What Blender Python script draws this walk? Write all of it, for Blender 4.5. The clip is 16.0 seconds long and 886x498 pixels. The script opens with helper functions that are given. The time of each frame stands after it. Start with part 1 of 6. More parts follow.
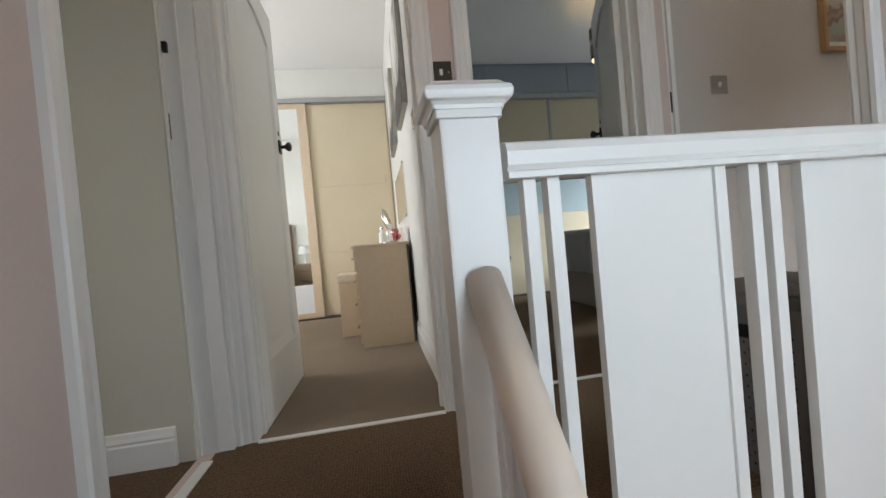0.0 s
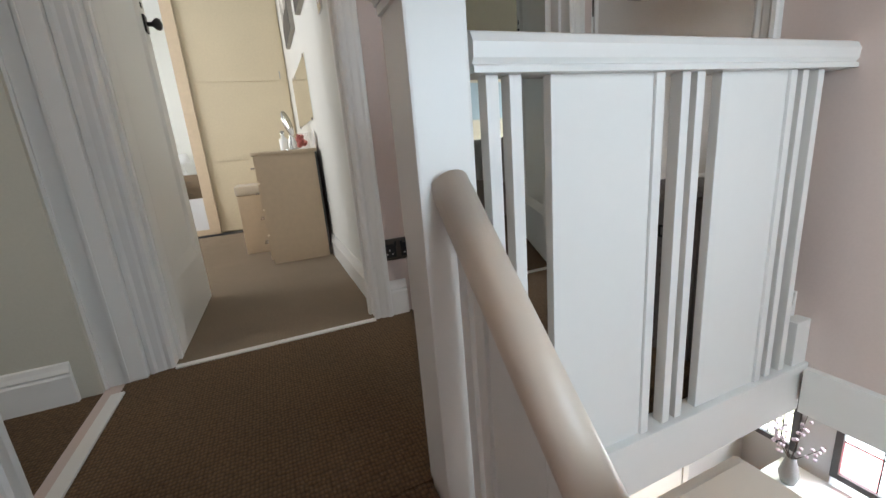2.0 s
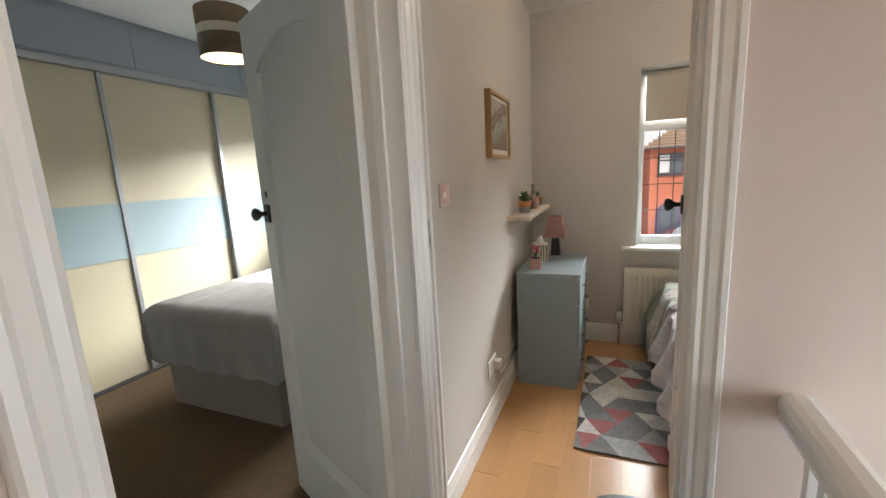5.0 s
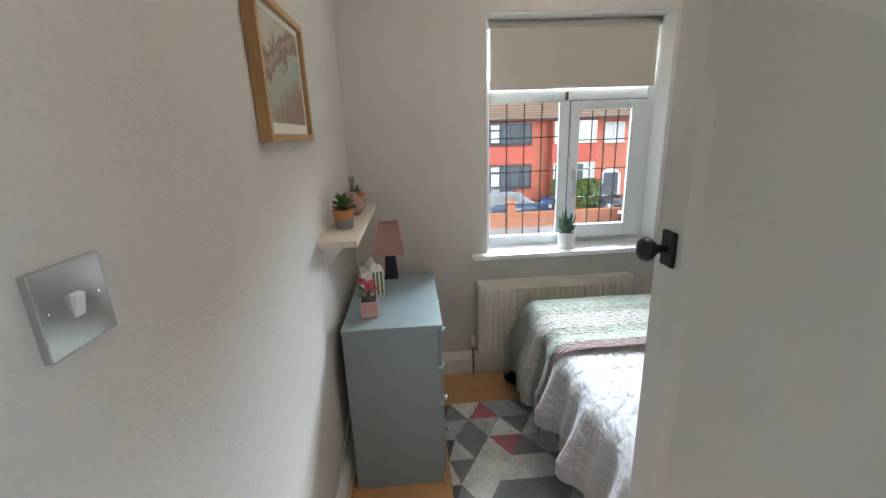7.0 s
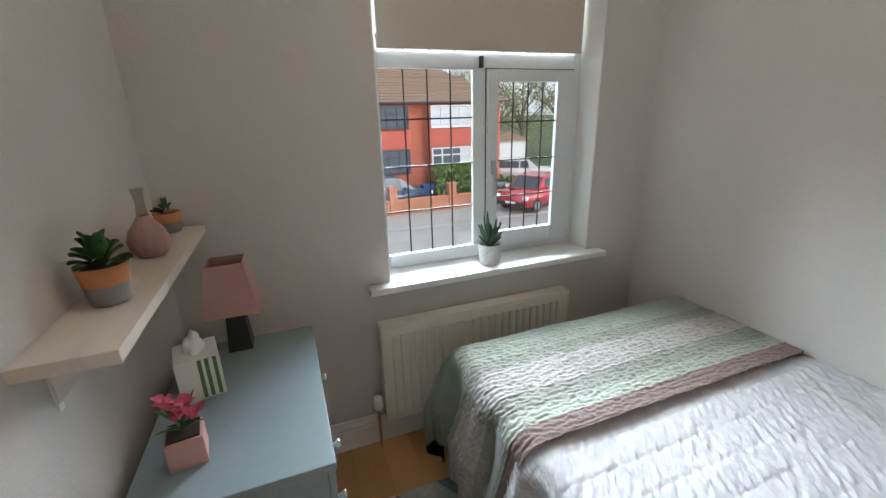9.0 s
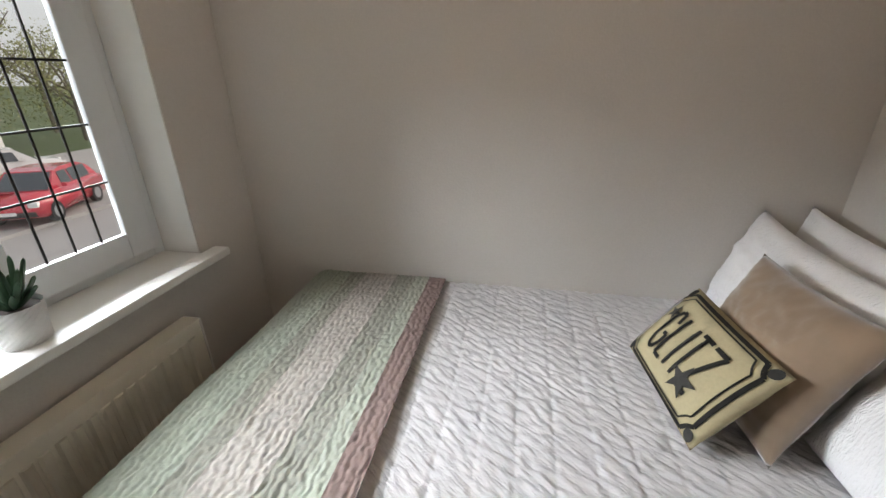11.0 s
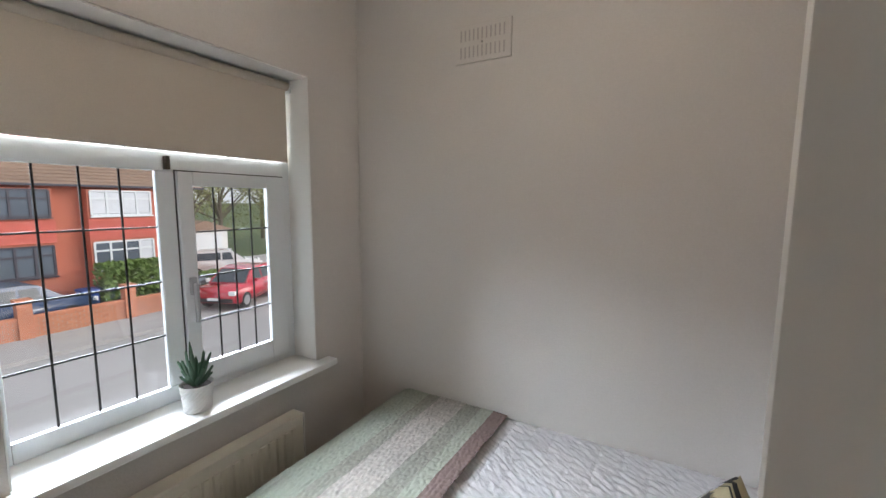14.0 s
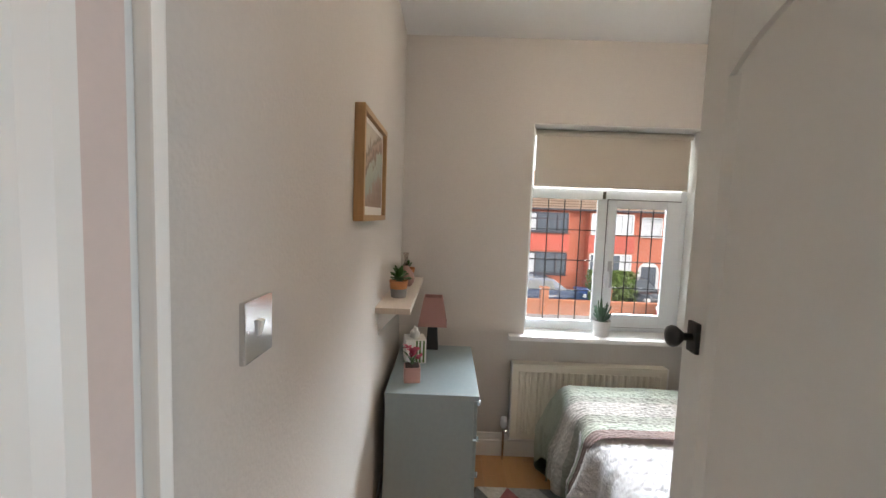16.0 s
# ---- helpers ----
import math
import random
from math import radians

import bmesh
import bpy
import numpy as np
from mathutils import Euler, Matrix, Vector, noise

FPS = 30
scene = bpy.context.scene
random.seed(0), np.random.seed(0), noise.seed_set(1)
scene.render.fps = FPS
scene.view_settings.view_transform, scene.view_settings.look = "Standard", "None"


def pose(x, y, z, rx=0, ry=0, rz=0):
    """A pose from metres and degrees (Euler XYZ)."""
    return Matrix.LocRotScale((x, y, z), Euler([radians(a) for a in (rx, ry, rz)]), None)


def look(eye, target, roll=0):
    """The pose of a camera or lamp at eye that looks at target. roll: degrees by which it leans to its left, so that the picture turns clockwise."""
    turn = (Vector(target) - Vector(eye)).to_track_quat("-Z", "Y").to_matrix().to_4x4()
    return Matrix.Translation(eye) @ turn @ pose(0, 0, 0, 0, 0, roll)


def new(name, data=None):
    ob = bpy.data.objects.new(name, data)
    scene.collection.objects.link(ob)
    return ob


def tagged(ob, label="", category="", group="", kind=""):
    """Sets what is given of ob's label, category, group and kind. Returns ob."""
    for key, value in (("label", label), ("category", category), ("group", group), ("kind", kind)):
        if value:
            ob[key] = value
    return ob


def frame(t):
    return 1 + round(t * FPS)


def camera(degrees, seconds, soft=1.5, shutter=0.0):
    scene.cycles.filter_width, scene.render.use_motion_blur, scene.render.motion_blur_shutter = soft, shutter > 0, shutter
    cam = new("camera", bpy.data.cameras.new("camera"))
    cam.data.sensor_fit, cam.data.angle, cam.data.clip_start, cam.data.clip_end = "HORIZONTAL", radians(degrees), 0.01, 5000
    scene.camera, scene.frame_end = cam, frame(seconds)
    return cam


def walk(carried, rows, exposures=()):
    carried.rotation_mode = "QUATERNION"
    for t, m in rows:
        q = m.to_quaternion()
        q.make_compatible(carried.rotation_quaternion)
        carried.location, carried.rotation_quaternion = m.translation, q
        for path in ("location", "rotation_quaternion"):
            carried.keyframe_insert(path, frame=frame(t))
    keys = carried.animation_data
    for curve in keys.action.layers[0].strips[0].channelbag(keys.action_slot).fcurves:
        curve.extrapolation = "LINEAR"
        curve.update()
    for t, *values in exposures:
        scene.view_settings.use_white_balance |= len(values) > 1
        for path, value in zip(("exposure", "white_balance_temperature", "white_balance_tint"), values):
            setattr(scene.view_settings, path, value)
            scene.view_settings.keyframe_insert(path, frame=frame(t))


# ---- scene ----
cam = camera(94.6, 16.0)
PATH = [
    (0, (-0.216, -1.58, 0.665), (0.113, 0.392, 0.634), -5.2),
    (0.5, (-0.285, -1.563, 0.659), (0.392, 0.313, 0.507), -5.4),
    (1, (-0.296, -1.543, 0.627), (0.437, 0.288, 0.297), -5.2),
    (1.5, (-0.308, -1.552, 0.613), (0.417, 0.253, 0.144), -5.0),
    (2, (-0.304, -1.522, 0.661), (0.426, 0.272, 0.163), -4.8),
    (2.5, (-0.33, -1.352, 0.739), (0.459, 0.433, 0.303), -4.4),
    (3, (-0.288, -1.166, 0.888), (0.61, 0.581, 0.514), -4.6),
    (3.5, (-0.327, -1.011, 1.0), (0.767, 0.632, 0.678), -4.4),
    (4, (-0.289, -0.857, 1.135), (1.059, 0.588, 0.825), -4.1),
    (4.5, (-0.165, -0.682, 1.268), (1.447, 0.456, 0.946), -3.9),
    (5, (0.015, -0.486, 1.366), (1.827, 0.28, 1.006), -3.1),
    (5.2, (0.111, -0.433, 1.397), (1.977, 0.184, 1.024), -2.8),
    (7.3, (1.191, -0.23, 1.44), (3.106, -0.407, 0.889), -2.1),
    (7.5, (1.278, -0.242, 1.443), (3.189, -0.446, 0.889), -2.1),
    (8, (1.476, -0.251, 1.433), (3.368, -0.556, 0.863), -1.8),
    (8.2, (1.545, -0.264, 1.429), (3.426, -0.621, 0.852), -1.7),
    (10.3, (2.045, -0.465, 1.373), (3.215, -1.92, 0.655), -1.2),
    (10.5, (2.095, -0.513, 1.362), (3.085, -2.09, 0.632), -1.1),
    (11, (2.213, -0.517, 1.325), (2.575, -2.322, 0.544), -0.9),
    (11.5, (2.232, -0.558, 1.291), (2.239, -2.351, 0.406), -0.7),
    (12, (2.229, -0.558, 1.37), (2.079, -2.341, 0.476), -0.6),
    (12.5, (2.237, -0.518, 1.459), (2.036, -2.346, 0.673), -0.4),
    (13, (2.192, -0.491, 1.501), (2.082, -2.407, 0.938), -0.1),
    (13.5, (2.101, -0.435, 1.491), (2.422, -2.382, 1.166), -0.1),
    (14, (1.91, -0.358, 1.493), (2.893, -2.084, 1.262), 0.3),
    (14.5, (1.654, -0.339, 1.53), (3.132, -1.668, 1.308), 1.1),
    (15, (1.368, -0.289, 1.505), (3.127, -1.221, 1.31), 1.2),
    (15.5, (1.067, -0.239, 1.457), (3.005, -0.713, 1.309), 1.4),
    (16, (0.877, -0.163, 1.456), (2.871, -0.143, 1.296), 2.1),
]
EXPOSURES = [(0, -0.4, 6550, 10), (2.0, -0.37, 6550, 10), (3.0, -0.3, 6900, 10), (4.0, 0.2, 7000, 10), (5.2, 0.3, 6950, 10), (7.3, 0.5, 5850, 4), (8.2, 0.38, 5850, 4), (10.3, -0.32, 6550, 10), (11.2, -0.22, 6800, 10), (12.5, 0.05, 7150, 10), (13.2, 0.25, 6650, 10), (14.2, -0.05, 6150, 10), (14.8, 0.2, 6600, 10), (15.4, 0.5, 6600, 10), (16, 0.45, 6500, 10)]
walk(cam, [(t, look(eye, target, roll)) for t, eye, target, roll in PATH], EXPOSURES)

# ---- world, sun and daylight ----
def daylight():
    world = bpy.data.worlds.new("sky")
    scene.world = world
    world.use_nodes = True
    nt = world.node_tree
    bg = nt.nodes["Background"]
    sky = nt.nodes.new("ShaderNodeTexSky")
    sky.sky_type, sky.sun_disc = "NISHITA", False
    sky.sun_elevation, sky.sun_rotation = radians(38), radians(230)
    sky.air_density, sky.dust_density = 1.0, 7.0
    cloud = nt.nodes.new("ShaderNodeMix")
    cloud.data_type, cloud.inputs[0].default_value = "RGBA", 0.55
    cloud.inputs[7].default_value = (9.0, 9.3, 9.6, 1)
    nt.links.new(sky.outputs[0], cloud.inputs[6])
    nt.links.new(cloud.outputs[2], bg.inputs[0])
    bg.inputs[1].default_value = 0.15
    sun = new("sun", bpy.data.lights.new("sun", "SUN"))
    sun.data.energy, sun.data.angle, sun.data.color = 1.4, radians(40), (1, 0.96, 0.9)
    sun.matrix_world = look((-6, -8, 12), (18, 6, -2))


def area(name, eye, target, w, h, power, color):
    d = bpy.data.lights.new(name, "AREA")
    d.shape, d.size, d.size_y, d.energy, d.color = "RECTANGLE", w, h, power, color
    ob = new(name, d)
    ob.matrix_world = look(eye, target)
    return ob


SKY = (0.86, 0.93, 1.0)
daylight()
area("daylight_front_window", (9.0, -2.0, 4.2), (3.3, -1.15, 1.25), 9.0, 3.0, 5500, SKY)
area("daylight_rear_window", (-2.55, 1.5, 1.5), (0, 1.5, 1.2), 1.7, 1.2, 52, (0.95, 0.97, 1.0))
area("daylight_second_window", (4.3, 1.5, 1.8), (1.0, 1.7, 0.9), 1.8, 1.4, 12, SKY)
# bluish fill added at the stair wall for the balustrade; no window known there
area("stair_fill_light", (0.45, -2.17, 0.65), (0.5, -0.9, 0.25), 0.9, 1.0, 24, (0.68, 0.86, 1.0))
area("daylight_hall", (3.3, -0.9, -1.1), (1.0, -1.0, -1.3), 1.4, 1.0, 80, SKY)
# weak unseen fill lamp added inside the dim side room
area("side_room_fill", (-1.9, -0.7, 1.5), (-0.8, -0.5, 1.0), 0.8, 0.9, 0.35, SKY)


# ---- materials ----
def mat(name, color, rough=0.6, metal=0.0, vary=0.06, grain=40.0, bump=0.1, stain=2.0, coat=0.0, sheen=0.0, dist=0.002, stretch=None, rnd=0.0):
    m = bpy.data.materials.new(name)
    m.use_nodes = True
    nt = m.node_tree
    n, l = nt.nodes, nt.links
    b = n["Principled BSDF"]
    b.inputs["Metallic"].default_value = metal
    b.inputs["Coat Weight"].default_value = coat
    b.inputs["Sheen Weight"].default_value = sheen
    tc = n.new("ShaderNodeTexCoord")
    mp = n.new("ShaderNodeMapping")
    if stretch:
        mp.inputs["Scale"].default_value = stretch
    l.new(tc.outputs["Object"], mp.inputs["Vector"])
    fine, large = n.new("ShaderNodeTexNoise"), n.new("ShaderNodeTexNoise")
    fine.inputs["Scale"].default_value, fine.inputs["Detail"].default_value = grain, 5
    large.inputs["Scale"].default_value, large.inputs["Detail"].default_value = stain, 3
    l.new(mp.outputs[0], fine.inputs["Vector"])
    l.new(mp.outputs[0], large.inputs["Vector"])
    mix = n.new("ShaderNodeMath")
    mix.operation = "ADD"
    l.new(fine.outputs[0], mix.inputs[0])
    l.new(large.outputs[0], mix.inputs[1])
    last = mix
    if rnd:
        oi = n.new("ShaderNodeObjectInfo")
        mr = n.new("ShaderNodeMath")
        mr.operation, mr.inputs[1].default_value = "MULTIPLY_ADD", rnd
        l.new(oi.outputs["Random"], mr.inputs[0])
        l.new(mix.outputs[0], mr.inputs[2])
        last = mr
    ramp = n.new("ShaderNodeMapRange")
    ramp.inputs[1].default_value, ramp.inputs[2].default_value = 0.6, 1.4 + rnd
    ramp.inputs[3].default_value, ramp.inputs[4].default_value = 1 - vary, 1 + vary
    l.new(last.outputs[0], ramp.inputs[0])
    hv = n.new("ShaderNodeMix")
    hv.data_type, hv.blend_type, hv.inputs[0].default_value = "RGBA", "MULTIPLY", 1.0
    hv.inputs[6].default_value = (*color, 1)
    l.new(ramp.outputs[0], hv.inputs[7])
    l.new(hv.outputs[2], b.inputs["Base Color"])
    rr = n.new("ShaderNodeMapRange")
    rr.inputs[3].default_value, rr.inputs[4].default_value = max(0.02, rough - 0.03), min(1, rough + 0.03)
    l.new(large.outputs[0], rr.inputs[0])
    l.new(rr.outputs[0], b.inputs["Roughness"])
    if bump:
        bp = n.new("ShaderNodeBump")
        bp.inputs["Strength"].default_value, bp.inputs["Distance"].default_value = bump, dist
        l.new(fine.outputs[0], bp.inputs["Height"])
        l.new(bp.outputs[0], b.inputs["Normal"])
    return m


def glass(name, color=(1, 1, 1), rough=0.0):
    m = bpy.data.materials.new(name)
    m.use_nodes = True
    n, l = m.node_tree.nodes, m.node_tree.links
    out = n["Material Output"]
    n.remove(n["Principled BSDF"])
    t, g, x = n.new("ShaderNodeBsdfTransparent"), n.new("ShaderNodeBsdfGlossy"), n.new("ShaderNodeMixShader")
    lw, f = n.new("ShaderNodeLayerWeight"), n.new("ShaderNodeMapRange")
    lw.inputs[0].default_value = 0.12
    f.inputs[3].default_value, f.inputs[4].default_value = 0.03, 0.5
    l.new(lw.outputs["Facing"], f.inputs[0])
    t.inputs[0].default_value = (*color, 1)
    g.inputs["Roughness"].default_value = rough
    l.new(f.outputs[0], x.inputs[0])
    l.new(t.outputs[0], x.inputs[1])
    l.new(g.outputs[0], x.inputs[2])
    l.new(x.outputs[0], out.inputs[0])
    return m


def frosted(name, color):
    """Obscured glass that lets the daylight through diffusely."""
    m = bpy.data.materials.new(name)
    m.use_nodes = True
    n, l = m.node_tree.nodes, m.node_tree.links
    out = n["Material Output"]
    n.remove(n["Principled BSDF"])
    t, g, x = n.new("ShaderNodeBsdfTranslucent"), n.new("ShaderNodeBsdfGlossy"), n.new("ShaderNodeMixShader")
    no, bp = n.new("ShaderNodeTexNoise"), n.new("ShaderNodeBump")
    no.inputs["Scale"].default_value, bp.inputs["Strength"].default_value = 60, 0.3
    l.new(no.outputs[0], bp.inputs["Height"])
    l.new(bp.outputs[0], g.inputs["Normal"])
    t.inputs[0].default_value, g.inputs["Roughness"].default_value = (*color, 1), 0.15
    x.inputs[0].default_value = 0.06
    l.new(t.outputs[0], x.inputs[1])
    l.new(g.outputs[0], x.inputs[2])
    l.new(x.outputs[0], out.inputs[0])
    return m


def glow(name, color, power):
    m = bpy.data.materials.new(name)
    m.use_nodes = True
    b = m.node_tree.nodes["Principled BSDF"]
    b.inputs["Base Color"].default_value = (*color, 1)
    b.inputs["Emission Color"].default_value = (*color, 1)
    b.inputs["Emission Strength"].default_value = power
    return m


GLOSS_WHITE = mat("white_gloss_paint", (0.76, 0.755, 0.73), 0.33, vary=0.012, grain=30, bump=0.06, stain=1.5)
# real cream of the stair rail; also the shaded tone of the lower newel cap
CREAM_AND_CAP_SHADE = mat("cream_gloss_and_cap_shade", (0.64, 0.55, 0.46), 0.35, vary=0.03, grain=30, bump=0.06, stain=3)
DOOR_WHITE = mat("white_door_paint", (0.74, 0.735, 0.70), 0.4, vary=0.015, grain=40, bump=0.08, stain=1.5)
CEILING_WHITE = mat("ceiling_emulsion", (0.8, 0.8, 0.79), 0.9, vary=0.02, grain=80, bump=0.15)
LANDING_PINK = mat("dusky_pink_emulsion", (0.62, 0.52, 0.48), 0.85, vary=0.03, grain=120, bump=0.2, stain=1.5)
BOX_GREY = mat("warm_grey_emulsion", (0.575, 0.545, 0.512), 0.85, vary=0.04, grain=130, bump=0.5, stain=1.5)
SIDE_CREAM = mat("dull_cream_emulsion", (0.55, 0.53, 0.45), 0.85, vary=0.03, grain=120, bump=0.2)
REAR_WHITE = mat("off_white_emulsion", (0.74, 0.74, 0.70), 0.85, vary=0.03, grain=120, bump=0.2, stain=1.5)
SECOND_BLUE = mat("pale_blue_emulsion", (0.6, 0.66, 0.68), 0.85, vary=0.03, grain=120, bump=0.2)
HALL_GREY = mat("hall_grey_emulsion", (0.55, 0.55, 0.56), 0.85, vary=0.03, grain=120, bump=0.2)


def carpet(name, color, loop, contrast):
    """Woven loop pile: rows of little loops, dark between them, worn and shaded over larger patches."""
    m = mat(name, color, 0.97, vary=0.16, grain=260, bump=0, stain=2.5)
    n, l = m.node_tree.nodes, m.node_tree.links
    b = n["Principled BSDF"]
    tc, mp = n.new("ShaderNodeTexCoord"), n.new("ShaderNodeMapping")
    mp.inputs["Scale"].default_value = (loop, loop * 0.72, loop)
    vo = n.new("ShaderNodeTexVoronoi")
    vo.inputs["Scale"].default_value, vo.inputs["Randomness"].default_value = 1.0, 0.35
    l.new(tc.outputs["Object"], mp.inputs["Vector"])
    l.new(mp.outputs[0], vo.inputs["Vector"])
    r = n.new("ShaderNodeMapRange")
    r.inputs[1].default_value, r.inputs[2].default_value = 0.1, 0.75
    r.inputs[3].default_value, r.inputs[4].default_value = 1 + contrast, 1 - contrast
    l.new(vo.outputs["Distance"], r.inputs[0])
    k = n.new("ShaderNodeMix")
    k.data_type, k.blend_type, k.inputs[0].default_value = "RGBA", "MULTIPLY", 1.0
    old = b.inputs["Base Color"].links[0].from_socket
    l.new(old, k.inputs[6])
    l.new(r.outputs[0], k.inputs[7])
    l.new(k.outputs[2], b.inputs["Base Color"])
    bp = n.new("ShaderNodeBump")
    bp.inputs["Strength"].default_value, bp.inputs["Distance"].default_value = 0.9, 0.004
    l.new(r.outputs[0], bp.inputs["Height"])
    l.new(bp.outputs[0], b.inputs["Normal"])
    return m


CARPET = carpet("brown_loop_carpet", (0.115, 0.069, 0.034), 115, 0.45)
CARPET_PALE = carpet("beige_twist_carpet", (0.215, 0.165, 0.115), 180, 0.18)
LAMINATE = mat("oak_laminate", (0.5, 0.28, 0.125), 0.3, vary=0.16, grain=14, bump=0.05, stain=1.2, stretch=(0.35, 6, 1), rnd=0.8)
BLACK_METAL = mat("black_iron", (0.012, 0.012, 0.013), 0.35, vary=0.1, grain=80, bump=0.2)
CHROME = mat("polished_steel", (0.62, 0.62, 0.62), 0.18, metal=1, vary=0.03, bump=0)
BRUSHED = mat("brushed_nickel", (0.13, 0.115, 0.10), 0.34, metal=1, vary=0.1, grain=30, bump=0.1, stretch=(1, 1, 30))
ALU = mat("grey_aluminium_track", (0.42, 0.43, 0.45), 0.4, metal=0.7, vary=0.04)
DARK_TRACK = mat("dark_track", (0.06, 0.06, 0.065), 0.5)
WHITE_PLASTIC = mat("white_plastic", (0.78, 0.78, 0.77), 0.35, vary=0.02, bump=0)
BLACK_PLASTIC = mat("black_plastic", (0.015, 0.015, 0.017), 0.45, vary=0.1, bump=0.1)
UPVC = mat("white_upvc", (0.66, 0.69, 0.71), 0.3, vary=0.02, grain=50, bump=0.03)
BLIND = mat("beige_blind_fabric", (0.5, 0.45, 0.38), 0.9, vary=0.05, grain=300, bump=0.3)
LEAD = mat("dark_lead_strip", (0.03, 0.03, 0.03), 0.5, metal=0.4)
CREAM_WOOD = mat("cream_wood_laminate", (0.62, 0.5, 0.36), 0.42, vary=0.06, grain=30, bump=0.05, stretch=(1, 8, 1))
CREAM_PANEL = mat("cream_wardrobe_panel", (0.66, 0.57, 0.41), 0.5, vary=0.05, grain=60, bump=0.06)
GREY_BLUE = mat("grey_blue_cabinet", (0.3, 0.33, 0.37), 0.45, vary=0.04, grain=60, bump=0.05)
SAGE_BLUE = mat("grey_blue_chest_paint", (0.25, 0.31, 0.33), 0.45, vary=0.05, grain=50, bump=0.06)
OAK = mat("light_oak", (0.42, 0.25, 0.11), 0.45, vary=0.18, grain=20, bump=0.1, stretch=(6, 6, 0.6))
CLEAR = glass("clear_glass")
WHITE_COTTON = mat("white_ruched_cotton", (0.78, 0.76, 0.77), 0.95, vary=0.04, grain=160, bump=0.3, sheen=0.2)
RUCHED = mat("white_ruched_bedspread", (0.8, 0.78, 0.79), 0.95, vary=0.05, grain=75, bump=0.8, dist=0.007, sheen=0.2, stretch=(3.5, 1, 1))
RUCHED.node_tree.nodes["Mapping"].vector_type = "TEXTURE"
RUCHED.node_tree.nodes["Mapping"].inputs["Rotation"].default_value = (0, 0, radians(-37))
GREY_THROW = mat("taupe_knit_throw", (0.6, 0.56, 0.53), 0.95, vary=0.12, grain=120, bump=0.6, stretch=(1, 5, 1))
BED_BASE = mat("taupe_bed_fabric", (0.27, 0.23, 0.2), 0.95, vary=0.12, grain=200, bump=0.4)
BASKET_GREY = mat("grey_rattan_plastic", (0.16, 0.15, 0.145), 0.55, vary=0.08, grain=60, bump=0.1)
MIRROR = mat("mirror_silver", (0.86, 0.88, 0.87), 0.02, metal=1, vary=0.0, bump=0)
MIRROR.node_tree.nodes["Principled BSDF"].inputs["Roughness"].default_value = 0.01


# ---- building helpers ----
def box(bm, x0, x1, y0, y1, z0, z1, bevel=0.0, mi=0):
    m = Matrix.Translation(((x0 + x1) / 2, (y0 + y1) / 2, (z0 + z1) / 2)) @ Matrix.Diagonal((abs(x1 - x0), abs(y1 - y0), abs(z1 - z0), 1))
    r = bmesh.ops.create_cube(bm, size=1, matrix=m)
    fs = {f for v in r["verts"] for f in v.link_faces}
    for f in fs:
        f.material_index = mi
    if bevel:
        es = list({e for v in r["verts"] for e in v.link_edges})
        bmesh.ops.bevel(bm, geom=es, offset=bevel, segments=2, profile=0.7, affect="EDGES", material=mi)
    return bm


def cyl(bm, p, q, r0, r1=None, seg=20, mi=0):
    p, q = Vector(p), Vector(q)
    m = Matrix.Translation((p + q) / 2) @ (q - p).to_track_quat("Z", "Y").to_matrix().to_4x4()
    r = bmesh.ops.create_cone(bm, cap_ends=True, segments=seg, radius1=r0, radius2=r0 if r1 is None else r1, depth=(q - p).length, matrix=m)
    for f in {f for v in r["verts"] for f in v.link_faces}:
        f.material_index = mi
    return bm


def lathe(bm, prof, seg=28, c=(0, 0, 0), mi=0):
    rings = []
    for r, z in prof:
        rings.append([bm.verts.new((c[0] + max(r, 1e-4) * math.cos(2 * math.pi * i / seg), c[1] + max(r, 1e-4) * math.sin(2 * math.pi * i / seg), c[2] + z)) for i in range(seg)])
    for a, b in zip(rings, rings[1:]):
        for i in range(seg):
            f = bm.faces.new((a[i], a[(i + 1) % seg], b[(i + 1) % seg], b[i]))
            f.material_index, f.smooth = mi, True
    return bm


def prism(bm, pts, to, mi=0):
    """A polygon of 3D points pushed along the vector to."""
    a = [bm.verts.new(p) for p in pts]
    b = [bm.verts.new(Vector(p) + Vector(to)) for p in pts]
    fs = [bm.faces.new(a), bm.faces.new(b[::-1])]
    for i in range(len(a)):
        fs.append(bm.faces.new((a[i], b[i], b[(i + 1) % len(a)], a[(i + 1) % len(a)])))
    for f in fs:
        f.material_index = mi
    bmesh.ops.recalc_face_normals(bm, faces=fs)
    return bm


def part(name, bm, material, parent=None, label="", smooth=False):
    me = bpy.data.meshes.new(name)
    bm.to_mesh(me)
    bm.free()
    for m in material if isinstance(material, (list, tuple)) else [material]:
        me.materials.append(m)
    if smooth:
        for p in me.polygons:
            p.use_smooth = True
    ob = new(name, me)
    if parent is not None:
        ob.parent = parent
    if label:
        ob["label"] = label
    return ob


def thing(name, at, label, category, group="", kind="", rz=0):
    ob = new(name)
    ob.matrix_world = pose(*at, 0, 0, rz)
    ob.empty_display_size = 0.1
    return tagged(ob, label, category, group, kind)


def structure(name, bm, material, label, category):
    return tagged(part(name, bm, material), label, category, kind="structure")


def B():
    return bmesh.new()


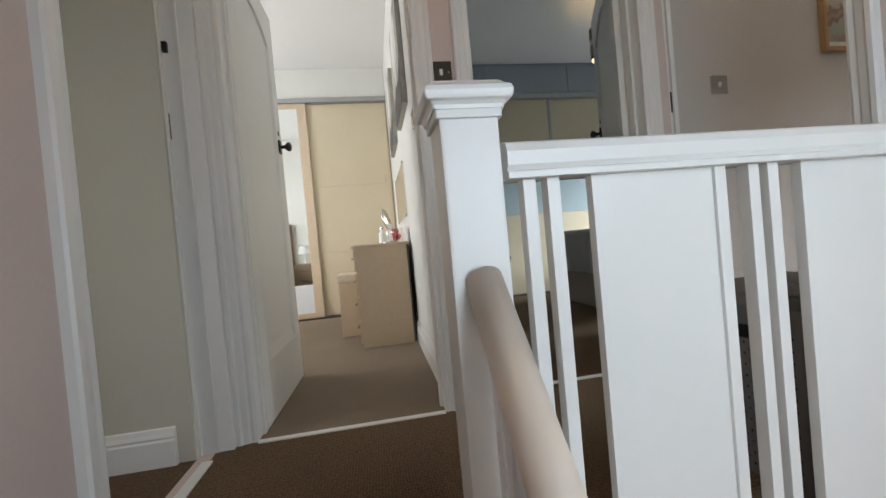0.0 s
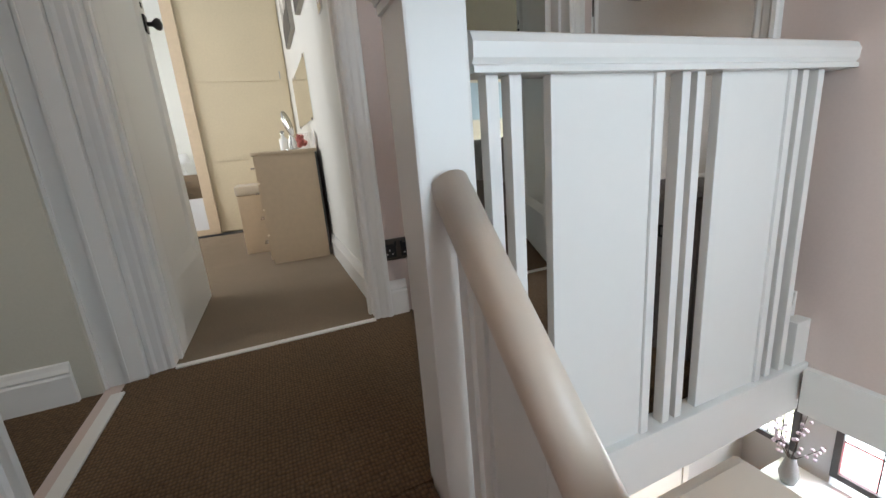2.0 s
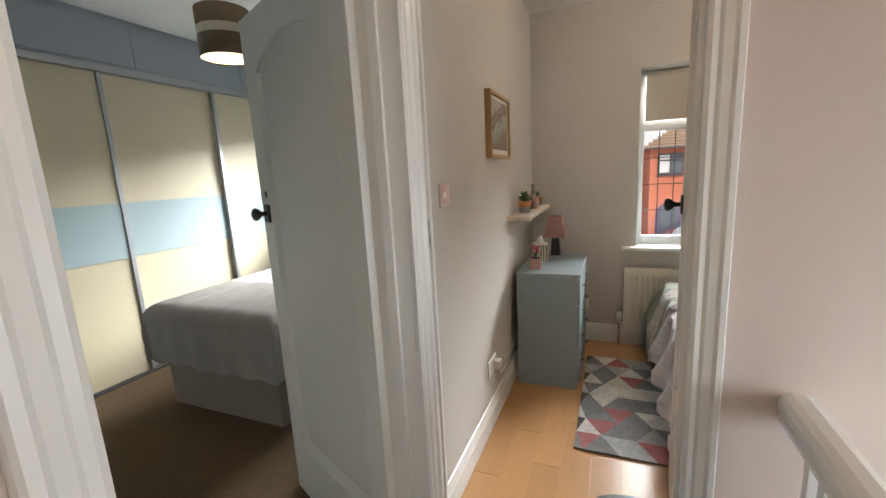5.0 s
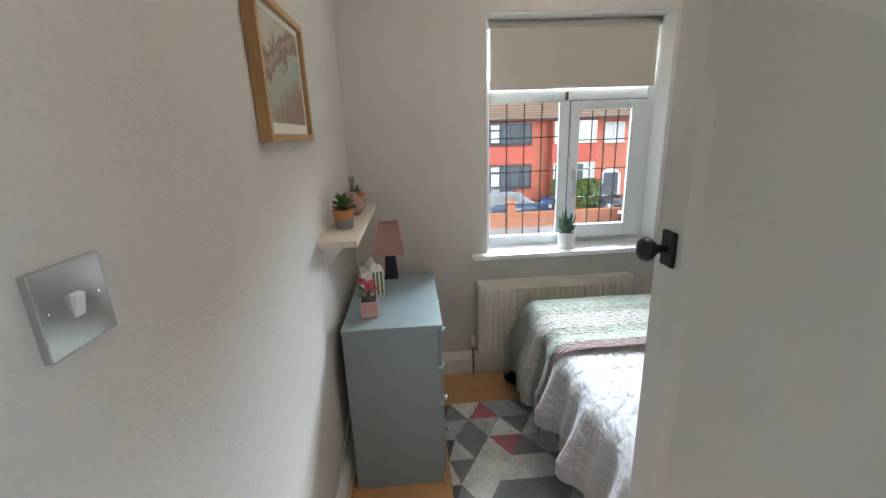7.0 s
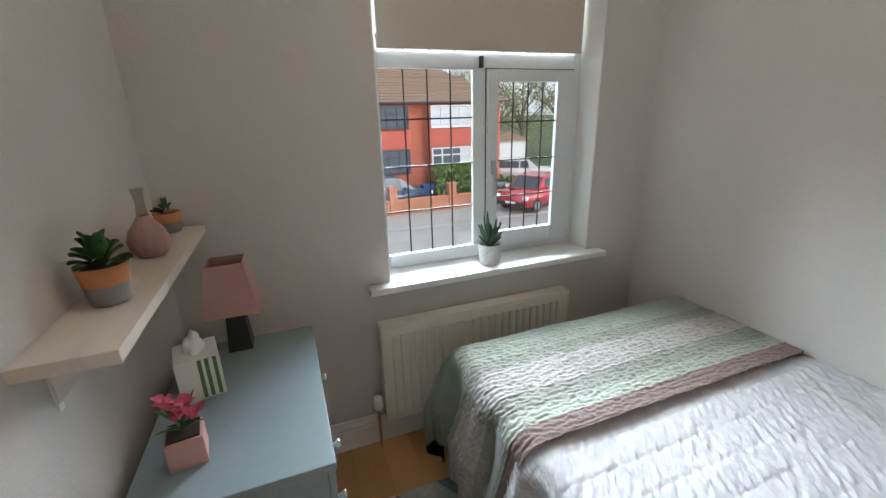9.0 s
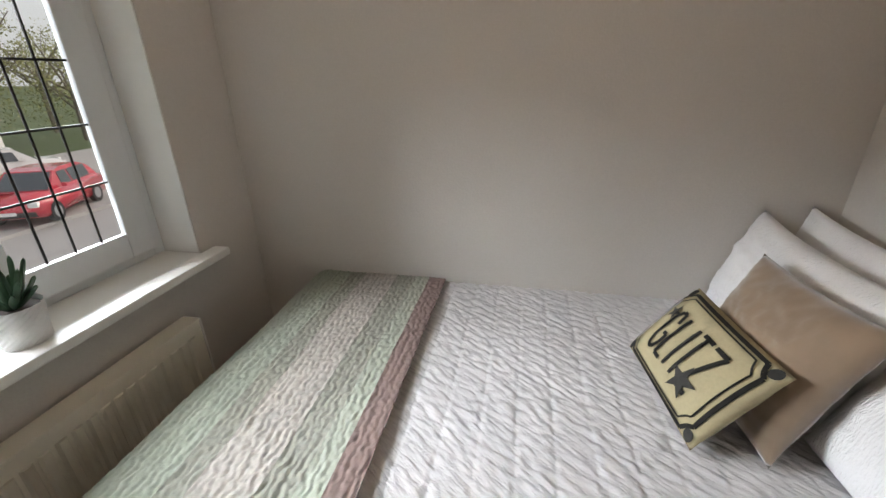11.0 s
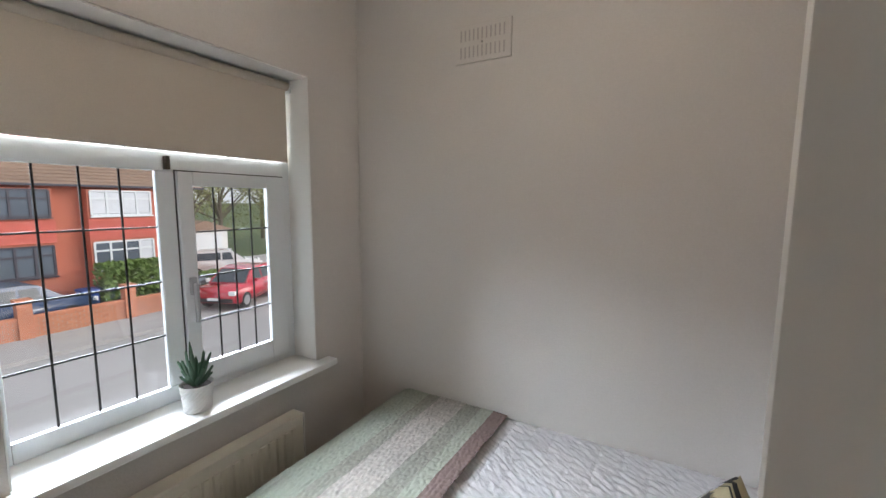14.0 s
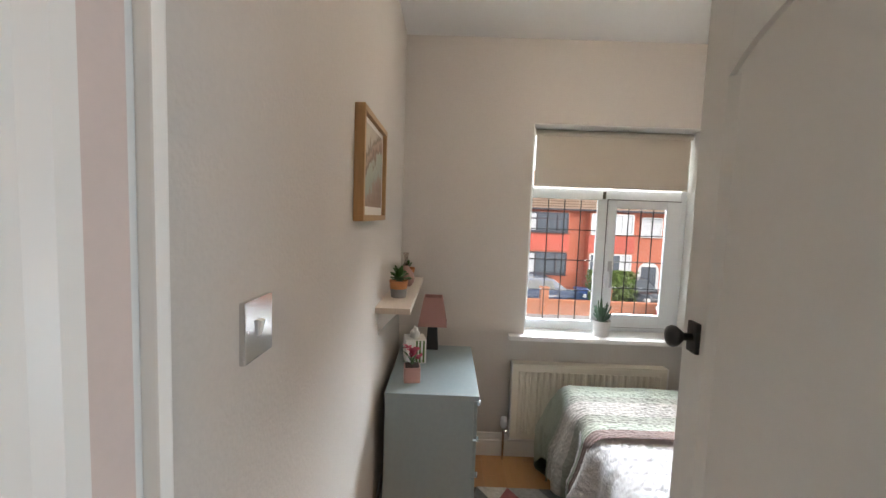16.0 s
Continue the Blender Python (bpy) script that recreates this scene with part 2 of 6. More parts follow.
def wall(name, axis, a0, a1, u0, u1, z0, z1, material, label, holes=()):
    """A wall a0..a1 thick across the axis, u0..u1 along it, with openings (u0, u1, z0, z1) cut through."""
    bm = B()
    us = sorted({u0, u1, *[v for h in holes for v in h[:2] if u0 < v < u1]})
    zs = sorted({z0, z1, *[v for h in holes for v in h[2:] if z0 < v < z1]})
    for p, q in zip(us, us[1:]):
        for r, s in zip(zs, zs[1:]):
            if any(h[0] <= (p + q) / 2 <= h[1] and h[2] <= (r + s) / 2 <= h[3] for h in holes):
                continue
            if axis == "x":
                box(bm, a0, a1, p, q, r, s)
            else:
                box(bm, p, q, a0, a1, r, s)
    bmesh.ops.remove_doubles(bm, verts=bm.verts, dist=1e-5)
    seen = {}
    for f in bm.faces:
        seen.setdefault(tuple(round(c, 4) for c in f.calc_center_median()), []).append(f)
    bmesh.ops.delete(bm, geom=[f for fs in seen.values() if len(fs) > 1 for f in fs], context="FACES_ONLY")
    return structure(name, bm, material, label, "wall")


SKIRT = [(0, 0), (0.018, 0), (0.018, 0.095), (0.013, 0.102), (0.016, 0.110), (0.010, 0.124), (0.006, 0.138), (0, 0.142)]


def skirting(name, p, q, n, label="white moulded skirting board along the wall", material=None, h=1.0):
    """A skirting from p to q on the floor; n points away from the wall."""
    p, q, n = Vector((*p, 0)), Vector((*q, 0)), Vector((*n, 0))
    bm = prism(B(), [p + n * a + Vector((0, 0, b * h)) for a, b in SKIRT], q - p)
    return structure(name, bm, material or GLOSS_WHITE, label, "skirting board")


ARCH = [(0, 0), (0, 0.012), (0.010, 0.017), (0.022, 0.014), (0.030, 0.019), (0.048, 0.021), (0.056, 0.027), (0.068, 0.027), (0.072, 0.020), (0.072, 0)]


def architrave(bm, inner, along, n, z1):
    """A post whose inner edge stands at inner, reaching outwards along, proud of the wall by n."""
    p, a, n = Vector((*inner, 0)), Vector((*along, 0)), Vector((*n, 0))
    return prism(bm, [p + a * u + n * v for u, v in ARCH], (0, 0, z1))


DOOR_H = 1.955
CEIL = 2.55
BOX_CEIL = 2.485
TOP = 1.985

# ---- walls, floors, ceilings ----
wall("wall_landing_north", "y", 0.02, 0.07, -0.83, 1.11, -0.25, CEIL, LANDING_PINK, "dusky pink painted landing wall with two doorways", [(-0.715, 0.02, -0.25, TOP), (0.215, 1.0, -0.25, TOP)])
wall("wall_rear_south", "y", 0.07, 0.12, -2.6, 0.04, 0, CEIL, REAR_WHITE, "off-white painted bedroom wall beside the door", [(-0.715, 0.02, 0, TOP)])
wall("wall_second_south", "y", 0.07, 0.14, 0.15, 1.16, 0, CEIL, SECOND_BLUE, "pale blue painted bedroom wall beside the door", [(0.215, 1.0, 0, TOP)])
wall("wall_rear_east", "x", 0.04, 0.095, 0.12, 2.75, 0, CEIL, REAR_WHITE, "bright off-white painted bedroom wall with pictures")
wall("wall_second_west", "x", 0.095, 0.15, 0.13, 2.75, 0, CEIL, SECOND_BLUE, "pale blue painted bedroom wall")
wall("wall_landing_east", "x", 1.11, 1.135, -2.2, 0.02, -0.12, CEIL, LANDING_PINK, "dusky pink painted landing wall with a doorway", [(-0.68, 0.02, -0.12, TOP)])
wall("wall_box_west", "x", 1.135, 1.16, -1.955, 0.11, 0, CEIL, BOX_GREY, "warm grey painted box bedroom wall beside the door", [(-0.68, 0.05, 0, TOP)])
wall("wall_box_north", "y", 0.11, 0.125, 1.16, 3.305, -0.2, CEIL, BOX_GREY, "warm grey painted box bedroom wall with a shelf")
wall("wall_second_southeast", "y", 0.125, 0.14, 1.16, 3.5, 0, CEIL, SECOND_BLUE, "pale blue painted bedroom wall")
structure("wall_box_bulkhead", box(B(), 1.161, 1.225, -1.954, -0.80, -0.007, BOX_CEIL - 0.001), BOX_GREY, "warm grey painted boxed-out wall behind the pillows", "wall")
wall("wall_box_south", "y", -2.2, -1.955, 1.16, 3.305, 0, CEIL, BOX_GREY, "warm grey painted box bedroom wall beside the bed")
wall("wall_box_east", "x", 3.305, 3.6, -2.2, 0.125, -0.15, CEIL, BOX_GREY, "warm grey painted box bedroom wall with the window", [(-1.642, -0.642, 0.738, 2.016)])
wall("wall_second_east", "x", 3.5, 3.72, 0.13, 3.4, 0, CEIL, SECOND_BLUE, "pale blue painted bedroom wall with a window", [(1.0, 2.4, 0.9, 1.9)])
wall("wall_landing_west", "x", -0.88, -0.83, -2.2, 0.02, -0.8, CEIL, LANDING_PINK, "dusky pink painted landing wall with a doorway", [(-0.62, -0.012, 0, TOP)])
wall("wall_side_room_north", "y", -0.06, 0.07, -2.4, -0.88, 0, CEIL, SIDE_CREAM, "dull cream painted wall of a dim side room")
wall("wall_side_room_east", "x", -0.93, -0.88, -2.2, -0.1, 0, CEIL, LANDING_PINK, "painted wall of a dim side room", [(-0.62, -0.012, 0, TOP)])
wall("wall_side_room_west", "x", -2.5, -2.4, -2.2, 0.07, 0, CEIL, LANDING_PINK, "painted wall of a dim side room", [(-1.2, -0.3, 0.95, 2.0)])
wall("wall_side_room_south", "y", -2.3, -2.2, -2.5, -0.83, 0, CEIL, LANDING_PINK, "painted wall of a dim side room")
# the opening in this wall is added, out of view
wall("wall_stairs_south", "y", -2.3, -2.2, -0.88, 3.72, -2.7, CEIL, LANDING_PINK, "dusky pink painted stair wall with an added, unseen opening", [(-0.2, 0.8, 0.6, 1.8)])
wall("wall_rear_west", "x", -2.7, -2.6, 0.07, 3.4, 0, CEIL, REAR_WHITE, "off-white painted bedroom wall with a window", [(0.65, 2.35, 0.9, 2.1)])
wall("wall_rear_north", "y", 3.3, 3.4, -2.7, 3.5, 0, CEIL, REAR_WHITE, "plain wall behind the fitted wardrobes")
wall("wall_fitted_divider", "x", 0.04, 0.15, 2.75, 3.3, 0, CEIL, REAR_WHITE, "plain divider between the fitted wardrobes")

structure("floor_landing", box(B(), -0.83, 1.135, -0.856, 0.02, -0.22, 0), CARPET, "brown loop-pile landing carpet", "carpet")
structure("floor_landing_edge", box(B(), -0.83, -0.1, -0.91, -0.856, -0.22, 0, 0.01), CARPET, "carpeted nosing at the stair top", "carpet")
structure("floor_rear_bedroom", box(B(), -2.6, 0.04, 0.02, 3.3, -0.22, 0), CARPET_PALE, "beige fitted bedroom carpet", "carpet")
structure("floor_second_bedroom", box(B(), 0.15, 3.5, 0.14, 3.3, -0.22, 0), CARPET, "brown fitted bedroom carpet", "carpet")
structure("floor_second_sill", box(B(), 0.215, 1.0, 0.02, 0.14, -0.22, 0), CARPET, "brown carpet in the doorway", "carpet")
structure("floor_side_room", box(B(), -2.4, -0.832, -2.2, -0.06, -0.22, -0.001), CARPET, "dark brown carpet of the side room", "carpet")
structure("floor_box_bedroom", box(B(), 1.135, 3.305, -1.955, 0.11, -0.22, -0.008), DARK_TRACK, "sub-floor under the laminate planks", "floor")
structure("ceiling_landing", box(B(), -2.5, 1.16, -2.3, 0.045, CEIL, CEIL + 0.15), CEILING_WHITE, "white painted landing ceiling", "ceiling")
structure("ceiling_rear_bedroom", box(B(), -2.7, 0.095, 0.045, 3.4, CEIL, CEIL + 0.15), CEILING_WHITE, "white painted bedroom ceiling", "ceiling")
structure("ceiling_second_bedroom", box(B(), 0.095, 3.72, 0.1, 3.4, CEIL, CEIL + 0.15), CEILING_WHITE, "white painted bedroom ceiling", "ceiling")
structure("ceiling_box_bedroom", box(B(), 1.161, 3.6, -2.3, 0.12, BOX_CEIL, CEIL + 0.15), CEILING_WHITE, "white painted box bedroom ceiling", "ceiling")

# hall below
structure("floor_hall", box(B(), -0.9, 3.6, -2.2, 1.2, -2.72, -2.62), LAMINATE, "wooden floor of the hall below", "floor")
wall("wall_hall_north", "y", 0.5, 0.6, -0.9, 3.6, -2.62, -0.22, HALL_GREY, "grey painted hall wall")
wall("wall_hall_west", "x", -0.95, -0.88, -2.3, 1.0, -2.62, -0.8, HALL_GREY, "grey painted hall wall under the stairs")
wall("wall_hall_east", "x", 3.45, 3.6, -2.2, 1.0, -2.62, -0.15, HALL_GREY, "grey painted hall wall with glazed front door", [(0.08, 0.45, -2.14, -0.6), (-0.95, -0.155, -2.3, -0.6)])

# ---- door frames and thresholds ----
def door_frame(name, axis, at, n, u0, u1, depth, label):
    """Casing and architrave of a doorway u0..u1; at is the wall face, n its outward sign, depth the lining's reach."""
    root = thing(name, (0, 0, 0), label, "door frame", kind="structure")

    def P(u, v):
        return (u, at + n * v) if axis == "y" else (at + n * v, u)
    for inner, out in ((u0, -1), (u1, 1)):
        al = (out, 0) if axis == "y" else (0, out)
        nn = (0, n) if axis == "y" else (n, 0)
        part("architrave", architrave(B(), P(inner, 0.0), al, nn, TOP + 0.05), GLOSS_WHITE, root)
        a, b = P(inner, 0.004), P(inner + out * 0.018, -depth)
        part("jamb", box(B(), min(a[0], b[0]), max(a[0], b[0]), min(a[1], b[1]), max(a[1], b[1]), 0, TOP, 0.002), GLOSS_WHITE, root)
        a, b = P(inner, -0.4 * depth), P(inner - out * 0.012, -0.66 * depth)
        part("stop", box(B(), min(a[0], b[0]), max(a[0], b[0]), min(a[1], b[1]), max(a[1], b[1]), 0, TOP - 0.03, 0.002), GLOSS_WHITE, root)
    a, b = P(u0 - 0.06, 0.0), P(u1 + 0.06, 0.022)
    part("head", box(B(), min(a[0], b[0]), max(a[0], b[0]), min(a[1], b[1]), max(a[1], b[1]), TOP - 0.01, TOP + 0.06, 0.004), GLOSS_WHITE, root)
    a, b = P(u0, 0.0), P(u1, -depth)
    part("lining_head", box(B(), min(a[0], b[0]), max(a[0], b[0]), min(a[1], b[1]), max(a[1], b[1]), TOP - 0.02, TOP, 0.002), GLOSS_WHITE, root)
    return root


door_frame("door_frame_1", "y", 0.02, -1, -0.697, 0.002, 0.11, "white moulded door frame of the rear bedroom")
door_frame("door_frame_2", "y", 0.02, -1, 0.233, 0.982, 0.115, "white moulded door frame of the second bedroom")
door_frame("door_frame_3", "x", 1.11, -1, -0.662, 0.032, 0.052, "white moulded door frame of the box bedroom")
door_frame("door_frame_4", "x", -0.83, 1, -0.602, -0.030, 0.105, "white moulded door frame of the side room")

structure("threshold_1", box(B(), -0.695, 0.0, -0.012, 0.012, 0, 0.006, 0.002), GLOSS_WHITE, "pale metal carpet strip in the doorway", "threshold strip")
structure("threshold_2", box(B(), 0.235, 0.98, 0.115, 0.14, 0, 0.006, 0.002), GLOSS_WHITE, "pale metal carpet strip in the doorway", "threshold strip")
structure("threshold_3", box(B(), 1.12, 1.155, -0.66, 0.03, -0.005, 0.006, 0.002), GLOSS_WHITE, "pale metal strip between carpet and laminate", "threshold strip")
structure("threshold_4", box(B(), -0.85, -0.815, -0.6, -0.095, -0.002, 0.006, 0.002), GLOSS_WHITE, "pale metal carpet strip in the doorway", "threshold strip")


# ---- doors ----
def panel_door(name, hinge, angle, width, label, knob_side=1, swing=1, knob_z=1.245, cover=True):
    """A 1930s door with one tall recessed panel under a pointed arch. It runs from its hinge along local x; knobs on both faces."""
    root = thing(name, (hinge[0], hinge[1], 0.006), label, "door", kind="structure", rz=angle)
    t, st, H = 0.018, 0.095, DOOR_H
    for x0, x1 in ((0.0, st), (width - st, width)):
        part("stile", box(B(), x0, x1, -t, t, 0, H, 0.002), DOOR_WHITE, root)
    part("bottom_rail", box(B(), st, width - st, -t, t, 0, 0.24, 0.0), DOOR_WHITE, root)
    n = 14
    pts = [(width - st, -t, H), (st, -t, H)]
    for i in range(n + 1):
        u = i / n
        rise = 0.085 * (math.sin(math.pi * u) ** 0.8 if 0 < u < 1 else 0)
        pts.append((st + u * (width - 2 * st), -t, H - 0.2 + rise))
    part("top_rail", prism(B(), pts, (0, 2 * t, 0)), DOOR_WHITE, root)
    part("panel", box(B(), st, width - st, -0.006, 0.006, 0.24, H - 0.1), DOOR_WHITE, root)
    for s in (-1, 1):
        bm = B()
        for x0, sx in ((st, 1), (width - st, -1)):
            prism(bm, [(x0, s * 0.006, 0.24), (x0, s * t, 0.24), (x0 + sx * 0.022, s * 0.006, 0.24)], (0, 0, H - 0.44))
        prism(bm, [(st, s * 0.006, 0.24), (st, s * t, 0.24), (st, s * 0.006, 0.29)], (width - 2 * st, 0, 0))
        part("panel_moulding", bm, DOOR_WHITE, root)
    kx = width - 0.056
    for s in (-1, 1):
        plate = part("rose", box(B(), kx - 0.022, kx + 0.022, min(s * t, s * (t + 0.009)), max(s * t, s * (t + 0.009)), knob_z - 0.035, knob_z + 0.035, 0.004), BLACK_METAL, root, "black iron door plate")
        bm = lathe(B(), [(0.009, 0.0), (0.009, 0.018), (0.015, 0.025), (0.023, 0.034), (0.025, 0.043), (0.021, 0.051), (0.010, 0.056), (0, 0.057)], 20)
        bmesh.ops.transform(bm, matrix=Matrix.Translation((kx, s * (t + 0.008), knob_z)) @ Matrix.Rotation(radians(-90 * s), 4, "X"), verts=bm.verts)
        part("knob", bm, BLACK_METAL, plate, "black beehive door knob")
        if cover:
            part("keyhole_cover", box(B(), kx - 0.008, kx + 0.008, min(s * t, s * (t + 0.004)), max(s * t, s * (t + 0.004)), knob_z + 0.062, knob_z + 0.085, 0.002), BLACK_METAL, root)
    for z in (0.22, H - 0.22):
        part("hinge", cyl(B(), (-0.006, swing * t, z - 0.04), (-0.006, swing * t, z + 0.04), 0.006, seg=12), GLOSS_WHITE, root)
    return root


panel_door("door_1", (-0.70, 0.085), 88.5, 0.69, "white painted panel door standing open into the rear bedroom")
panel_door("door_2", (0.975, 0.135), 66, 0.735, "white painted panel door standing open into the second bedroom")
panel_door("door_3", (1.165, -0.694), -4.8, 0.675, "white painted panel door standing open into the box bedroom", knob_z=1.2, cover=False)

# ---- skirtings ----
skirting("baseboard_1", (0.075, 0.02), (0.145, 0.02), (0, -1))
skirting("baseboard_2", (0.04, 0.12), (0.04, 2.74), (-1, 0))
skirting("baseboard_3", (1.165, 0.11), (3.305, 0.11), (0, -1))
skirting("baseboard_4", (3.305, 0.11), (3.305, -1.955), (-1, 0))
skirting("baseboard_5", (1.11, -0.735), (1.11, -0.86), (-1, 0))
skirting("baseboard_6", (-2.4, -0.06), (-0.935, -0.06), (0, -1), h=0.9)
structure("trim_corner", box(B(), -0.828, -0.768, -0.028, 0.019, 0, TOP + 0.05, 0.004), GLOSS_WHITE, "white corner boxing between two door frames", "trim")
skirting("baseboard_8", (1.055, 0.02), (1.11, 0.02), (0, -1))

# ---- stairs ----
def stairs():
    root = thing("staircase", (0, 0, 0), "carpeted stair flight with white strings turning at a quarter landing", "stairs", kind="structure")
    for i in range(3):
        z = -0.19 * (i + 1)
        y1 = -0.9 - 0.155 * i
        part("step", box(B(), -0.83, -0.02, y1 - 0.175, y1, z - 0.19, z, 0.012), CARPET, root)
    part("quarter_landing", box(B(), -0.83, 0.1, -2.2, -1.365, -0.95, -0.76, 0.012), CARPET, root)
    for i in range(9):
        x0, z = 0.1 + 0.22 * i, -0.76 - 0.19 * (i + 1)
        part("step", box(B(), x0, x0 + 0.235, -2.2, -1.36, z - 0.19, z, 0.012), CARPET, root)
    part("string", prism(B(), [(-0.03, -0.94, 0.02), (-0.03, -1.40, -0.50), (-0.03, -1.40, -0.85), (-0.03, -0.94, -0.4)], (0.03, 0, 0)), GLOSS_WHITE, root)
    part("string", prism(B(), [(0.05, -1.36, -0.62), (2.2, -1.36, -2.45), (2.2, -1.36, -2.62), (0.05, -1.36, -1.0)], (0, 0.03, 0)), GLOSS_WHITE, root)
    part("spandrel", box(B(), -0.03, 0.0, -1.40, -0.9, -2.62, -0.5), GLOSS_WHITE, root)
    return root


stairs()


def newel(x, y, w, z0, z1, cap_top, label, cap_mat):
    root = thing("newel_post", (x, y, z0), label, "newel post", group="newel posts", kind="structure")
    h = z1 - z0
    part("post", box(B(), -w / 2, w / 2, -w / 2, w / 2, 0, h, 0.005), GLOSS_WHITE, root)
    bm = B()
    e = cap_top - z0 - h
    prof = [(0.001, -0.061), (0.006, -0.060), (0.006, -0.047), (0.009, -0.047), (0.010, -0.041), (0.014, -0.036), (0.020, -0.034), (0.0225, -0.029), (0.0235, -0.022), (0.021, -0.014), (0.014, -0.010), (0.006, -0.002), (-0.012, 0.0)]
    prof = [(u, z + e) for u, z in prof]
    rings = []
    for u, z in prof:
        r, k = w / 2 + u, 0.0025
        ring = []
        for sx, sy, a0 in ((1, 1, 0), (-1, 1, 90), (-1, -1, 180), (1, -1, 270)):
            for d in (0, 90):
                ring.append(bm.verts.new((sx * (r - k) + k * math.cos(radians(a0 + d)), sy * (r - k) + k * math.sin(radians(a0 + d)), h + z)))
        rings.append(ring)
    for a, b in zip(rings, rings[1:]):
        for i in range(8):
            bm.faces.new((a[i], a[(i + 1) % 8], b[(i + 1) % 8], b[i])).smooth = True
    bm.faces.new(rings[-1])
    bmesh.ops.recalc_face_normals(bm, faces=bm.faces[:])
    for ed in bm.edges:
        ed.smooth = ed.calc_face_angle(0) < radians(22)
    part("cap", bm, cap_mat, root, "moulded square post cap")
    return root


newel(-0.048, -0.89, 0.098, -0.5, 0.88, 0.921, "white painted square newel post with moulded cap at the stair top", GLOSS_WHITE)
# this cap is tan only to put its shade into the colour
newel(-0.035, -1.405, 0.098, -1.6, 0.345, 0.387, "white painted square newel post at the quarter landing, its cap coloured as shaded", CREAM_AND_CAP_SHADE)


def balustrade():
    y, z0, z1 = -0.885, -0.07, 0.763
    root = thing("balustrade", (0, 0, 0), "white painted landing balustrade with flat panels and paired bars", "balustrade", kind="structure")
    prof = [(-0.035, 0.0), (-0.035, 0.010), (-0.028, 0.014), (-0.034, 0.022), (-0.036, 0.045), (-0.028, 0.060), (-0.012, 0.066), (0.012, 0.066), (0.028, 0.060), (0.036, 0.045), (0.034, 0.022), (0.028, 0.014), (0.035, 0.010), (0.035, 0.0)]
    part("handrail", prism(B(), [(0.018, y + u, z1 + v) for u, v in prof], (1.092, 0, 0)), GLOSS_WHITE, root)
    for x0 in (0.049, 0.094, 0.507, 0.551, 0.92, 0.985):
        part("baluster", box(B(), x0, x0 + 0.024, y - 0.014, y + 0.014, z0, z1, 0.002), GLOSS_WHITE, root)
    for x0, x1 in ((0.181, 0.430), (0.633, 0.868)):
        part("panel", box(B(), x0, x1, y - 0.010, y + 0.012, z0, z1, 0.002), GLOSS_WHITE, root)
        part("panel_strip", box(B(), x1, x1 + 0.024, y - 0.017, y + 0.014, z0, z1, 0.002), GLOSS_WHITE, root)
    part("base_rail", box(B(), 0.018, 1.108, y - 0.03, y + 0.03, z0 - 0.025, z0, 0.003), GLOSS_WHITE, root)
    part("end_block", box(B(), 1.04, 1.108, y - 0.02, y + 0.018, z0, 0.07, 0.003), GLOSS_WHITE, root)
    part("apron", box(B(), 0.018, 1.109, y - 0.018, y - 0.002, -0.24, z0 - 0.025, 0.002), GLOSS_WHITE, root)
    part("side_apron", box(B(), 1.085, 1.158, -2.19, y - 0.03, -0.235, -0.085, 0.002), GLOSS_WHITE, root)
    return root


balustrade()


def stair_rail():
    root = thing("stair_handrail", (0, 0, 0), "cream painted rounded stair handrail with bars below", "handrail", kind="structure")
    a, b = Vector((-0.046, -0.935, 0.598)), Vector((-0.046, -1.36, 0.185))
    bm = B()
    d = (b - a).normalized()
    side = d.cross(Vector((0, 0, 1))).normalized()
    up = side.cross(d)
    prof = [(0.031 * math.cos(t), 0.034 * math.sin(t)) for t in [2 * math.pi * i / 24 for i in range(24)]]
    prism(bm, [a + side * u + up * v for u, v in prof], b - a)
    ob = part("rail", bm, CREAM_AND_CAP_SHADE, root, "rounded cream handrail")
    for p in ob.data.polygons:
        p.use_smooth = len(p.vertices) == 4
    for i, y in enumerate((-0.985, -1.03, -1.20, -1.245)):
        zt = 0.59 + (y + 0.94) * 0.973 - 0.02
        part("baluster", box(B(), -0.058, -0.033, y - 0.014, y + 0.014, zt - 0.66, zt, 0.002), GLOSS_WHITE, root)
    zt = 0.585 + (-1.115 + 0.94) * 0.973 - 0.02
    part("panel", prism(B(), [(-0.054, -1.05, zt + 0.06), (-0.054, -1.18, zt - 0.065), (-0.054, -1.18, zt - 0.72), (-0.054, -1.05, zt - 0.6)], (0.018, 0, 0)), GLOSS_WHITE, root)
    part("base_rail", prism(B(), [(-0.08, -0.945, -0.02), (-0.08, -1.36, -0.42), (-0.08, -1.36, -0.47), (-0.08, -0.945, -0.06)], (0.07, 0, 0)), GLOSS_WHITE, root)
    return root


stair_rail()

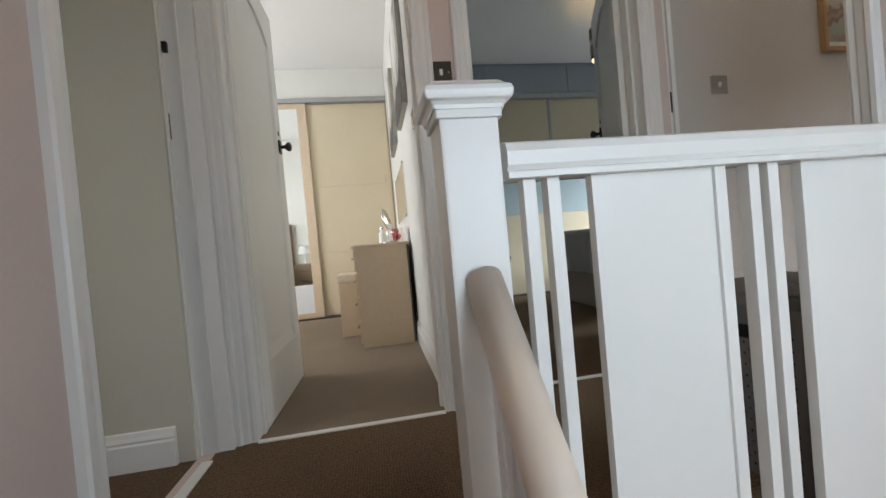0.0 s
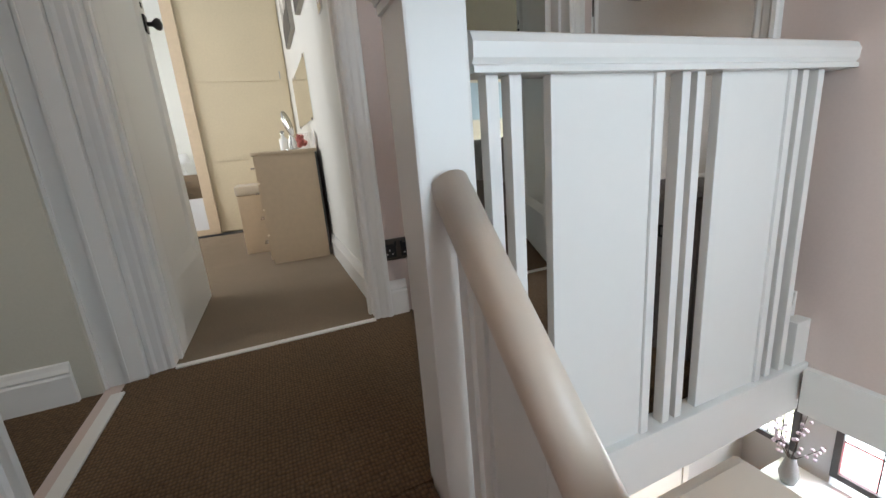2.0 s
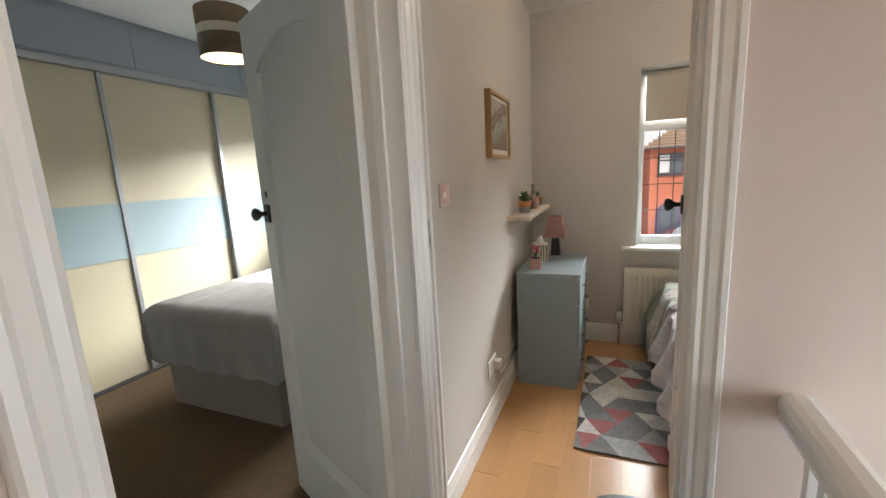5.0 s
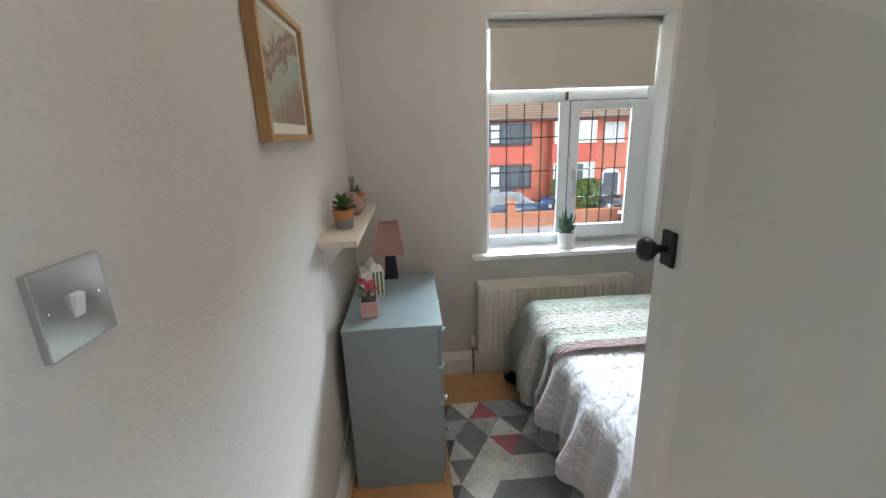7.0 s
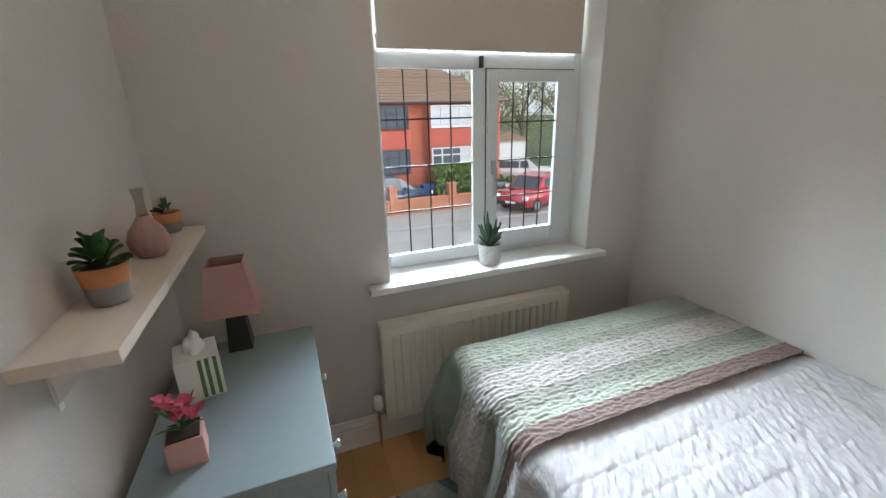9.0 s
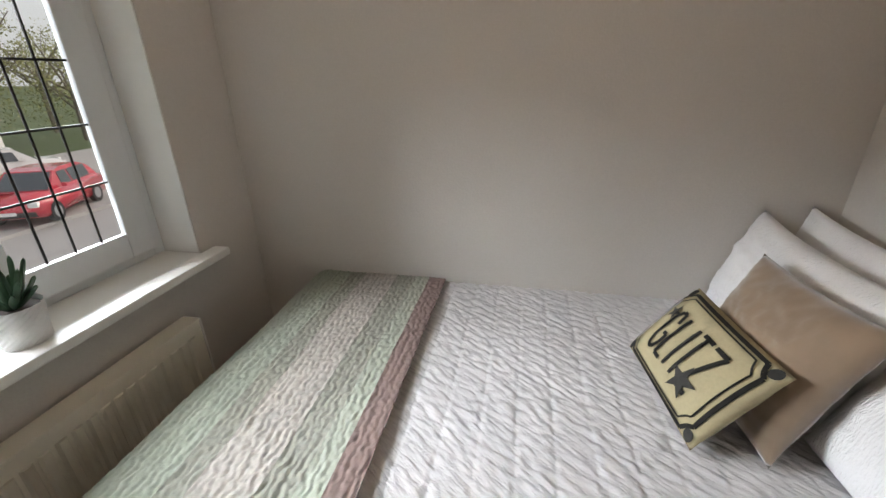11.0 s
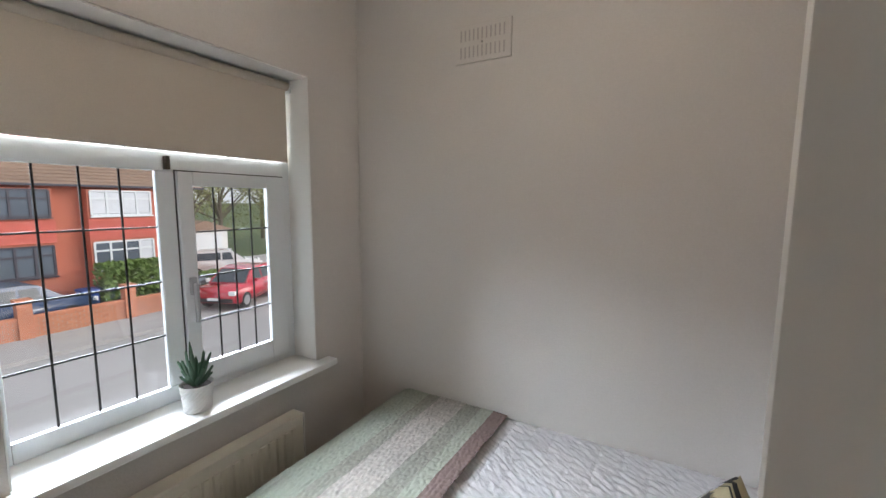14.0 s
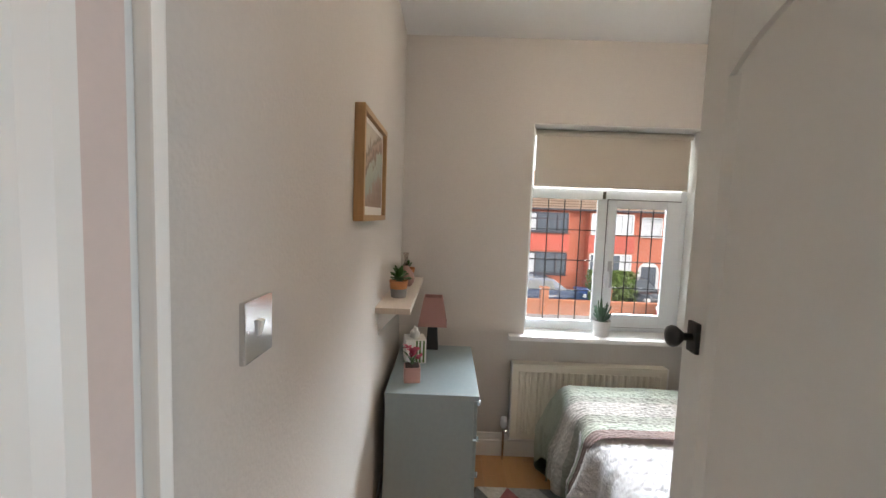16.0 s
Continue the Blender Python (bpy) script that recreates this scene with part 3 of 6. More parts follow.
# ---- box bedroom window ----
def box_window():
    root = thing("window_1", (0, 0, 0), "white plastic casement window with leaded panes, deep reveal and sill", "window", kind="structure")
    y0, y1, z0, z1, x = -1.64, -0.644, 0.767, 2.014, 3.445
    fr = 0.04
    for a in ((y0, y0 + fr, z0, z1), (y1 - fr, y1, z0, z1), (y0 + fr, y1 - fr, z1 - fr, z1), (y0 + fr, y1 - fr, z0, z0 + 0.06), (y0 + fr, y1 - fr, 1.592, 1.66), (-1.156, -1.09, z0 + 0.06, 1.592)):
        part("window_frame", box(B(), x, x + 0.02, a[0], a[1], a[2], a[3], 0.006), UPVC, root)
    # opening sash
    s0, s1, t0, t1 = -1.598, -1.153, z0 + 0.03, 1.593
    sash = part("sash", box(box(box(box(B(), x - 0.018, x + 0.002, s0, s0 + 0.09, t0, t1, 0.005), x - 0.018, x + 0.002, s1 - 0.05, s1, t0, t1, 0.005), x - 0.018, x + 0.002, s0 + 0.09, s1 - 0.05, t1 - 0.05, t1, 0.005), x - 0.018, x + 0.002, s0 + 0.09, s1 - 0.05, t0, t0 + 0.083, 0.005), UPVC, root)
    # thin dark strips draw the shadow line between sash and frame
    for a in ((s0 - 0.005, s0 - 0.0005, t0 - 0.005, t1 + 0.005), (s1 + 0.0005, s1 + 0.005, t0 - 0.005, t1 + 0.005), (s0, s1, t0 - 0.005, t0 - 0.0005), (s0, s1, t1 + 0.0005, t1 + 0.005)):
        part("sash_gap_shade", box(B(), x - 0.003, x + 0.003, *a), DARK_TRACK, sash, "dark strip drawing the gap shadow round the sash")
    bm = box(B(), x - 0.032, x - 0.018, -1.19, -1.168, 1.15, 1.215, 0.004)
    box(bm, x - 0.05, x - 0.034, -1.186, -1.173, 1.05, 1.195, 0.005)
    part("window_handle", bm, ALU, sash, "grey window handle")
    part("knob", box(B(), x - 0.02, x, -1.131, -1.117, 1.597, 1.643, 0.003), BRUSHED, root)
    # panes and leads
    for p0, p1, q0, q1, cols, rows in ((-1.09, y1 - fr, z0 + 0.06, 1.592, 4, 4), (s0 + 0.09, s1 - 0.05, t0 + 0.083, t1 - 0.05, 4, 4), (y0 + fr, -1.12, 1.66, z1 - fr, 4, 1), (-1.12, y1 - fr, 1.66, z1 - fr, 4, 1)):
        xp = x - 0.008 if p0 < -1.1 and q0 < 1.6 else x + 0.01
        pane = part("pane", box(B(), xp, xp + 0.004, p0, p1, q0, q1), CLEAR, root)
        pane.visible_shadow = False
        for i in range(1, cols):
            u = p0 + (p1 - p0) * i / cols
            part("lead", box(B(), xp - 0.004, xp - 0.001, u - 0.003, u + 0.003, q0, q1), LEAD, pane)
        for i in range(1, rows):
            v = q0 + (q1 - q0) * i / rows
            part("lead", box(B(), xp - 0.005, xp - 0.001, p0, p1, v - 0.003, v + 0.003), LEAD, pane)
    part("window_sill", box(B(), 3.3, x + 0.01, -1.641, -0.643, 0.74, 0.766, 0.002), GLOSS_WHITE, root)
    part("window_sill", box(B(), 3.238, 3.299, -1.706, -0.549, 0.74, 0.768, 0.006), GLOSS_WHITE, root)
    for ya, yb in ((-1.641, -1.637), (-0.647, -0.643)):
        part("reveal", box(B(), 3.307, x - 0.001, ya, yb, 0.769, z1 - 0.002), GLOSS_WHITE, root)
    part("reveal", box(B(), 3.307, x - 0.001, -1.636, -0.648, z1 - 0.004, z1), GLOSS_WHITE, root)
    return root


box_window()


def roller_blind():
    root = thing("roller_blind", (3.425, -1.163, 1.672), "beige fabric roller blind pulled partly down over the window", "blind")
    part("fabric", box(B(), -0.002, 0.001, -0.456, 0.477, 0.0, 0.305), BLIND, root)
    part("roller", cyl(B(), (0.0, -0.466, 0.315), (0.0, 0.487, 0.315), 0.018, seg=18), BLIND, root)
    part("bottom_bar", box(B(), -0.005, 0.005, -0.456, 0.477, -0.012, 0.004, 0.002), BLIND, root)
    part("bracket", box(B(), -0.018, 0.018, 0.488, 0.494, 0.285, 0.342), WHITE_PLASTIC, root)
    part("bracket", box(B(), -0.018, 0.018, -0.473, -0.467, 0.285, 0.342), WHITE_PLASTIC, root)
    return root


roller_blind()


RAD_WHITE = mat("cream_radiator_enamel", (0.72, 0.69, 0.6), 0.4, vary=0.02, grain=40, bump=0.04)


def radiator():
    root = thing("radiator", (3.235, -1.03, 0.148), "white ribbed panel radiator under the window", "radiator")
    bm = B()
    w, h = 0.452, 0.45
    box(bm, -0.012, 0.0, -w, w, 0, h, 0.006)
    for i in range(23):
        y = -w + 0.05 + i * (2 * w - 0.1) / 22
        part("rib", prism(B(), [(-0.012, y - 0.014, 0.035), (-0.019, y - 0.008, 0.035), (-0.019, y + 0.008, 0.035), (-0.012, y + 0.014, 0.035)], (0, 0, h - 0.07)), RAD_WHITE, root)
    part("panel", bm, RAD_WHITE, root)
    part("top_grille", box(B(), -0.014, 0.05, -w, w, h, h + 0.01, 0.002), RAD_WHITE, root)
    for s in (-1, 1):
        part("side_cover", box(B(), -0.014, 0.05, s * (w + 0.001), s * (w + 0.006), 0, h + 0.008), GLOSS_WHITE, root)
    bm = cyl(B(), (0.02, w + 0.035, -0.15), (0.02, w + 0.035, 0.06), 0.0075, seg=12)
    cyl(bm, (0.02, w, 0.03), (0.02, w + 0.035, 0.03), 0.009, seg=12)
    part("pipe", bm, CHROME, root)
    part("valve", lathe(B(), [(0.012, 0.05), (0.02, 0.065), (0.021, 0.1), (0.017, 0.115), (0, 0.118)], 18, (0.02, w + 0.035, 0)), WHITE_PLASTIC, root, "white thermostatic valve")
    for y in (-0.3, 0.3):
        part("bracket", box(B(), 0.0, 0.069, y - 0.015, y + 0.015, 0.1, 0.38), GLOSS_WHITE, root)
    return root


radiator()


def chest_of_drawers():
    x0, x1, y0, y1, H = 2.475, 3.10, -0.312, 0.066, 0.74
    root = thing("chest_of_drawers", (x0, y0, -0.001), "grey-blue painted chest of drawers against the wall", "chest of drawers")
    w, d = x1 - x0, y1 - y0
    part("carcass", box(B(), 0.0, w, 0.016, d, 0, H - 0.022, 0.002), SAGE_BLUE, root)
    part("top", box(B(), -0.006, w + 0.006, -0.004, d + 0.002, H - 0.02, H, 0.003), SAGE_BLUE, root)
    for i in range(4):
        z = 0.05 + i * 0.167
        dr = part("drawer", box(B(), 0.012, w - 0.012, 0.0, 0.015, z, z + 0.159, 0.003), SAGE_BLUE, root)
        for kx in (0.16, w - 0.16):
            bm = lathe(B(), [(0.006, 0), (0.006, 0.012), (0.013, 0.017), (0.013, 0.024), (0, 0.026)], 16)
            bmesh.ops.transform(bm, matrix=Matrix.Translation((kx, 0.0, z + 0.085)) @ Matrix.Rotation(radians(90), 4, "X"), verts=bm.verts)
            part("knob", bm, CHROME, dr, "small chrome drawer knob")
    return root


chest_of_drawers()


def wall_shelf():
    root = thing("wall_shelf", (2.445, 0.11, 1.067), "pale wooden wall shelf on white brackets", "shelf")
    part("board", box(B(), 0, 0.83, -0.138, 0, 0, 0.024, 0.002), mat("whitewashed_board", (0.66, 0.58, 0.5), 0.5, vary=0.08, grain=20, stretch=(1, 8, 1)), root)
    for x in (0.09, 0.70):
        bm = box(B(), x - 0.008, x + 0.008, -0.004, 0.0, -0.11, 0)
        box(bm, x - 0.008, x + 0.008, -0.10, 0.0, -0.004, 0)
        prism(bm, [(x - 0.003, -0.09, -0.004), (x - 0.003, 0, -0.004), (x - 0.003, 0, -0.1)], (0.006, 0, 0))
        part("bracket", bm, GLOSS_WHITE, root)
    return root


wall_shelf()

# ---- box bedroom bed ----
BX0, BX1, BY0, BY1, BZ = 1.228, 3.06, -1.95, -0.83, 0.56


def drape(nx, ny, u0, u1, drop_side, drop_end, lift, f, material, seed=0.0, mats=None, thick=0.012):
    """A cloth over the bed from u0 to u1 along it, hanging over the near side, and the end if drop_end."""
    bm = B()
    rad = 0.07
    L = (BY1 - BY0) + drop_side
    M = (u1 - u0) + drop_end
    grid = []
    for i in range(nx + 1):
        s = M * i / nx
        row = []
        for j in range(ny + 1):
            t = L * j / ny
            x, z = u0 + s, BZ + lift
            y = BY0 + t
            flat = BY1 - BY0 - rad * 0.3
            if t > flat:
                k = t - flat
                a = min(k / rad, math.pi / 2)
                y = BY0 + flat + rad * math.sin(a)
                z -= rad * (1 - math.cos(a)) + max(0, k - rad * math.pi / 2)
            if drop_end and x > BX1 - rad:
                k = x - (BX1 - rad)
                a = min(k / rad, math.pi / 2)
                x = BX1 - rad + rad * math.sin(a)
                z -= rad * (1 - math.cos(a)) + max(0, k - rad * math.pi / 2)
            d = f(u0 + s, t)
            hang = max(0.0, min(1.0, (BZ + lift - z) / 0.25))
            y += hang * (0.03 * math.sin(s * 21 + seed) + 0.018 * math.sin(s * 47 + 2 * seed) + 0.05 * hang)
            row.append(bm.verts.new((x, y + d * hang, z + d * (1 - hang))))
        grid.append(row)
    for i in range(nx):
        for j in range(ny):
            fa = bm.faces.new((grid[i][j], grid[i + 1][j], grid[i + 1][j + 1], grid[i][j + 1]))
            fa.smooth = True
            if mats:
                fa.material_index = mats(u0 + M * (i + 0.5) / nx, L * (j + 0.5) / ny)
    bmesh.ops.solidify(bm, geom=bm.faces[:], thickness=-thick)
    return bm


def split(bm, mats, names, name, label, category):
    """One thing whose differently coloured areas are parts of their own."""
    root = thing(name, (0, 0, 0), label, category)
    for i, (m, n) in enumerate(zip(mats, names)):
        c = bm.copy()
        bmesh.ops.delete(c, geom=[f for f in c.faces if f.material_index != i], context="FACES")
        for f in c.faces:
            f.material_index = 0
        part(n, c, m, root)
    bm.free()
    return root


def single_bed():
    root = thing("bed", (0, 0, 0), "bed with a fabric base against the box bedroom wall", "bed")
    part("base", box(B(), BX0, BX1 - 0.02, BY0 + 0.02, BY1 - 0.03, 0.0, 0.28, 0.015), BED_BASE, root)
    part("mattress", box(B(), BX0, BX1 - 0.015, BY0, BY1 - 0.02, 0.281, BZ - 0.004, 0.04), WHITE_COTTON, root)
    return root


single_bed()


def ruched(s, t):
    a, b = s * 0.8 - t * 0.6, t * 0.8 + s * 0.6
    k = 0.0042 * noise.noise(Vector((a * 17, b * 70, 0))) + 0.0036 * noise.noise(Vector((a * 34, b * 125, 5)))
    row = (s - 1.98) % 0.085 - 0.0425
    seam = -0.0022 * math.exp(-(row / 0.006) ** 2)
    pucker = 0.0015 * math.sin(t * 150 + 5 * noise.noise(Vector((s * 9, t * 6, 3)))) * math.exp(-(row / 0.022) ** 2)
    return k + seam + pucker + 0.005 * noise.noise(Vector((s * 2.5, t * 2.5, 9)))


bm = drape(330, 270, BX0 + 0.02, BX1 - 0.4, 0.33, 0.0, 0.004, ruched, RUCHED, 0.4)
tagged(part("bedspread", bm, RUCHED), "white ruched cotton bedspread over the bed", "bedspread")

QUILT = [
    mat("mint_quilt_cotton", (0.54, 0.58, 0.50), 0.95, vary=0.1, grain=120, bump=0.3),
    mat("printed_cream_quilt", (0.67, 0.63, 0.59), 0.95, vary=0.3, grain=70, bump=0.3),
    mat("sage_quilt_print", (0.47, 0.47, 0.41), 0.95, vary=0.22, grain=90, bump=0.3),
    mat("pale_green_quilt", (0.57, 0.60, 0.52), 0.95, vary=0.1, grain=120, bump=0.3),
    mat("dusky_rose_quilt", (0.38, 0.28, 0.26), 0.95, vary=0.14, grain=100, bump=0.3),
]


def stripe(x, t):
    for lim, i in ((2.556, 4), (2.615, 3), (2.692, 2), (2.825, 1), (2.885, 2)):
        if x < lim:
            return i
    return 0


def quilted(s, t):
    ph = (s * 52 + 0.75 * noise.noise(Vector((s * 34, t * 40, 7)))) % 1.0
    q = 0.0028 * (1 - math.exp(-((ph - 0.5) / 0.19) ** 2))
    pucker = 0.0024 * noise.noise(Vector((s * 80, t * 34, 3))) + 0.0022 * noise.noise(Vector((s * 95, t * 80, 8)))
    return q + pucker + 0.007 * noise.noise(Vector((s * 5, t * 5, 2)))


bm = drape(240, 330, 2.49, BX1, 0.42, 0.16, 0.016, quilted, QUILT[0], 1.7, stripe, 0.01)
split(bm, QUILT, ("mint_band", "printed_band", "sage_band", "pale_green_band", "rose_band"), "quilted_throw", "striped mint, cream, sage and rose quilted throw over the bed", "throw")


# ---- rear bedroom ----
def sliding_wardrobe():
    root = thing("sliding_wardrobe", (0, 2.75, 0), "cream fitted wardrobe with a mirrored sliding door", "wardrobe")
    part("top_track", box(B(), -2.59, 0.036, -0.03, 0.06, 2.20, 2.245, 0.003), ALU, root, "grey metal top track")
    part("bulkhead", box(B(), -2.59, 0.036, -0.005, 0.05, 2.247, CEIL - 0.002), REAR_WHITE, root)
    part("bottom_track", box(B(), -2.59, 0.036, -0.012, 0.09, 0.0, 0.014), DARK_TRACK, root, "dark floor track")
    door = part("cream_door", box(B(), -0.86, 0.034, 0.04, 0.06, 0.018, 2.198), CREAM_PANEL, root, "plain cream sliding door")
    for z0, z1 in ((0.03, 0.66), (0.666, 1.34), (1.346, 2.19)):
        part("door_panel", box(B(), -0.80, 0.02, 0.032, 0.0399, z0, z1, 0.002), CREAM_PANEL, door)
    part("finger_pull", box(B(), -0.035, -0.028, 0.028, 0.0318, 1.36, 1.43, 0.001), ALU, door)
    md = part("mirror_door", box(box(box(box(B(), -0.865, -0.775, -0.005, 0.02, 0.018, 2.198, 0.003), -1.70, -1.62, -0.005, 0.02, 0.018, 2.198, 0.003), -1.62, -0.865, -0.005, 0.02, 0.018, 0.07, 0.003), -1.62, -0.865, -0.005, 0.02, 2.15, 2.198, 0.003), CREAM_WOOD, root, "mirrored sliding door in a pale wood frame")
    part("mirror", box(B(), -1.62, -0.865, 0.004, 0.012, 0.07, 2.15), MIRROR, md)
    part("cream_door", box(B(), -2.58, -1.68, 0.04, 0.06, 0.018, 2.198), CREAM_PANEL, root, "plain cream sliding door")
    return root


sliding_wardrobe()


def dressing_table():
    root = thing("dressing_table", (-0.36, 1.235, 0), "cream wood-effect dressing table with drawers against the wall", "dressing table")
    w, d, H = 0.36, 1.15, 0.70
    part("side_panel", box(B(), 0.012, w, 0.0, 0.022, 0, H - 0.02, 0.001), CREAM_WOOD, root)
    part("side_panel", box(B(), 0.012, w, d - 0.022, d, 0, H - 0.02, 0.001), CREAM_WOOD, root)
    part("top", box(B(), -0.012, w + 0.014, -0.008, d + 0.008, H - 0.02, H, 0.003), CREAM_WOOD, root)
    part("pedestal", box(B(), 0.02, w - 0.002, 0.022, 0.40, 0.02, H - 0.021), CREAM_WOOD, root)
    part("modesty_panel", box(B(), w - 0.02, w - 0.002, 0.4, d - 0.022, 0.3, H - 0.021), CREAM_WOOD, root)
    part("dark_back", box(B(), w + 0.001, w + 0.012, 0.0, d, 0.01, H - 0.022), DARK_TRACK, root)
    for i in range(4):
        z = 0.03 + i * 0.163
        dr = part("drawer", box(B(), 0.0, 0.019, 0.01, 0.40, z, z + 0.155, 0.003), CREAM_WOOD, root)
        bm = cyl(B(), (-0.022, 0.16, z + 0.085), (-0.022, 0.25, z + 0.085), 0.005, seg=10)
        cyl(bm, (-0.022, 0.165, z + 0.085), (0.0, 0.165, z + 0.085), 0.004, seg=8)
        cyl(bm, (-0.022, 0.245, z + 0.085), (0.0, 0.245, z + 0.085), 0.004, seg=8)
        part("handle", bm, CHROME, dr, "chrome bar handle")
    return root


dressing_table()


def stool():
    root = thing("dressing_stool", (-0.52, 1.68, 0), "cream box stool with a padded seat beside the dressing table", "stool")
    part("body", box(B(), 0, 0.3, 0, 0.32, 0, 0.42, 0.006), CREAM_WOOD, root)
    part("seat", box(B(), -0.008, 0.308, -0.008, 0.328, 0.421, 0.485, 0.02), mat("cream_vinyl", (0.62, 0.55, 0.45), 0.5, vary=0.04), root, "padded cream seat")
    return root


stool()


# ---- second bedroom ----
def second_wardrobe():
    root = thing("fitted_wardrobe", (0, 2.75, 0), "cream and blue glass sliding wardrobe with grey top cupboards", "wardrobe")
    band = mat("pale_blue_back_painted_glass", (0.40, 0.49, 0.51), 0.14, vary=0.02, bump=0)
    cream = mat("cream_back_painted_glass", (0.58, 0.51, 0.36), 0.5, vary=0.03, bump=0)
    part("top_track", box(B(), 0.152, 3.498, -0.03, 0.07, 2.17, 2.215, 0.003), ALU, root, "grey metal top track")
    part("bottom_track", box(B(), 0.152, 3.498, -0.02, 0.09, 0, 0.016), DARK_TRACK, root)
    part("carcass", box(B(), 0.152, 3.498, 0.072, 0.1, 0.016, CEIL - 0.002), GREY_BLUE, root)
    xs = [0.17, 0.98, 1.85, 2.72, 3.48]
    for i, (a, b) in enumerate(zip(xs, xs[1:])):
        o = 0.0 if i % 2 else 0.03
        door = part("sliding_door", box(B(), a, b, o + 0.008, o + 0.026, 0.02, 2.168), cream, root, "cream glass sliding door with a pale blue band")
        for x in (a, b):
            part("door_edge", box(B(), x - 0.014, x + 0.014, o - 0.006, o + 0.024, 0.02, 2.168, 0.002), ALU, door)
        part("blue_band", box(B(), a + 0.015, b - 0.015, o + 0.002, o + 0.0079, 0.89, 1.285), band, door, "pale blue glass band")
    ys = [0.155, 1.12, 2.075, 3.0, 3.495]
    for a, b in zip(ys, ys[1:]):
        part("top_cupboard_door", box(B(), a + 0.003, b - 0.003, -0.05, -0.031, 2.225, CEIL - 0.04, 0.003), GREY_BLUE, root, "grey-blue flat cupboard door")
    part("top_cupboard", box(B(), 0.153, 3.497, -0.03, 0.071, 2.216, CEIL - 0.003), GREY_BLUE, root)
    return root


second_wardrobe()


def second_bed():
    root = thing("double_bed", (0, 0, 0), "double bed with a taupe upholstered base in the second bedroom", "bed")
    part("base", box(B(), 1.58, 3.42, 1.21, 2.12, 0.0, 0.30, 0.02), BED_BASE, root)
    part("mattress", box(B(), 1.57, 3.42, 1.19, 2.14, 0.301, 0.635, 0.05), WHITE_COTTON, root)
    return root


second_bed()


def second_cover():
    bm = B()
    nx, ny, rad = 90, 90, 0.09
    x0, x1, y0, y1, top, dr = 1.53, 3.4, 1.15, 2.22, 0.67, 0.33
    g = []
    for i in range(nx + 1):
        s = -dr + (x1 - x0 + dr) * i / nx
        row = []
        for j in range(ny + 1):
            t = -dr + (y1 - y0 + 2 * dr) * j / ny
            x, y, z = x0 + s, y0 + t, top

            def fold(k, lim):
                a = min(max(k, 0) / rad, math.pi / 2)
                return rad * math.sin(a), rad * (1 - math.cos(a)) + max(0, k - rad * math.pi / 2)
            kx, ky0, ky1 = rad - s, rad - t, t - (y1 - y0 - rad)
            drop = 0
            if kx > 0:
                o, dz = fold(kx, rad)
                x, drop = x0 + rad - o, max(drop, dz)
            if ky0 > 0:
                o, dz = fold(ky0, rad)
                y, drop = y0 + rad - o, max(drop, dz)
            if ky1 > 0:
                o, dz = fold(ky1, rad)
                y, drop = y1 - rad + o, max(drop, dz)
            h = min(1, drop / 0.2)
            wv = 0.012 * math.sin(t * 34) * h
            row.append(bm.verts.new((x - wv, y + 0.012 * math.sin(s * 30) * h, top - drop + 0.006 * noise.noise(Vector((s * 9, t * 9, 0))) + 0.0015 * math.sin(t * 260))))
        g.append(row)
    for i in range(nx):
        for j in range(ny):
            f = bm.faces.new((g[i][j], g[i + 1][j], g[i + 1][j + 1], g[i][j + 1]))
            f.smooth = True
            f.material_index = 0 if i < nx * 0.42 else 1
    bmesh.ops.solidify(bm, geom=bm.faces[:], thickness=-0.012)
    split(bm, [GREY_THROW, WHITE_COTTON], ("ribbed_throw", "duvet"), "bed_cover", "taupe ribbed throw over a white duvet on the double bed", "bed cover")


second_cover()


def pendant():
    root = thing("ceiling_pendant", (1.83, 1.52, 2.06), "banded taupe and silver drum pendant lamp, lit", "pendant lamp")
    for z0, z1, m in ((0.155, 0.25, mat("taupe_shade", (0.22, 0.16, 0.11), 0.8)), (0.11, 0.155, mat("silver_band", (0.6, 0.58, 0.52), 0.4, metal=0.6)), (0.0, 0.11, mat("dark_bronze_band", (0.12, 0.09, 0.06), 0.35, metal=0.5))):
        part("shade_band", lathe(B(), [(0.14, z0), (0.14, z1), (0.137, z1), (0.137, z0), (0.14, z0)], 40), m, root)
    part("flex", cyl(B(), (0, 0, 0.12), (0, 0, 0.47), 0.004, seg=8), WHITE_PLASTIC, root)
    part("ceiling_rose", cyl(B(), (0, 0, 0.462), (0, 0, 0.488), 0.045, seg=24), WHITE_PLASTIC, root)
    bm = B()
    bmesh.ops.create_uvsphere(bm, u_segments=16, v_segments=10, radius=0.035, matrix=Matrix.Translation((0, 0, 0.09)))
    part("bulb", bm, glow("warm_bulb", (1.0, 0.72, 0.36), 45), root, "glowing warm bulb", True)
    part("diffuser", cyl(B(), (0, 0, 0.006), (0, 0, 0.009), 0.136, seg=40), glow("warm_diffuser", (1.0, 0.78, 0.45), 2.5), root, "lit cream diffuser")
    return root


pendant()


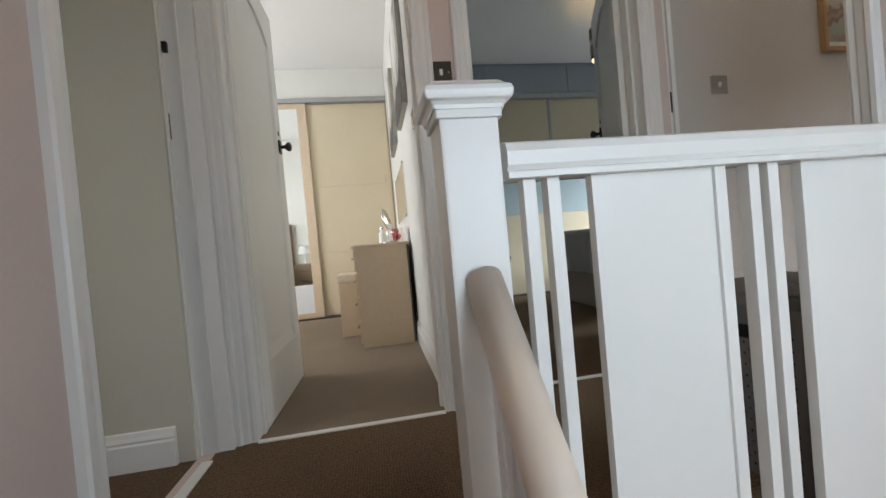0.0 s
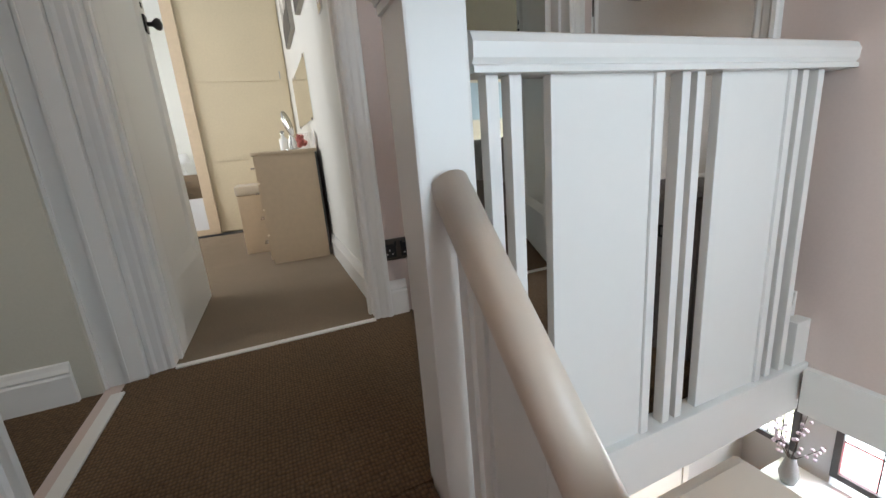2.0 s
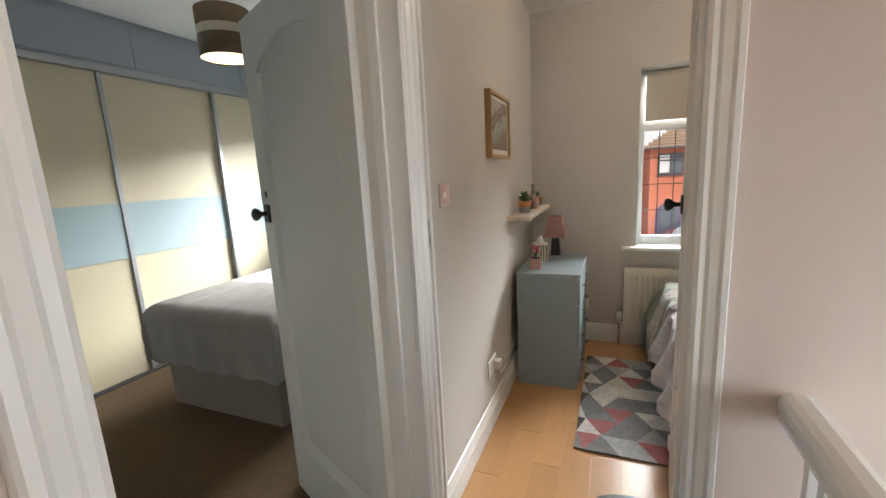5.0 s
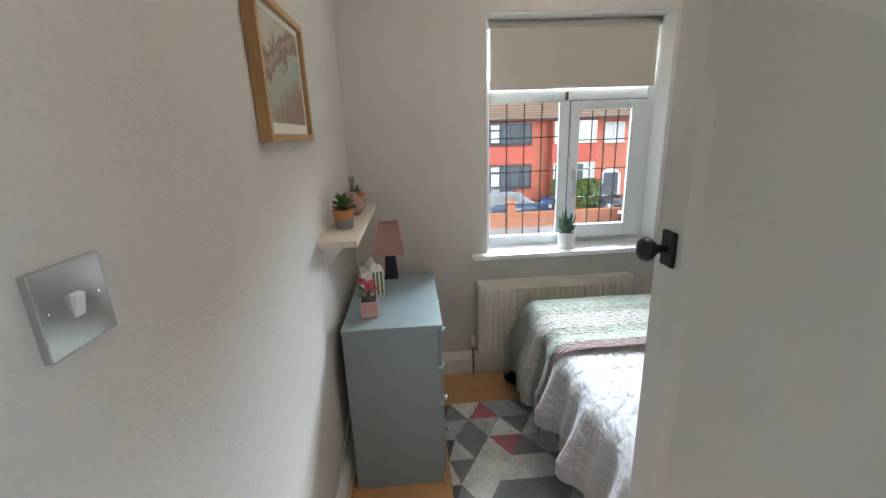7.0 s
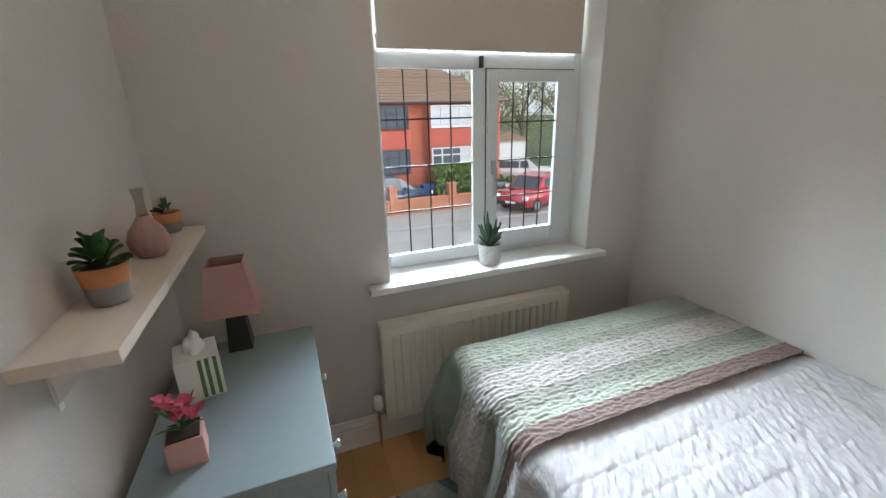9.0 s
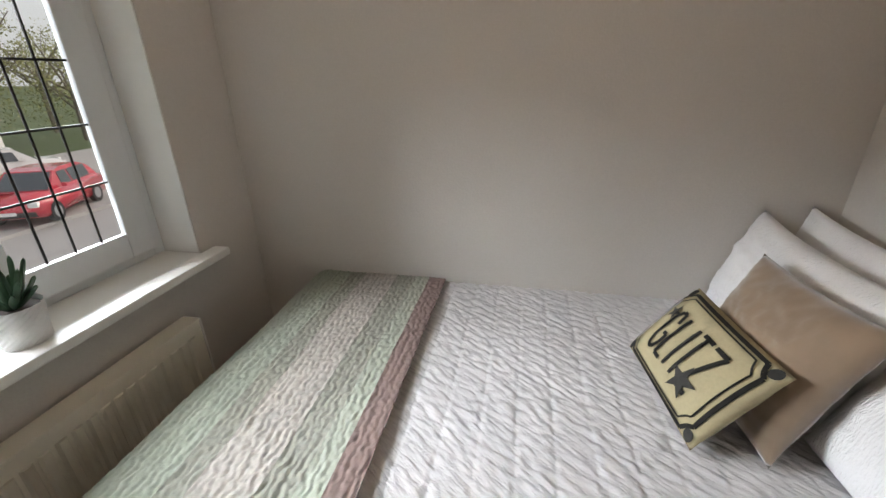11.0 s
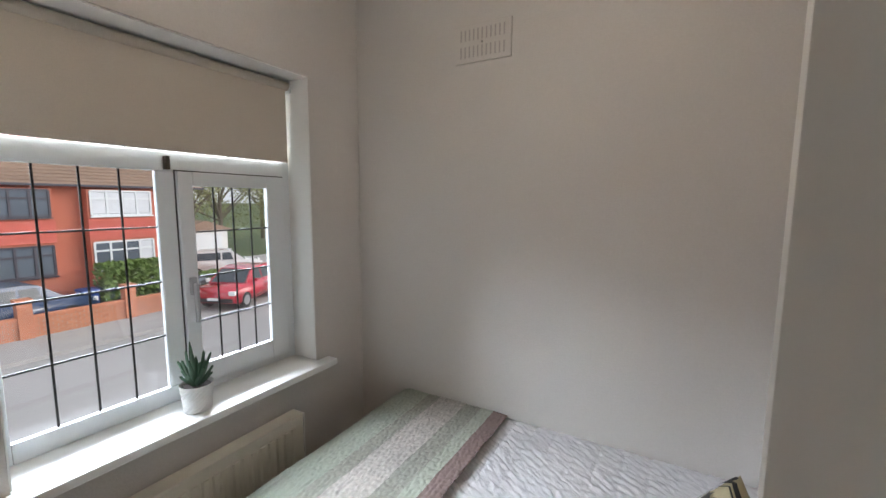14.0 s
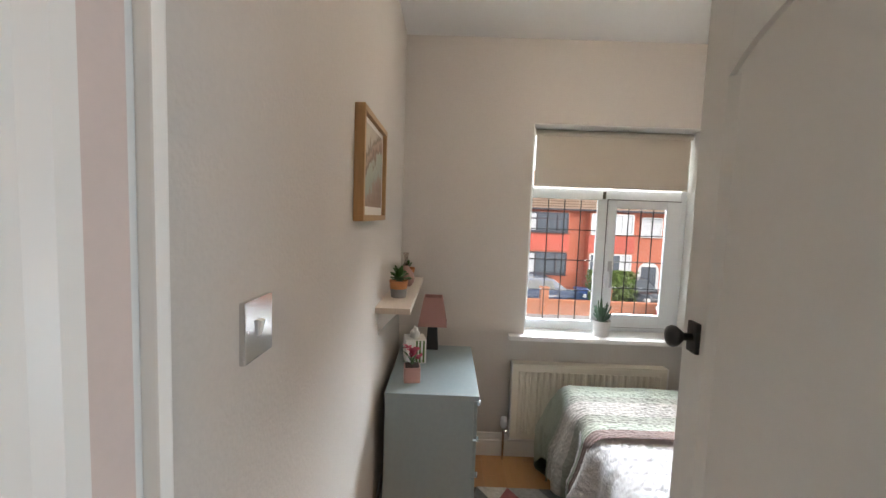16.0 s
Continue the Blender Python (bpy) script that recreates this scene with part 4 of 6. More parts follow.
def landing_light():
    root = thing("landing_ceiling_light", (-0.1, -0.6, 2.44), "round warm ceiling lamp over the landing", "ceiling lamp")
    part("base", cyl(B(), (0, 0, 0.08), (0, 0, 0.109), 0.07, seg=28), WHITE_PLASTIC, root)
    part("globe", lathe(B(), [(0.0, 0.0), (0.06, 0.008), (0.09, 0.035), (0.095, 0.06), (0.07, 0.08), (0.0, 0.08)], 28), glow("warm_opal_glass", (1.0, 0.66, 0.38), 27), root, "glowing opal shade")
    return root


landing_light()



# ---- laundry basket ----
def laundry_basket():
    root = thing("laundry_basket", (0.895, -0.632, 0), "grey plastic rattan-effect laundry basket with a lid on the landing", "laundry basket", rz=6)
    # near-black colour stands in for the shade seen through the basket's holes
    inner = mat("basket_inside_shade", (0.02, 0.02, 0.022), 0.8)
    hx, hy, H = 0.20, 0.155, 0.44
    part("shade_core", box(B(), -hx + 0.018, hx - 0.018, -hy + 0.018, hy - 0.018, 0.004, H - 0.02, 0.02), inner, root)

    def lattice(u0, u1, v0, v1, nu, nv, place, slot=False):
        """A sheet with a hole in every second cell, so that the holes stand in diagonal rows."""
        bm = B()
        g = [[bm.verts.new(place(u0 + (u1 - u0) * i / nu, v0 + (v1 - v0) * j / nv)) for j in range(nv + 1)] for i in range(nu + 1)]
        for i in range(nu):
            for j in range(nv):
                u, v = (i + 0.5) / nu, (j + 0.5) / nv
                hole = (i % 2 == 1 and j % 2 == 1 and (i // 2 + j // 2) % 2 == 0 and 0.06 < u < 0.94 and 0.05 < v < 0.9)
                if slot and abs(u - 0.5) < 0.2 and 0.80 < v < 0.89:
                    hole = True
                if not hole:
                    bm.faces.new((g[i][j], g[i + 1][j], g[i + 1][j + 1], g[i][j + 1]))
        bmesh.ops.recalc_face_normals(bm, faces=bm.faces[:])
        bmesh.ops.solidify(bm, geom=bm.faces[:], thickness=0.003)
        return bm
    t = 0.012
    part("front", lattice(-hy, hy, 0.0, H, 45, 61, lambda u, v: (-hx - t * v / H, u * (1 + 0.06 * v / H), v), True), BASKET_GREY, root)
    part("back", lattice(-hy, hy, 0.0, H, 45, 61, lambda u, v: (hx + t * v / H, u * (1 + 0.06 * v / H), v), True), BASKET_GREY, root)
    part("side", lattice(-hx, hx, 0.0, H, 57, 61, lambda u, v: (u * (1 + 0.06 * v / H), -hy - t * v / H, v)), BASKET_GREY, root)
    part("side", lattice(-hx, hx, 0.0, H, 57, 61, lambda u, v: (u * (1 + 0.06 * v / H), hy + t * v / H, v)), BASKET_GREY, root)
    lx, ly = hx + 0.022, hy + 0.022

    def dome(u, v):
        e = max(abs(u / lx), abs(v / ly))
        return (u * math.sqrt(1 - 0.22 * (v / ly) ** 6), v * math.sqrt(1 - 0.22 * (u / lx) ** 6), 0.468 + 0.014 * (1 - e ** 4))
    lid = part("lid", lattice(-lx + 0.015, lx - 0.015, -ly + 0.015, ly - 0.015, 59, 47, dome), BASKET_GREY, root, "domed perforated grey lid")
    bm = B()
    rings = []
    for r, z in ((0.004, 0.437), (0.006, 0.455), (0.0, 0.464), (-0.018, 0.470)):
        ring = []
        for k in range(40):
            a = 2 * math.pi * k / 40
            ca, sa = math.cos(a), math.sin(a)
            ring.append(bm.verts.new(((lx + r) * math.copysign(abs(ca) ** 0.42, ca), (ly + r) * math.copysign(abs(sa) ** 0.42, sa), z)))
        rings.append(ring)
    for a, b in zip(rings, rings[1:]):
        for k in range(40):
            bm.faces.new((a[k], a[(k + 1) % 40], b[(k + 1) % 40], b[k])).smooth = True
    part("rim", bm, BASKET_GREY, lid)
    # dark sheet under the lid, shade put in as colour
    part("lid_shade_sheet", box(B(), -hx + 0.004, hx - 0.004, -hy + 0.004, hy - 0.004, 0.450, 0.458), inner, lid)
    return root


laundry_basket()


# ---- switches and sockets ----
def plate(name, at, rz, label, w=0.086, h=0.086, kind="switch", metal=None, cat=""):
    """A wall plate whose face looks along local -y."""
    root = thing(name, at, label, cat or name.replace("_", " "), rz=rz)
    part("faceplate", box(B(), -w / 2, w / 2, -0.008, 0, -h / 2, h / 2, 0.002), metal or BRUSHED, root)
    ins = WHITE_PLASTIC if kind != "socket_black" else BLACK_PLASTIC
    if kind == "switch":
        part("rocker", prism(B(), [(-0.006, -0.008, 0.012), (-0.006, -0.014, 0.010), (-0.006, -0.009, -0.012), (-0.006, -0.008, -0.012)], (0.012, 0, 0)), ins, root)
    else:
        for s in (-0.036, 0.036):
            part("socket_face", box(B(), s - 0.026, s + 0.026, -0.0095, -0.008, -0.032, 0.022, 0.0005), BLACK_PLASTIC if kind == "socket_black" else WHITE_PLASTIC, root)
            for dx, dz, a, b in ((0, -0.002, 0.004, 0.008), (-0.011, -0.018, 0.006, 0.004), (0.011, -0.018, 0.006, 0.004)):
                part("pin_hole", box(B(), s + dx - a / 2, s + dx + a / 2, -0.0102, -0.0096, dz - b / 2, dz + b / 2), WHITE_PLASTIC if kind == "socket_black" else BLACK_PLASTIC, root)
            part("rocker", box(B(), s * 0.35 - 0.005, s * 0.35 + 0.005, -0.013, -0.008, 0.014, 0.032, 0.001), ins, root)
    for sx in (-1, 1):
        part("screw", cyl(B(), (sx * w * 0.36, -0.0088, 0), (sx * w * 0.36, -0.0078, 0), 0.003, seg=10), CHROME, root)
    return root


plate("light_switch", (0.106, 0.02, 1.335), 0, "brushed nickel light switch on the landing wall", metal=BRUSHED)
plate("wall_socket", (0.128, 0.018, 0.272), 0, "brushed nickel double socket on the landing wall", w=0.10, kind="socket_black", metal=BRUSHED)
plate("light_switch", (1.45, 0.11, 1.288), 0, "chrome light switch on the box bedroom wall", metal=CHROME)
plate("light_switch", (0.04, 0.50, 1.305), -90, "chrome light switch on the rear bedroom wall", metal=CHROME)
plate("wall_socket", (2.01, 0.11, 0.33), 0, "white double socket above the skirting with a plug in it", w=0.146, kind="socket", metal=WHITE_PLASTIC)
plate("wall_socket", (3.305, -0.25, 0.31), 90, "white double socket beside the radiator", w=0.146, kind="socket", metal=WHITE_PLASTIC).matrix_world = pose(3.305, -0.25, 0.31, 0, 0, -90)


def plug():
    root = thing("plug", (2.045, 0.092, 0.33), "white plug with its cable in the wall socket", "plug")
    part("body", box(B(), -0.024, 0.024, -0.028, 0.008, -0.026, 0.022, 0.006), WHITE_PLASTIC, root)
    bm = B()
    pts = [Vector((0.0, -0.01, -0.026)), Vector((0.08, 0.0, -0.10)), Vector((0.25, 0.004, -0.12)), Vector((0.45, 0.006, -0.08)), Vector((0.6, 0.006, -0.05))]
    for a, b in zip(pts, pts[1:]):
        cyl(bm, a, b, 0.003, seg=8)
    part("cable", bm, WHITE_PLASTIC, root)


plug()


def strike(at, rz, label):
    root = thing("strike_plate", at, label, "strike plate", group="strike plates", rz=rz)
    part("plate", box(B(), -0.011, 0.011, -0.002, 0.001, -0.045, 0.045, 0.0005), BRUSHED, root)
    for z in (-0.02, 0.018):
        part("slot", box(B(), -0.006, 0.006, -0.003, -0.0021, z - 0.010, z + 0.010), BLACK_METAL, root)


strike((1.135, 0.030, 1.19), 0, "worn metal strike plate in the door frame")
strike((-0.88, -0.031, 1.15), 0, "worn metal strike plate in the side room frame")


def hook(at, rz):
    root = thing("door_bolt", at, "small black bolt keeper on the door frame", "bolt keeper", rz=rz)
    part("body", box(B(), -0.008, 0.008, -0.014, 0, -0.018, 0.018, 0.003), BLACK_METAL, root)


hook((-0.86, -0.031, 1.42), 0)


# ---- box bedroom: framed picture, shelf things, chest things ----
def painting_material():
    m = mat("rocky_shore_watercolour", (0.5, 0.4, 0.3), 0.7)
    n, l = m.node_tree.nodes, m.node_tree.links
    b = n["Principled BSDF"]
    tc, sp, no, ad, cr = n.new("ShaderNodeTexCoord"), n.new("ShaderNodeSeparateXYZ"), n.new("ShaderNodeTexNoise"), n.new("ShaderNodeMath"), n.new("ShaderNodeValToRGB")
    no.inputs["Scale"].default_value, no.inputs["Detail"].default_value = 22, 8
    lean_x, soft = n.new("ShaderNodeMath"), n.new("ShaderNodeMath")
    lean_x.operation, lean_x.inputs[1].default_value = "MULTIPLY", -1.3
    soft.operation, soft.inputs[1].default_value = "MULTIPLY_ADD", 0.5
    l.new(tc.outputs["Object"], sp.inputs[0])
    l.new(tc.outputs["Object"], no.inputs["Vector"])
    ad.operation, ad.inputs[1].default_value = "MULTIPLY_ADD", 3.3
    l.new(sp.outputs[2], ad.inputs[0])
    l.new(sp.outputs[0], lean_x.inputs[0])
    l.new(no.outputs[0], soft.inputs[0])
    l.new(lean_x.outputs[0], soft.inputs[2])
    l.new(soft.outputs[0], ad.inputs[2])
    ramp = cr.color_ramp
    stops = ((0.05, (0.24, 0.17, 0.13)), (0.24, (0.31, 0.24, 0.19)), (0.32, (0.30, 0.33, 0.28)), (0.50, (0.36, 0.38, 0.32)), (0.55, (0.20, 0.13, 0.10)), (0.68, (0.38, 0.29, 0.22)), (0.75, (0.19, 0.15, 0.11)), (0.80, (0.44, 0.40, 0.33)), (0.95, (0.48, 0.45, 0.38)))
    ramp.elements[0].position, ramp.elements[0].color = stops[0][0], (*stops[0][1], 1)
    ramp.elements[1].position, ramp.elements[1].color = stops[-1][0], (*stops[-1][1], 1)
    for p, c in stops[1:-1]:
        ramp.elements.new(p).color = (*c, 1)
    mu = n.new("ShaderNodeMath")
    mu.operation, mu.inputs[1].default_value = "ADD", 0.2
    l.new(ad.outputs[0], mu.inputs[0])
    l.new(mu.outputs[0], cr.inputs[0])
    l.new(cr.outputs[0], b.inputs["Base Color"])
    return m


def framed_picture():
    root = thing("framed_picture", (2.25, 0.109, 1.599), "watercolour of a rocky shore in a light oak frame", "picture")
    w, h, f, d = 0.207, 0.166, 0.018, 0.03
    for a in ((-w, w, h - f, h), (-w, w, -h, -h + f), (-w, -w + f, -h + f, h - f), (w - f, w, -h + f, h - f)):
        part("frame_bar", box(B(), a[0], a[1], -d, 0, a[2], a[3], 0.0015), OAK, root)
    part("mount", box(B(), -w + f, w - f, -0.016, -0.012, -h + f, h - f), mat("white_mount_card", (0.74, 0.72, 0.68), 0.9, vary=0.02), root, "white card mount")
    part("print", box(B(), -w + 0.032, w - 0.032, -0.0165, -0.0161, -h + 0.045, h - 0.034), painting_material(), root, "muted watercolour print")


framed_picture()

TERRACOTTA = mat("orange_terracotta", (0.52, 0.22, 0.09), 0.8, vary=0.12, grain=60, bump=0.2)
CONCRETE = mat("grey_concrete_glaze", (0.24, 0.245, 0.25), 0.75, vary=0.1, grain=70, bump=0.15)
LEAF = mat("dark_green_leaf", (0.055, 0.14, 0.035), 0.45, vary=0.3, grain=25, bump=0.1)
ALOE = mat("blue_green_aloe", (0.05, 0.11, 0.06), 0.4, vary=0.25, grain=30, bump=0.1)
SOIL = mat("potting_soil", (0.03, 0.02, 0.015), 1.0, vary=0.3, grain=80, bump=0.6)


def leaf(bm, base, tip, width, curl=0.2, thick=0.003):
    base, tip = Vector(base), Vector(tip)
    d = tip - base
    side = d.cross(Vector((0, 0, 1)))
    side = side.normalized() if side.length > 1e-5 else Vector((1, 0, 0))
    up = side.cross(d).normalized()
    prof = ((0.0, 0.35), (0.25, 0.8), (0.5, 1.0), (0.75, 0.8), (0.93, 0.35))
    rows = []
    for u, w in prof:
        c = base + d * u + up * (curl * d.length * u * (1 - u))
        rows.append([bm.verts.new(c - side * width * w / 2 + up * thick), bm.verts.new(c - up * thick), bm.verts.new(c + side * width * w / 2 + up * thick)])
    end = bm.verts.new(tip)
    for a, b in zip(rows, rows[1:]):
        for k in range(2):
            bm.faces.new((a[k], a[k + 1], b[k + 1], b[k])).smooth = True
    for k in range(2):
        bm.faces.new((rows[-1][k], rows[-1][k + 1], end))


def potted(name, at, label, r, h, big, seed):
    rng = random.Random(seed)
    root = thing(name, at, label, "potted plant")
    pot = part("pot", lathe(B(), [(0, 0), (r * 0.74, 0), (r * 0.78, 0.003), (r * 0.88, h * 0.52)], 28), CONCRETE, root, "grey lower half of the pot")
    part("pot_band", lathe(B(), [(r * 0.88, h * 0.52), (r, h), (r * 0.92, h), (r * 0.86, h * 0.85)], 28), TERRACOTTA, pot, "orange terracotta upper half")
    part("soil", cyl(B(), (0, 0, h * 0.8), (0, 0, h * 0.88), r * 0.88, seg=24), SOIL, root)
    for k in range(26 if big else 9):
        a, lv = rng.uniform(0, 6.28), rng.uniform(0.2, 1)
        ln = (0.030 + 0.022 * lv) if big else 0.022 + 0.012 * lv
        rise = (1.15 - lv) * (0.06 if big else 0.045)
        b = (0.01 * math.cos(a), 0.01 * math.sin(a), h * 0.9 + rise * 0.5)
        t = ((0.012 + ln * lv) * math.cos(a), (0.012 + ln * lv) * math.sin(a), h * 0.95 + rise + 0.02 * (1 - lv))
        bm = B()
        leaf(bm, b, t, 0.030 if big else 0.010, 0.4)
        part("leaf", bm, LEAF, root)


SH = 1.092
potted("potted_succulent", (2.665, 0.045, SH), "leafy green succulent in an orange and grey pot on the shelf", 0.042, 0.075, True, 3)
potted("potted_cactus", (3.215, 0.055, SH), "small spiky plant in an orange and grey pot on the shelf", 0.038, 0.062, False, 8)


def shelf_vase():
    root = thing("bottle_vase", (2.96, 0.045, SH), "pink ribbed bottle vase with a clear glass neck on the shelf", "vase")
    bm = B()
    pr = [(0.0, 0.0), (0.028, 0.0), (0.042, 0.02), (0.046, 0.04), (0.038, 0.068), (0.018, 0.095), (0.013, 0.105)]
    lathe(bm, pr, 36)
    for v in bm.verts:
        a = math.atan2(v.co.y, v.co.x)
        k = 1 + 0.035 * math.sin(a * 12)
        v.co.x *= k
        v.co.y *= k
    part("body", bm, mat("dusky_pink_ceramic", (0.40, 0.24, 0.21), 0.5, vary=0.1, grain=40), root)
    part("neck", lathe(B(), [(0.013, 0.105), (0.010, 0.14), (0.013, 0.168), (0.017, 0.172), (0.0155, 0.172), (0.009, 0.14), (0.0115, 0.105)], 28), glass("pale_vase_glass", (0.9, 0.88, 0.86), 0.02), root, "clear glass neck")


shelf_vase()

CT = 0.7395


def table_lamp():
    root = thing("table_lamp", (3.055, -0.1, CT), "pink fabric square-shaded table lamp with a black base on the chest", "table lamp")

    def frustum(w0, w1, z0, z1, wall=0.0):
        bm = B()
        rings = [[bm.verts.new((sx * w, sy * w, z)) for sx, sy in ((-1, -1), (1, -1), (1, 1), (-1, 1))] for w, z in (((w0, z0), (w1, z1), (w1 - wall, z1), (w0 - wall, z0)) if wall else ((w0, z0), (w1, z1)))]
        pairs = list(zip(rings, rings[1:])) + ([(rings[-1], rings[0])] if wall else [])
        for a, b in pairs:
            for i in range(4):
                bm.faces.new((a[i], a[(i + 1) % 4], b[(i + 1) % 4], b[i]))
        if not wall:
            bm.faces.new(rings[0][::-1])
            bm.faces.new(rings[1])
        return bm
    part("base", frustum(0.034, 0.024, 0, 0.14), BLACK_PLASTIC, root, "black tapered base")
    part("shade", frustum(0.076, 0.049, 0.135, 0.285, 0.002), mat("pink_lamp_fabric", (0.42, 0.24, 0.22), 0.9, vary=0.08, grain=200, bump=0.3), root, "dusky pink square shade")
    part("stem", cyl(B(), (0, 0, 0.14), (0, 0, 0.23), 0.008, seg=12), BLACK_PLASTIC, root)


table_lamp()


def tissue_box():
    root = thing("tissue_box", (2.86, -0.02, CT), "white tissue box printed with green bamboo on the chest", "tissue box", rz=12)
    white = mat("white_card_box", (0.72, 0.71, 0.68), 0.7, vary=0.02)
    green = mat("bamboo_green_print", (0.10, 0.17, 0.05), 0.7, vary=0.2)
    part("box", box(B(), -0.055, 0.055, -0.05, 0.05, 0, 0.115, 0.002), white, root)
    for x in (0.0, 0.02, 0.042):
        part("bamboo_print", box(B(), x - 0.005, x + 0.004, -0.0512, -0.0504, 0.004, 0.112), green, root)
    for y in (-0.038, -0.02, -0.004):
        part("bamboo_print", box(B(), -0.0562, -0.0552, y - 0.004, y + 0.005, 0.004, 0.112), green, root)
    bm = B()
    bmesh.ops.create_icosphere(bm, subdivisions=3, radius=0.03)
    for v in bm.verts:
        k = 1 + 0.5 * noise.noise(v.co * 55)
        v.co = Vector((v.co.x * k * 0.9, v.co.y * k * 0.7, v.co.z * k * 1.25 + 0.128))
    part("tissue", bm, mat("white_tissue", (0.8, 0.79, 0.78), 0.95, vary=0.02), root, "crumpled white tissue", True)


tissue_box()


def flower_pot():
    rng = random.Random(5)
    root = thing("flower_pot", (2.605, -0.03, CT), "pink artificial flowers in a square pink pot on the chest", "potted plant", rz=8)
    part("pot", box(B(), -0.035, 0.035, -0.035, 0.035, 0, 0.066, 0.004), mat("pale_pink_ceramic", (0.52, 0.30, 0.27), 0.45, vary=0.05), root)
    part("pebbles", box(B(), -0.03, 0.03, -0.03, 0.03, 0.066, 0.07, 0.002), SOIL, root)
    pk = mat("pink_petal", (0.60, 0.10, 0.17), 0.7, vary=0.3, grain=40)
    for k in range(11):
        a, rr = rng.uniform(0, 6.28), rng.uniform(0, 0.032)
        c = Vector((rr * math.cos(a), rr * math.sin(a), 0.10 + rng.uniform(0, 0.045)))
        bm = B()
        for i in range(7):
            b = i * 0.9 + a
            leaf(bm, c, c + Vector((0.02 * math.cos(b), 0.02 * math.sin(b), rng.uniform(-0.004, 0.014))), 0.015, 0.3, 0.001)
        part("blossom", bm, pk, root, "bright pink blossom")
    for k in range(9):
        a = k * 0.7
        bm = B()
        leaf(bm, (0, 0, 0.07), (0.05 * math.cos(a), 0.05 * math.sin(a), 0.095 + 0.02 * (k % 3)), 0.010, 0.3, 0.001)
        part("leaf", bm, LEAF, root)


flower_pot()


def sill_plant():
    rng = random.Random(2)
    root = thing("aloe_plant", (3.325, -1.115, 0.7685), "green aloe in a white diamond-textured pot on the window sill", "potted plant")
    bm = B()
    seg, rows = 32, 14
    g = []
    for j in range(rows + 1):
        z = 0.095 * j / rows
        r = 0.042 + 0.009 * j / rows
        g.append([bm.verts.new(((r + 0.0028 * abs(math.sin(8 * (a0 := 2 * math.pi * i / seg) + 20 * j / rows)) * abs(math.sin(8 * a0 - 20 * j / rows))) * math.cos(a0), (r + 0.0028 * abs(math.sin(8 * a0 + 20 * j / rows)) * abs(math.sin(8 * a0 - 20 * j / rows))) * math.sin(a0), z)) for i in range(seg)])
    for a, b in zip(g, g[1:]):
        for i in range(seg):
            bm.faces.new((a[i], a[(i + 1) % seg], b[(i + 1) % seg], b[i]))
    bm.faces.new(g[0][::-1])
    part("pot", bm, mat("white_textured_ceramic", (0.62, 0.61, 0.6), 0.5, vary=0.06), root, "white pot with a diamond relief")
    part("soil", cyl(B(), (0, 0, 0.07), (0, 0, 0.085), 0.046, seg=24), SOIL, root)
    for k in range(22):
        a, lv = k * 2.4, (k % 11) / 11
        ln = 0.05 + 0.05 * (1 - lv) + rng.uniform(0, 0.02)
        out = 0.25 + 0.75 * lv
        bm = B()
        leaf(bm, (0.006 * math.cos(a), 0.006 * math.sin(a), 0.083), (ln * out * math.cos(a), ln * out * math.sin(a), 0.09 + ln * (1.25 - 0.75 * lv)), 0.017, -0.12, 0.004)
        part("leaf", bm, ALOE, root)


sill_plant()


def wall_vent():
    root = thing("wall_vent", (2.637, -1.955, 2.137), "wall-coloured painted slotted air vent high on the wall", "vent")
    part("frame", box(B(), -0.125, 0.125, 0, 0.010, -0.075, 0.075, 0.003), BOX_GREY, root)
    dark = mat("vent_shadow_gap", (0.40, 0.37, 0.35), 0.8)
    for j in (-1, 1):
        for i in range(11):
            x = -0.095 + 0.019 * i
            part("slot", box(B(), x - 0.003, x + 0.003, 0.0102, 0.011, j * 0.033 - 0.022, j * 0.033 + 0.022), dark, root)
    part("screw", cyl(B(), (0, 0.0098, 0), (0, 0.012, 0), 0.004, seg=10), CHROME, root)


wall_vent()


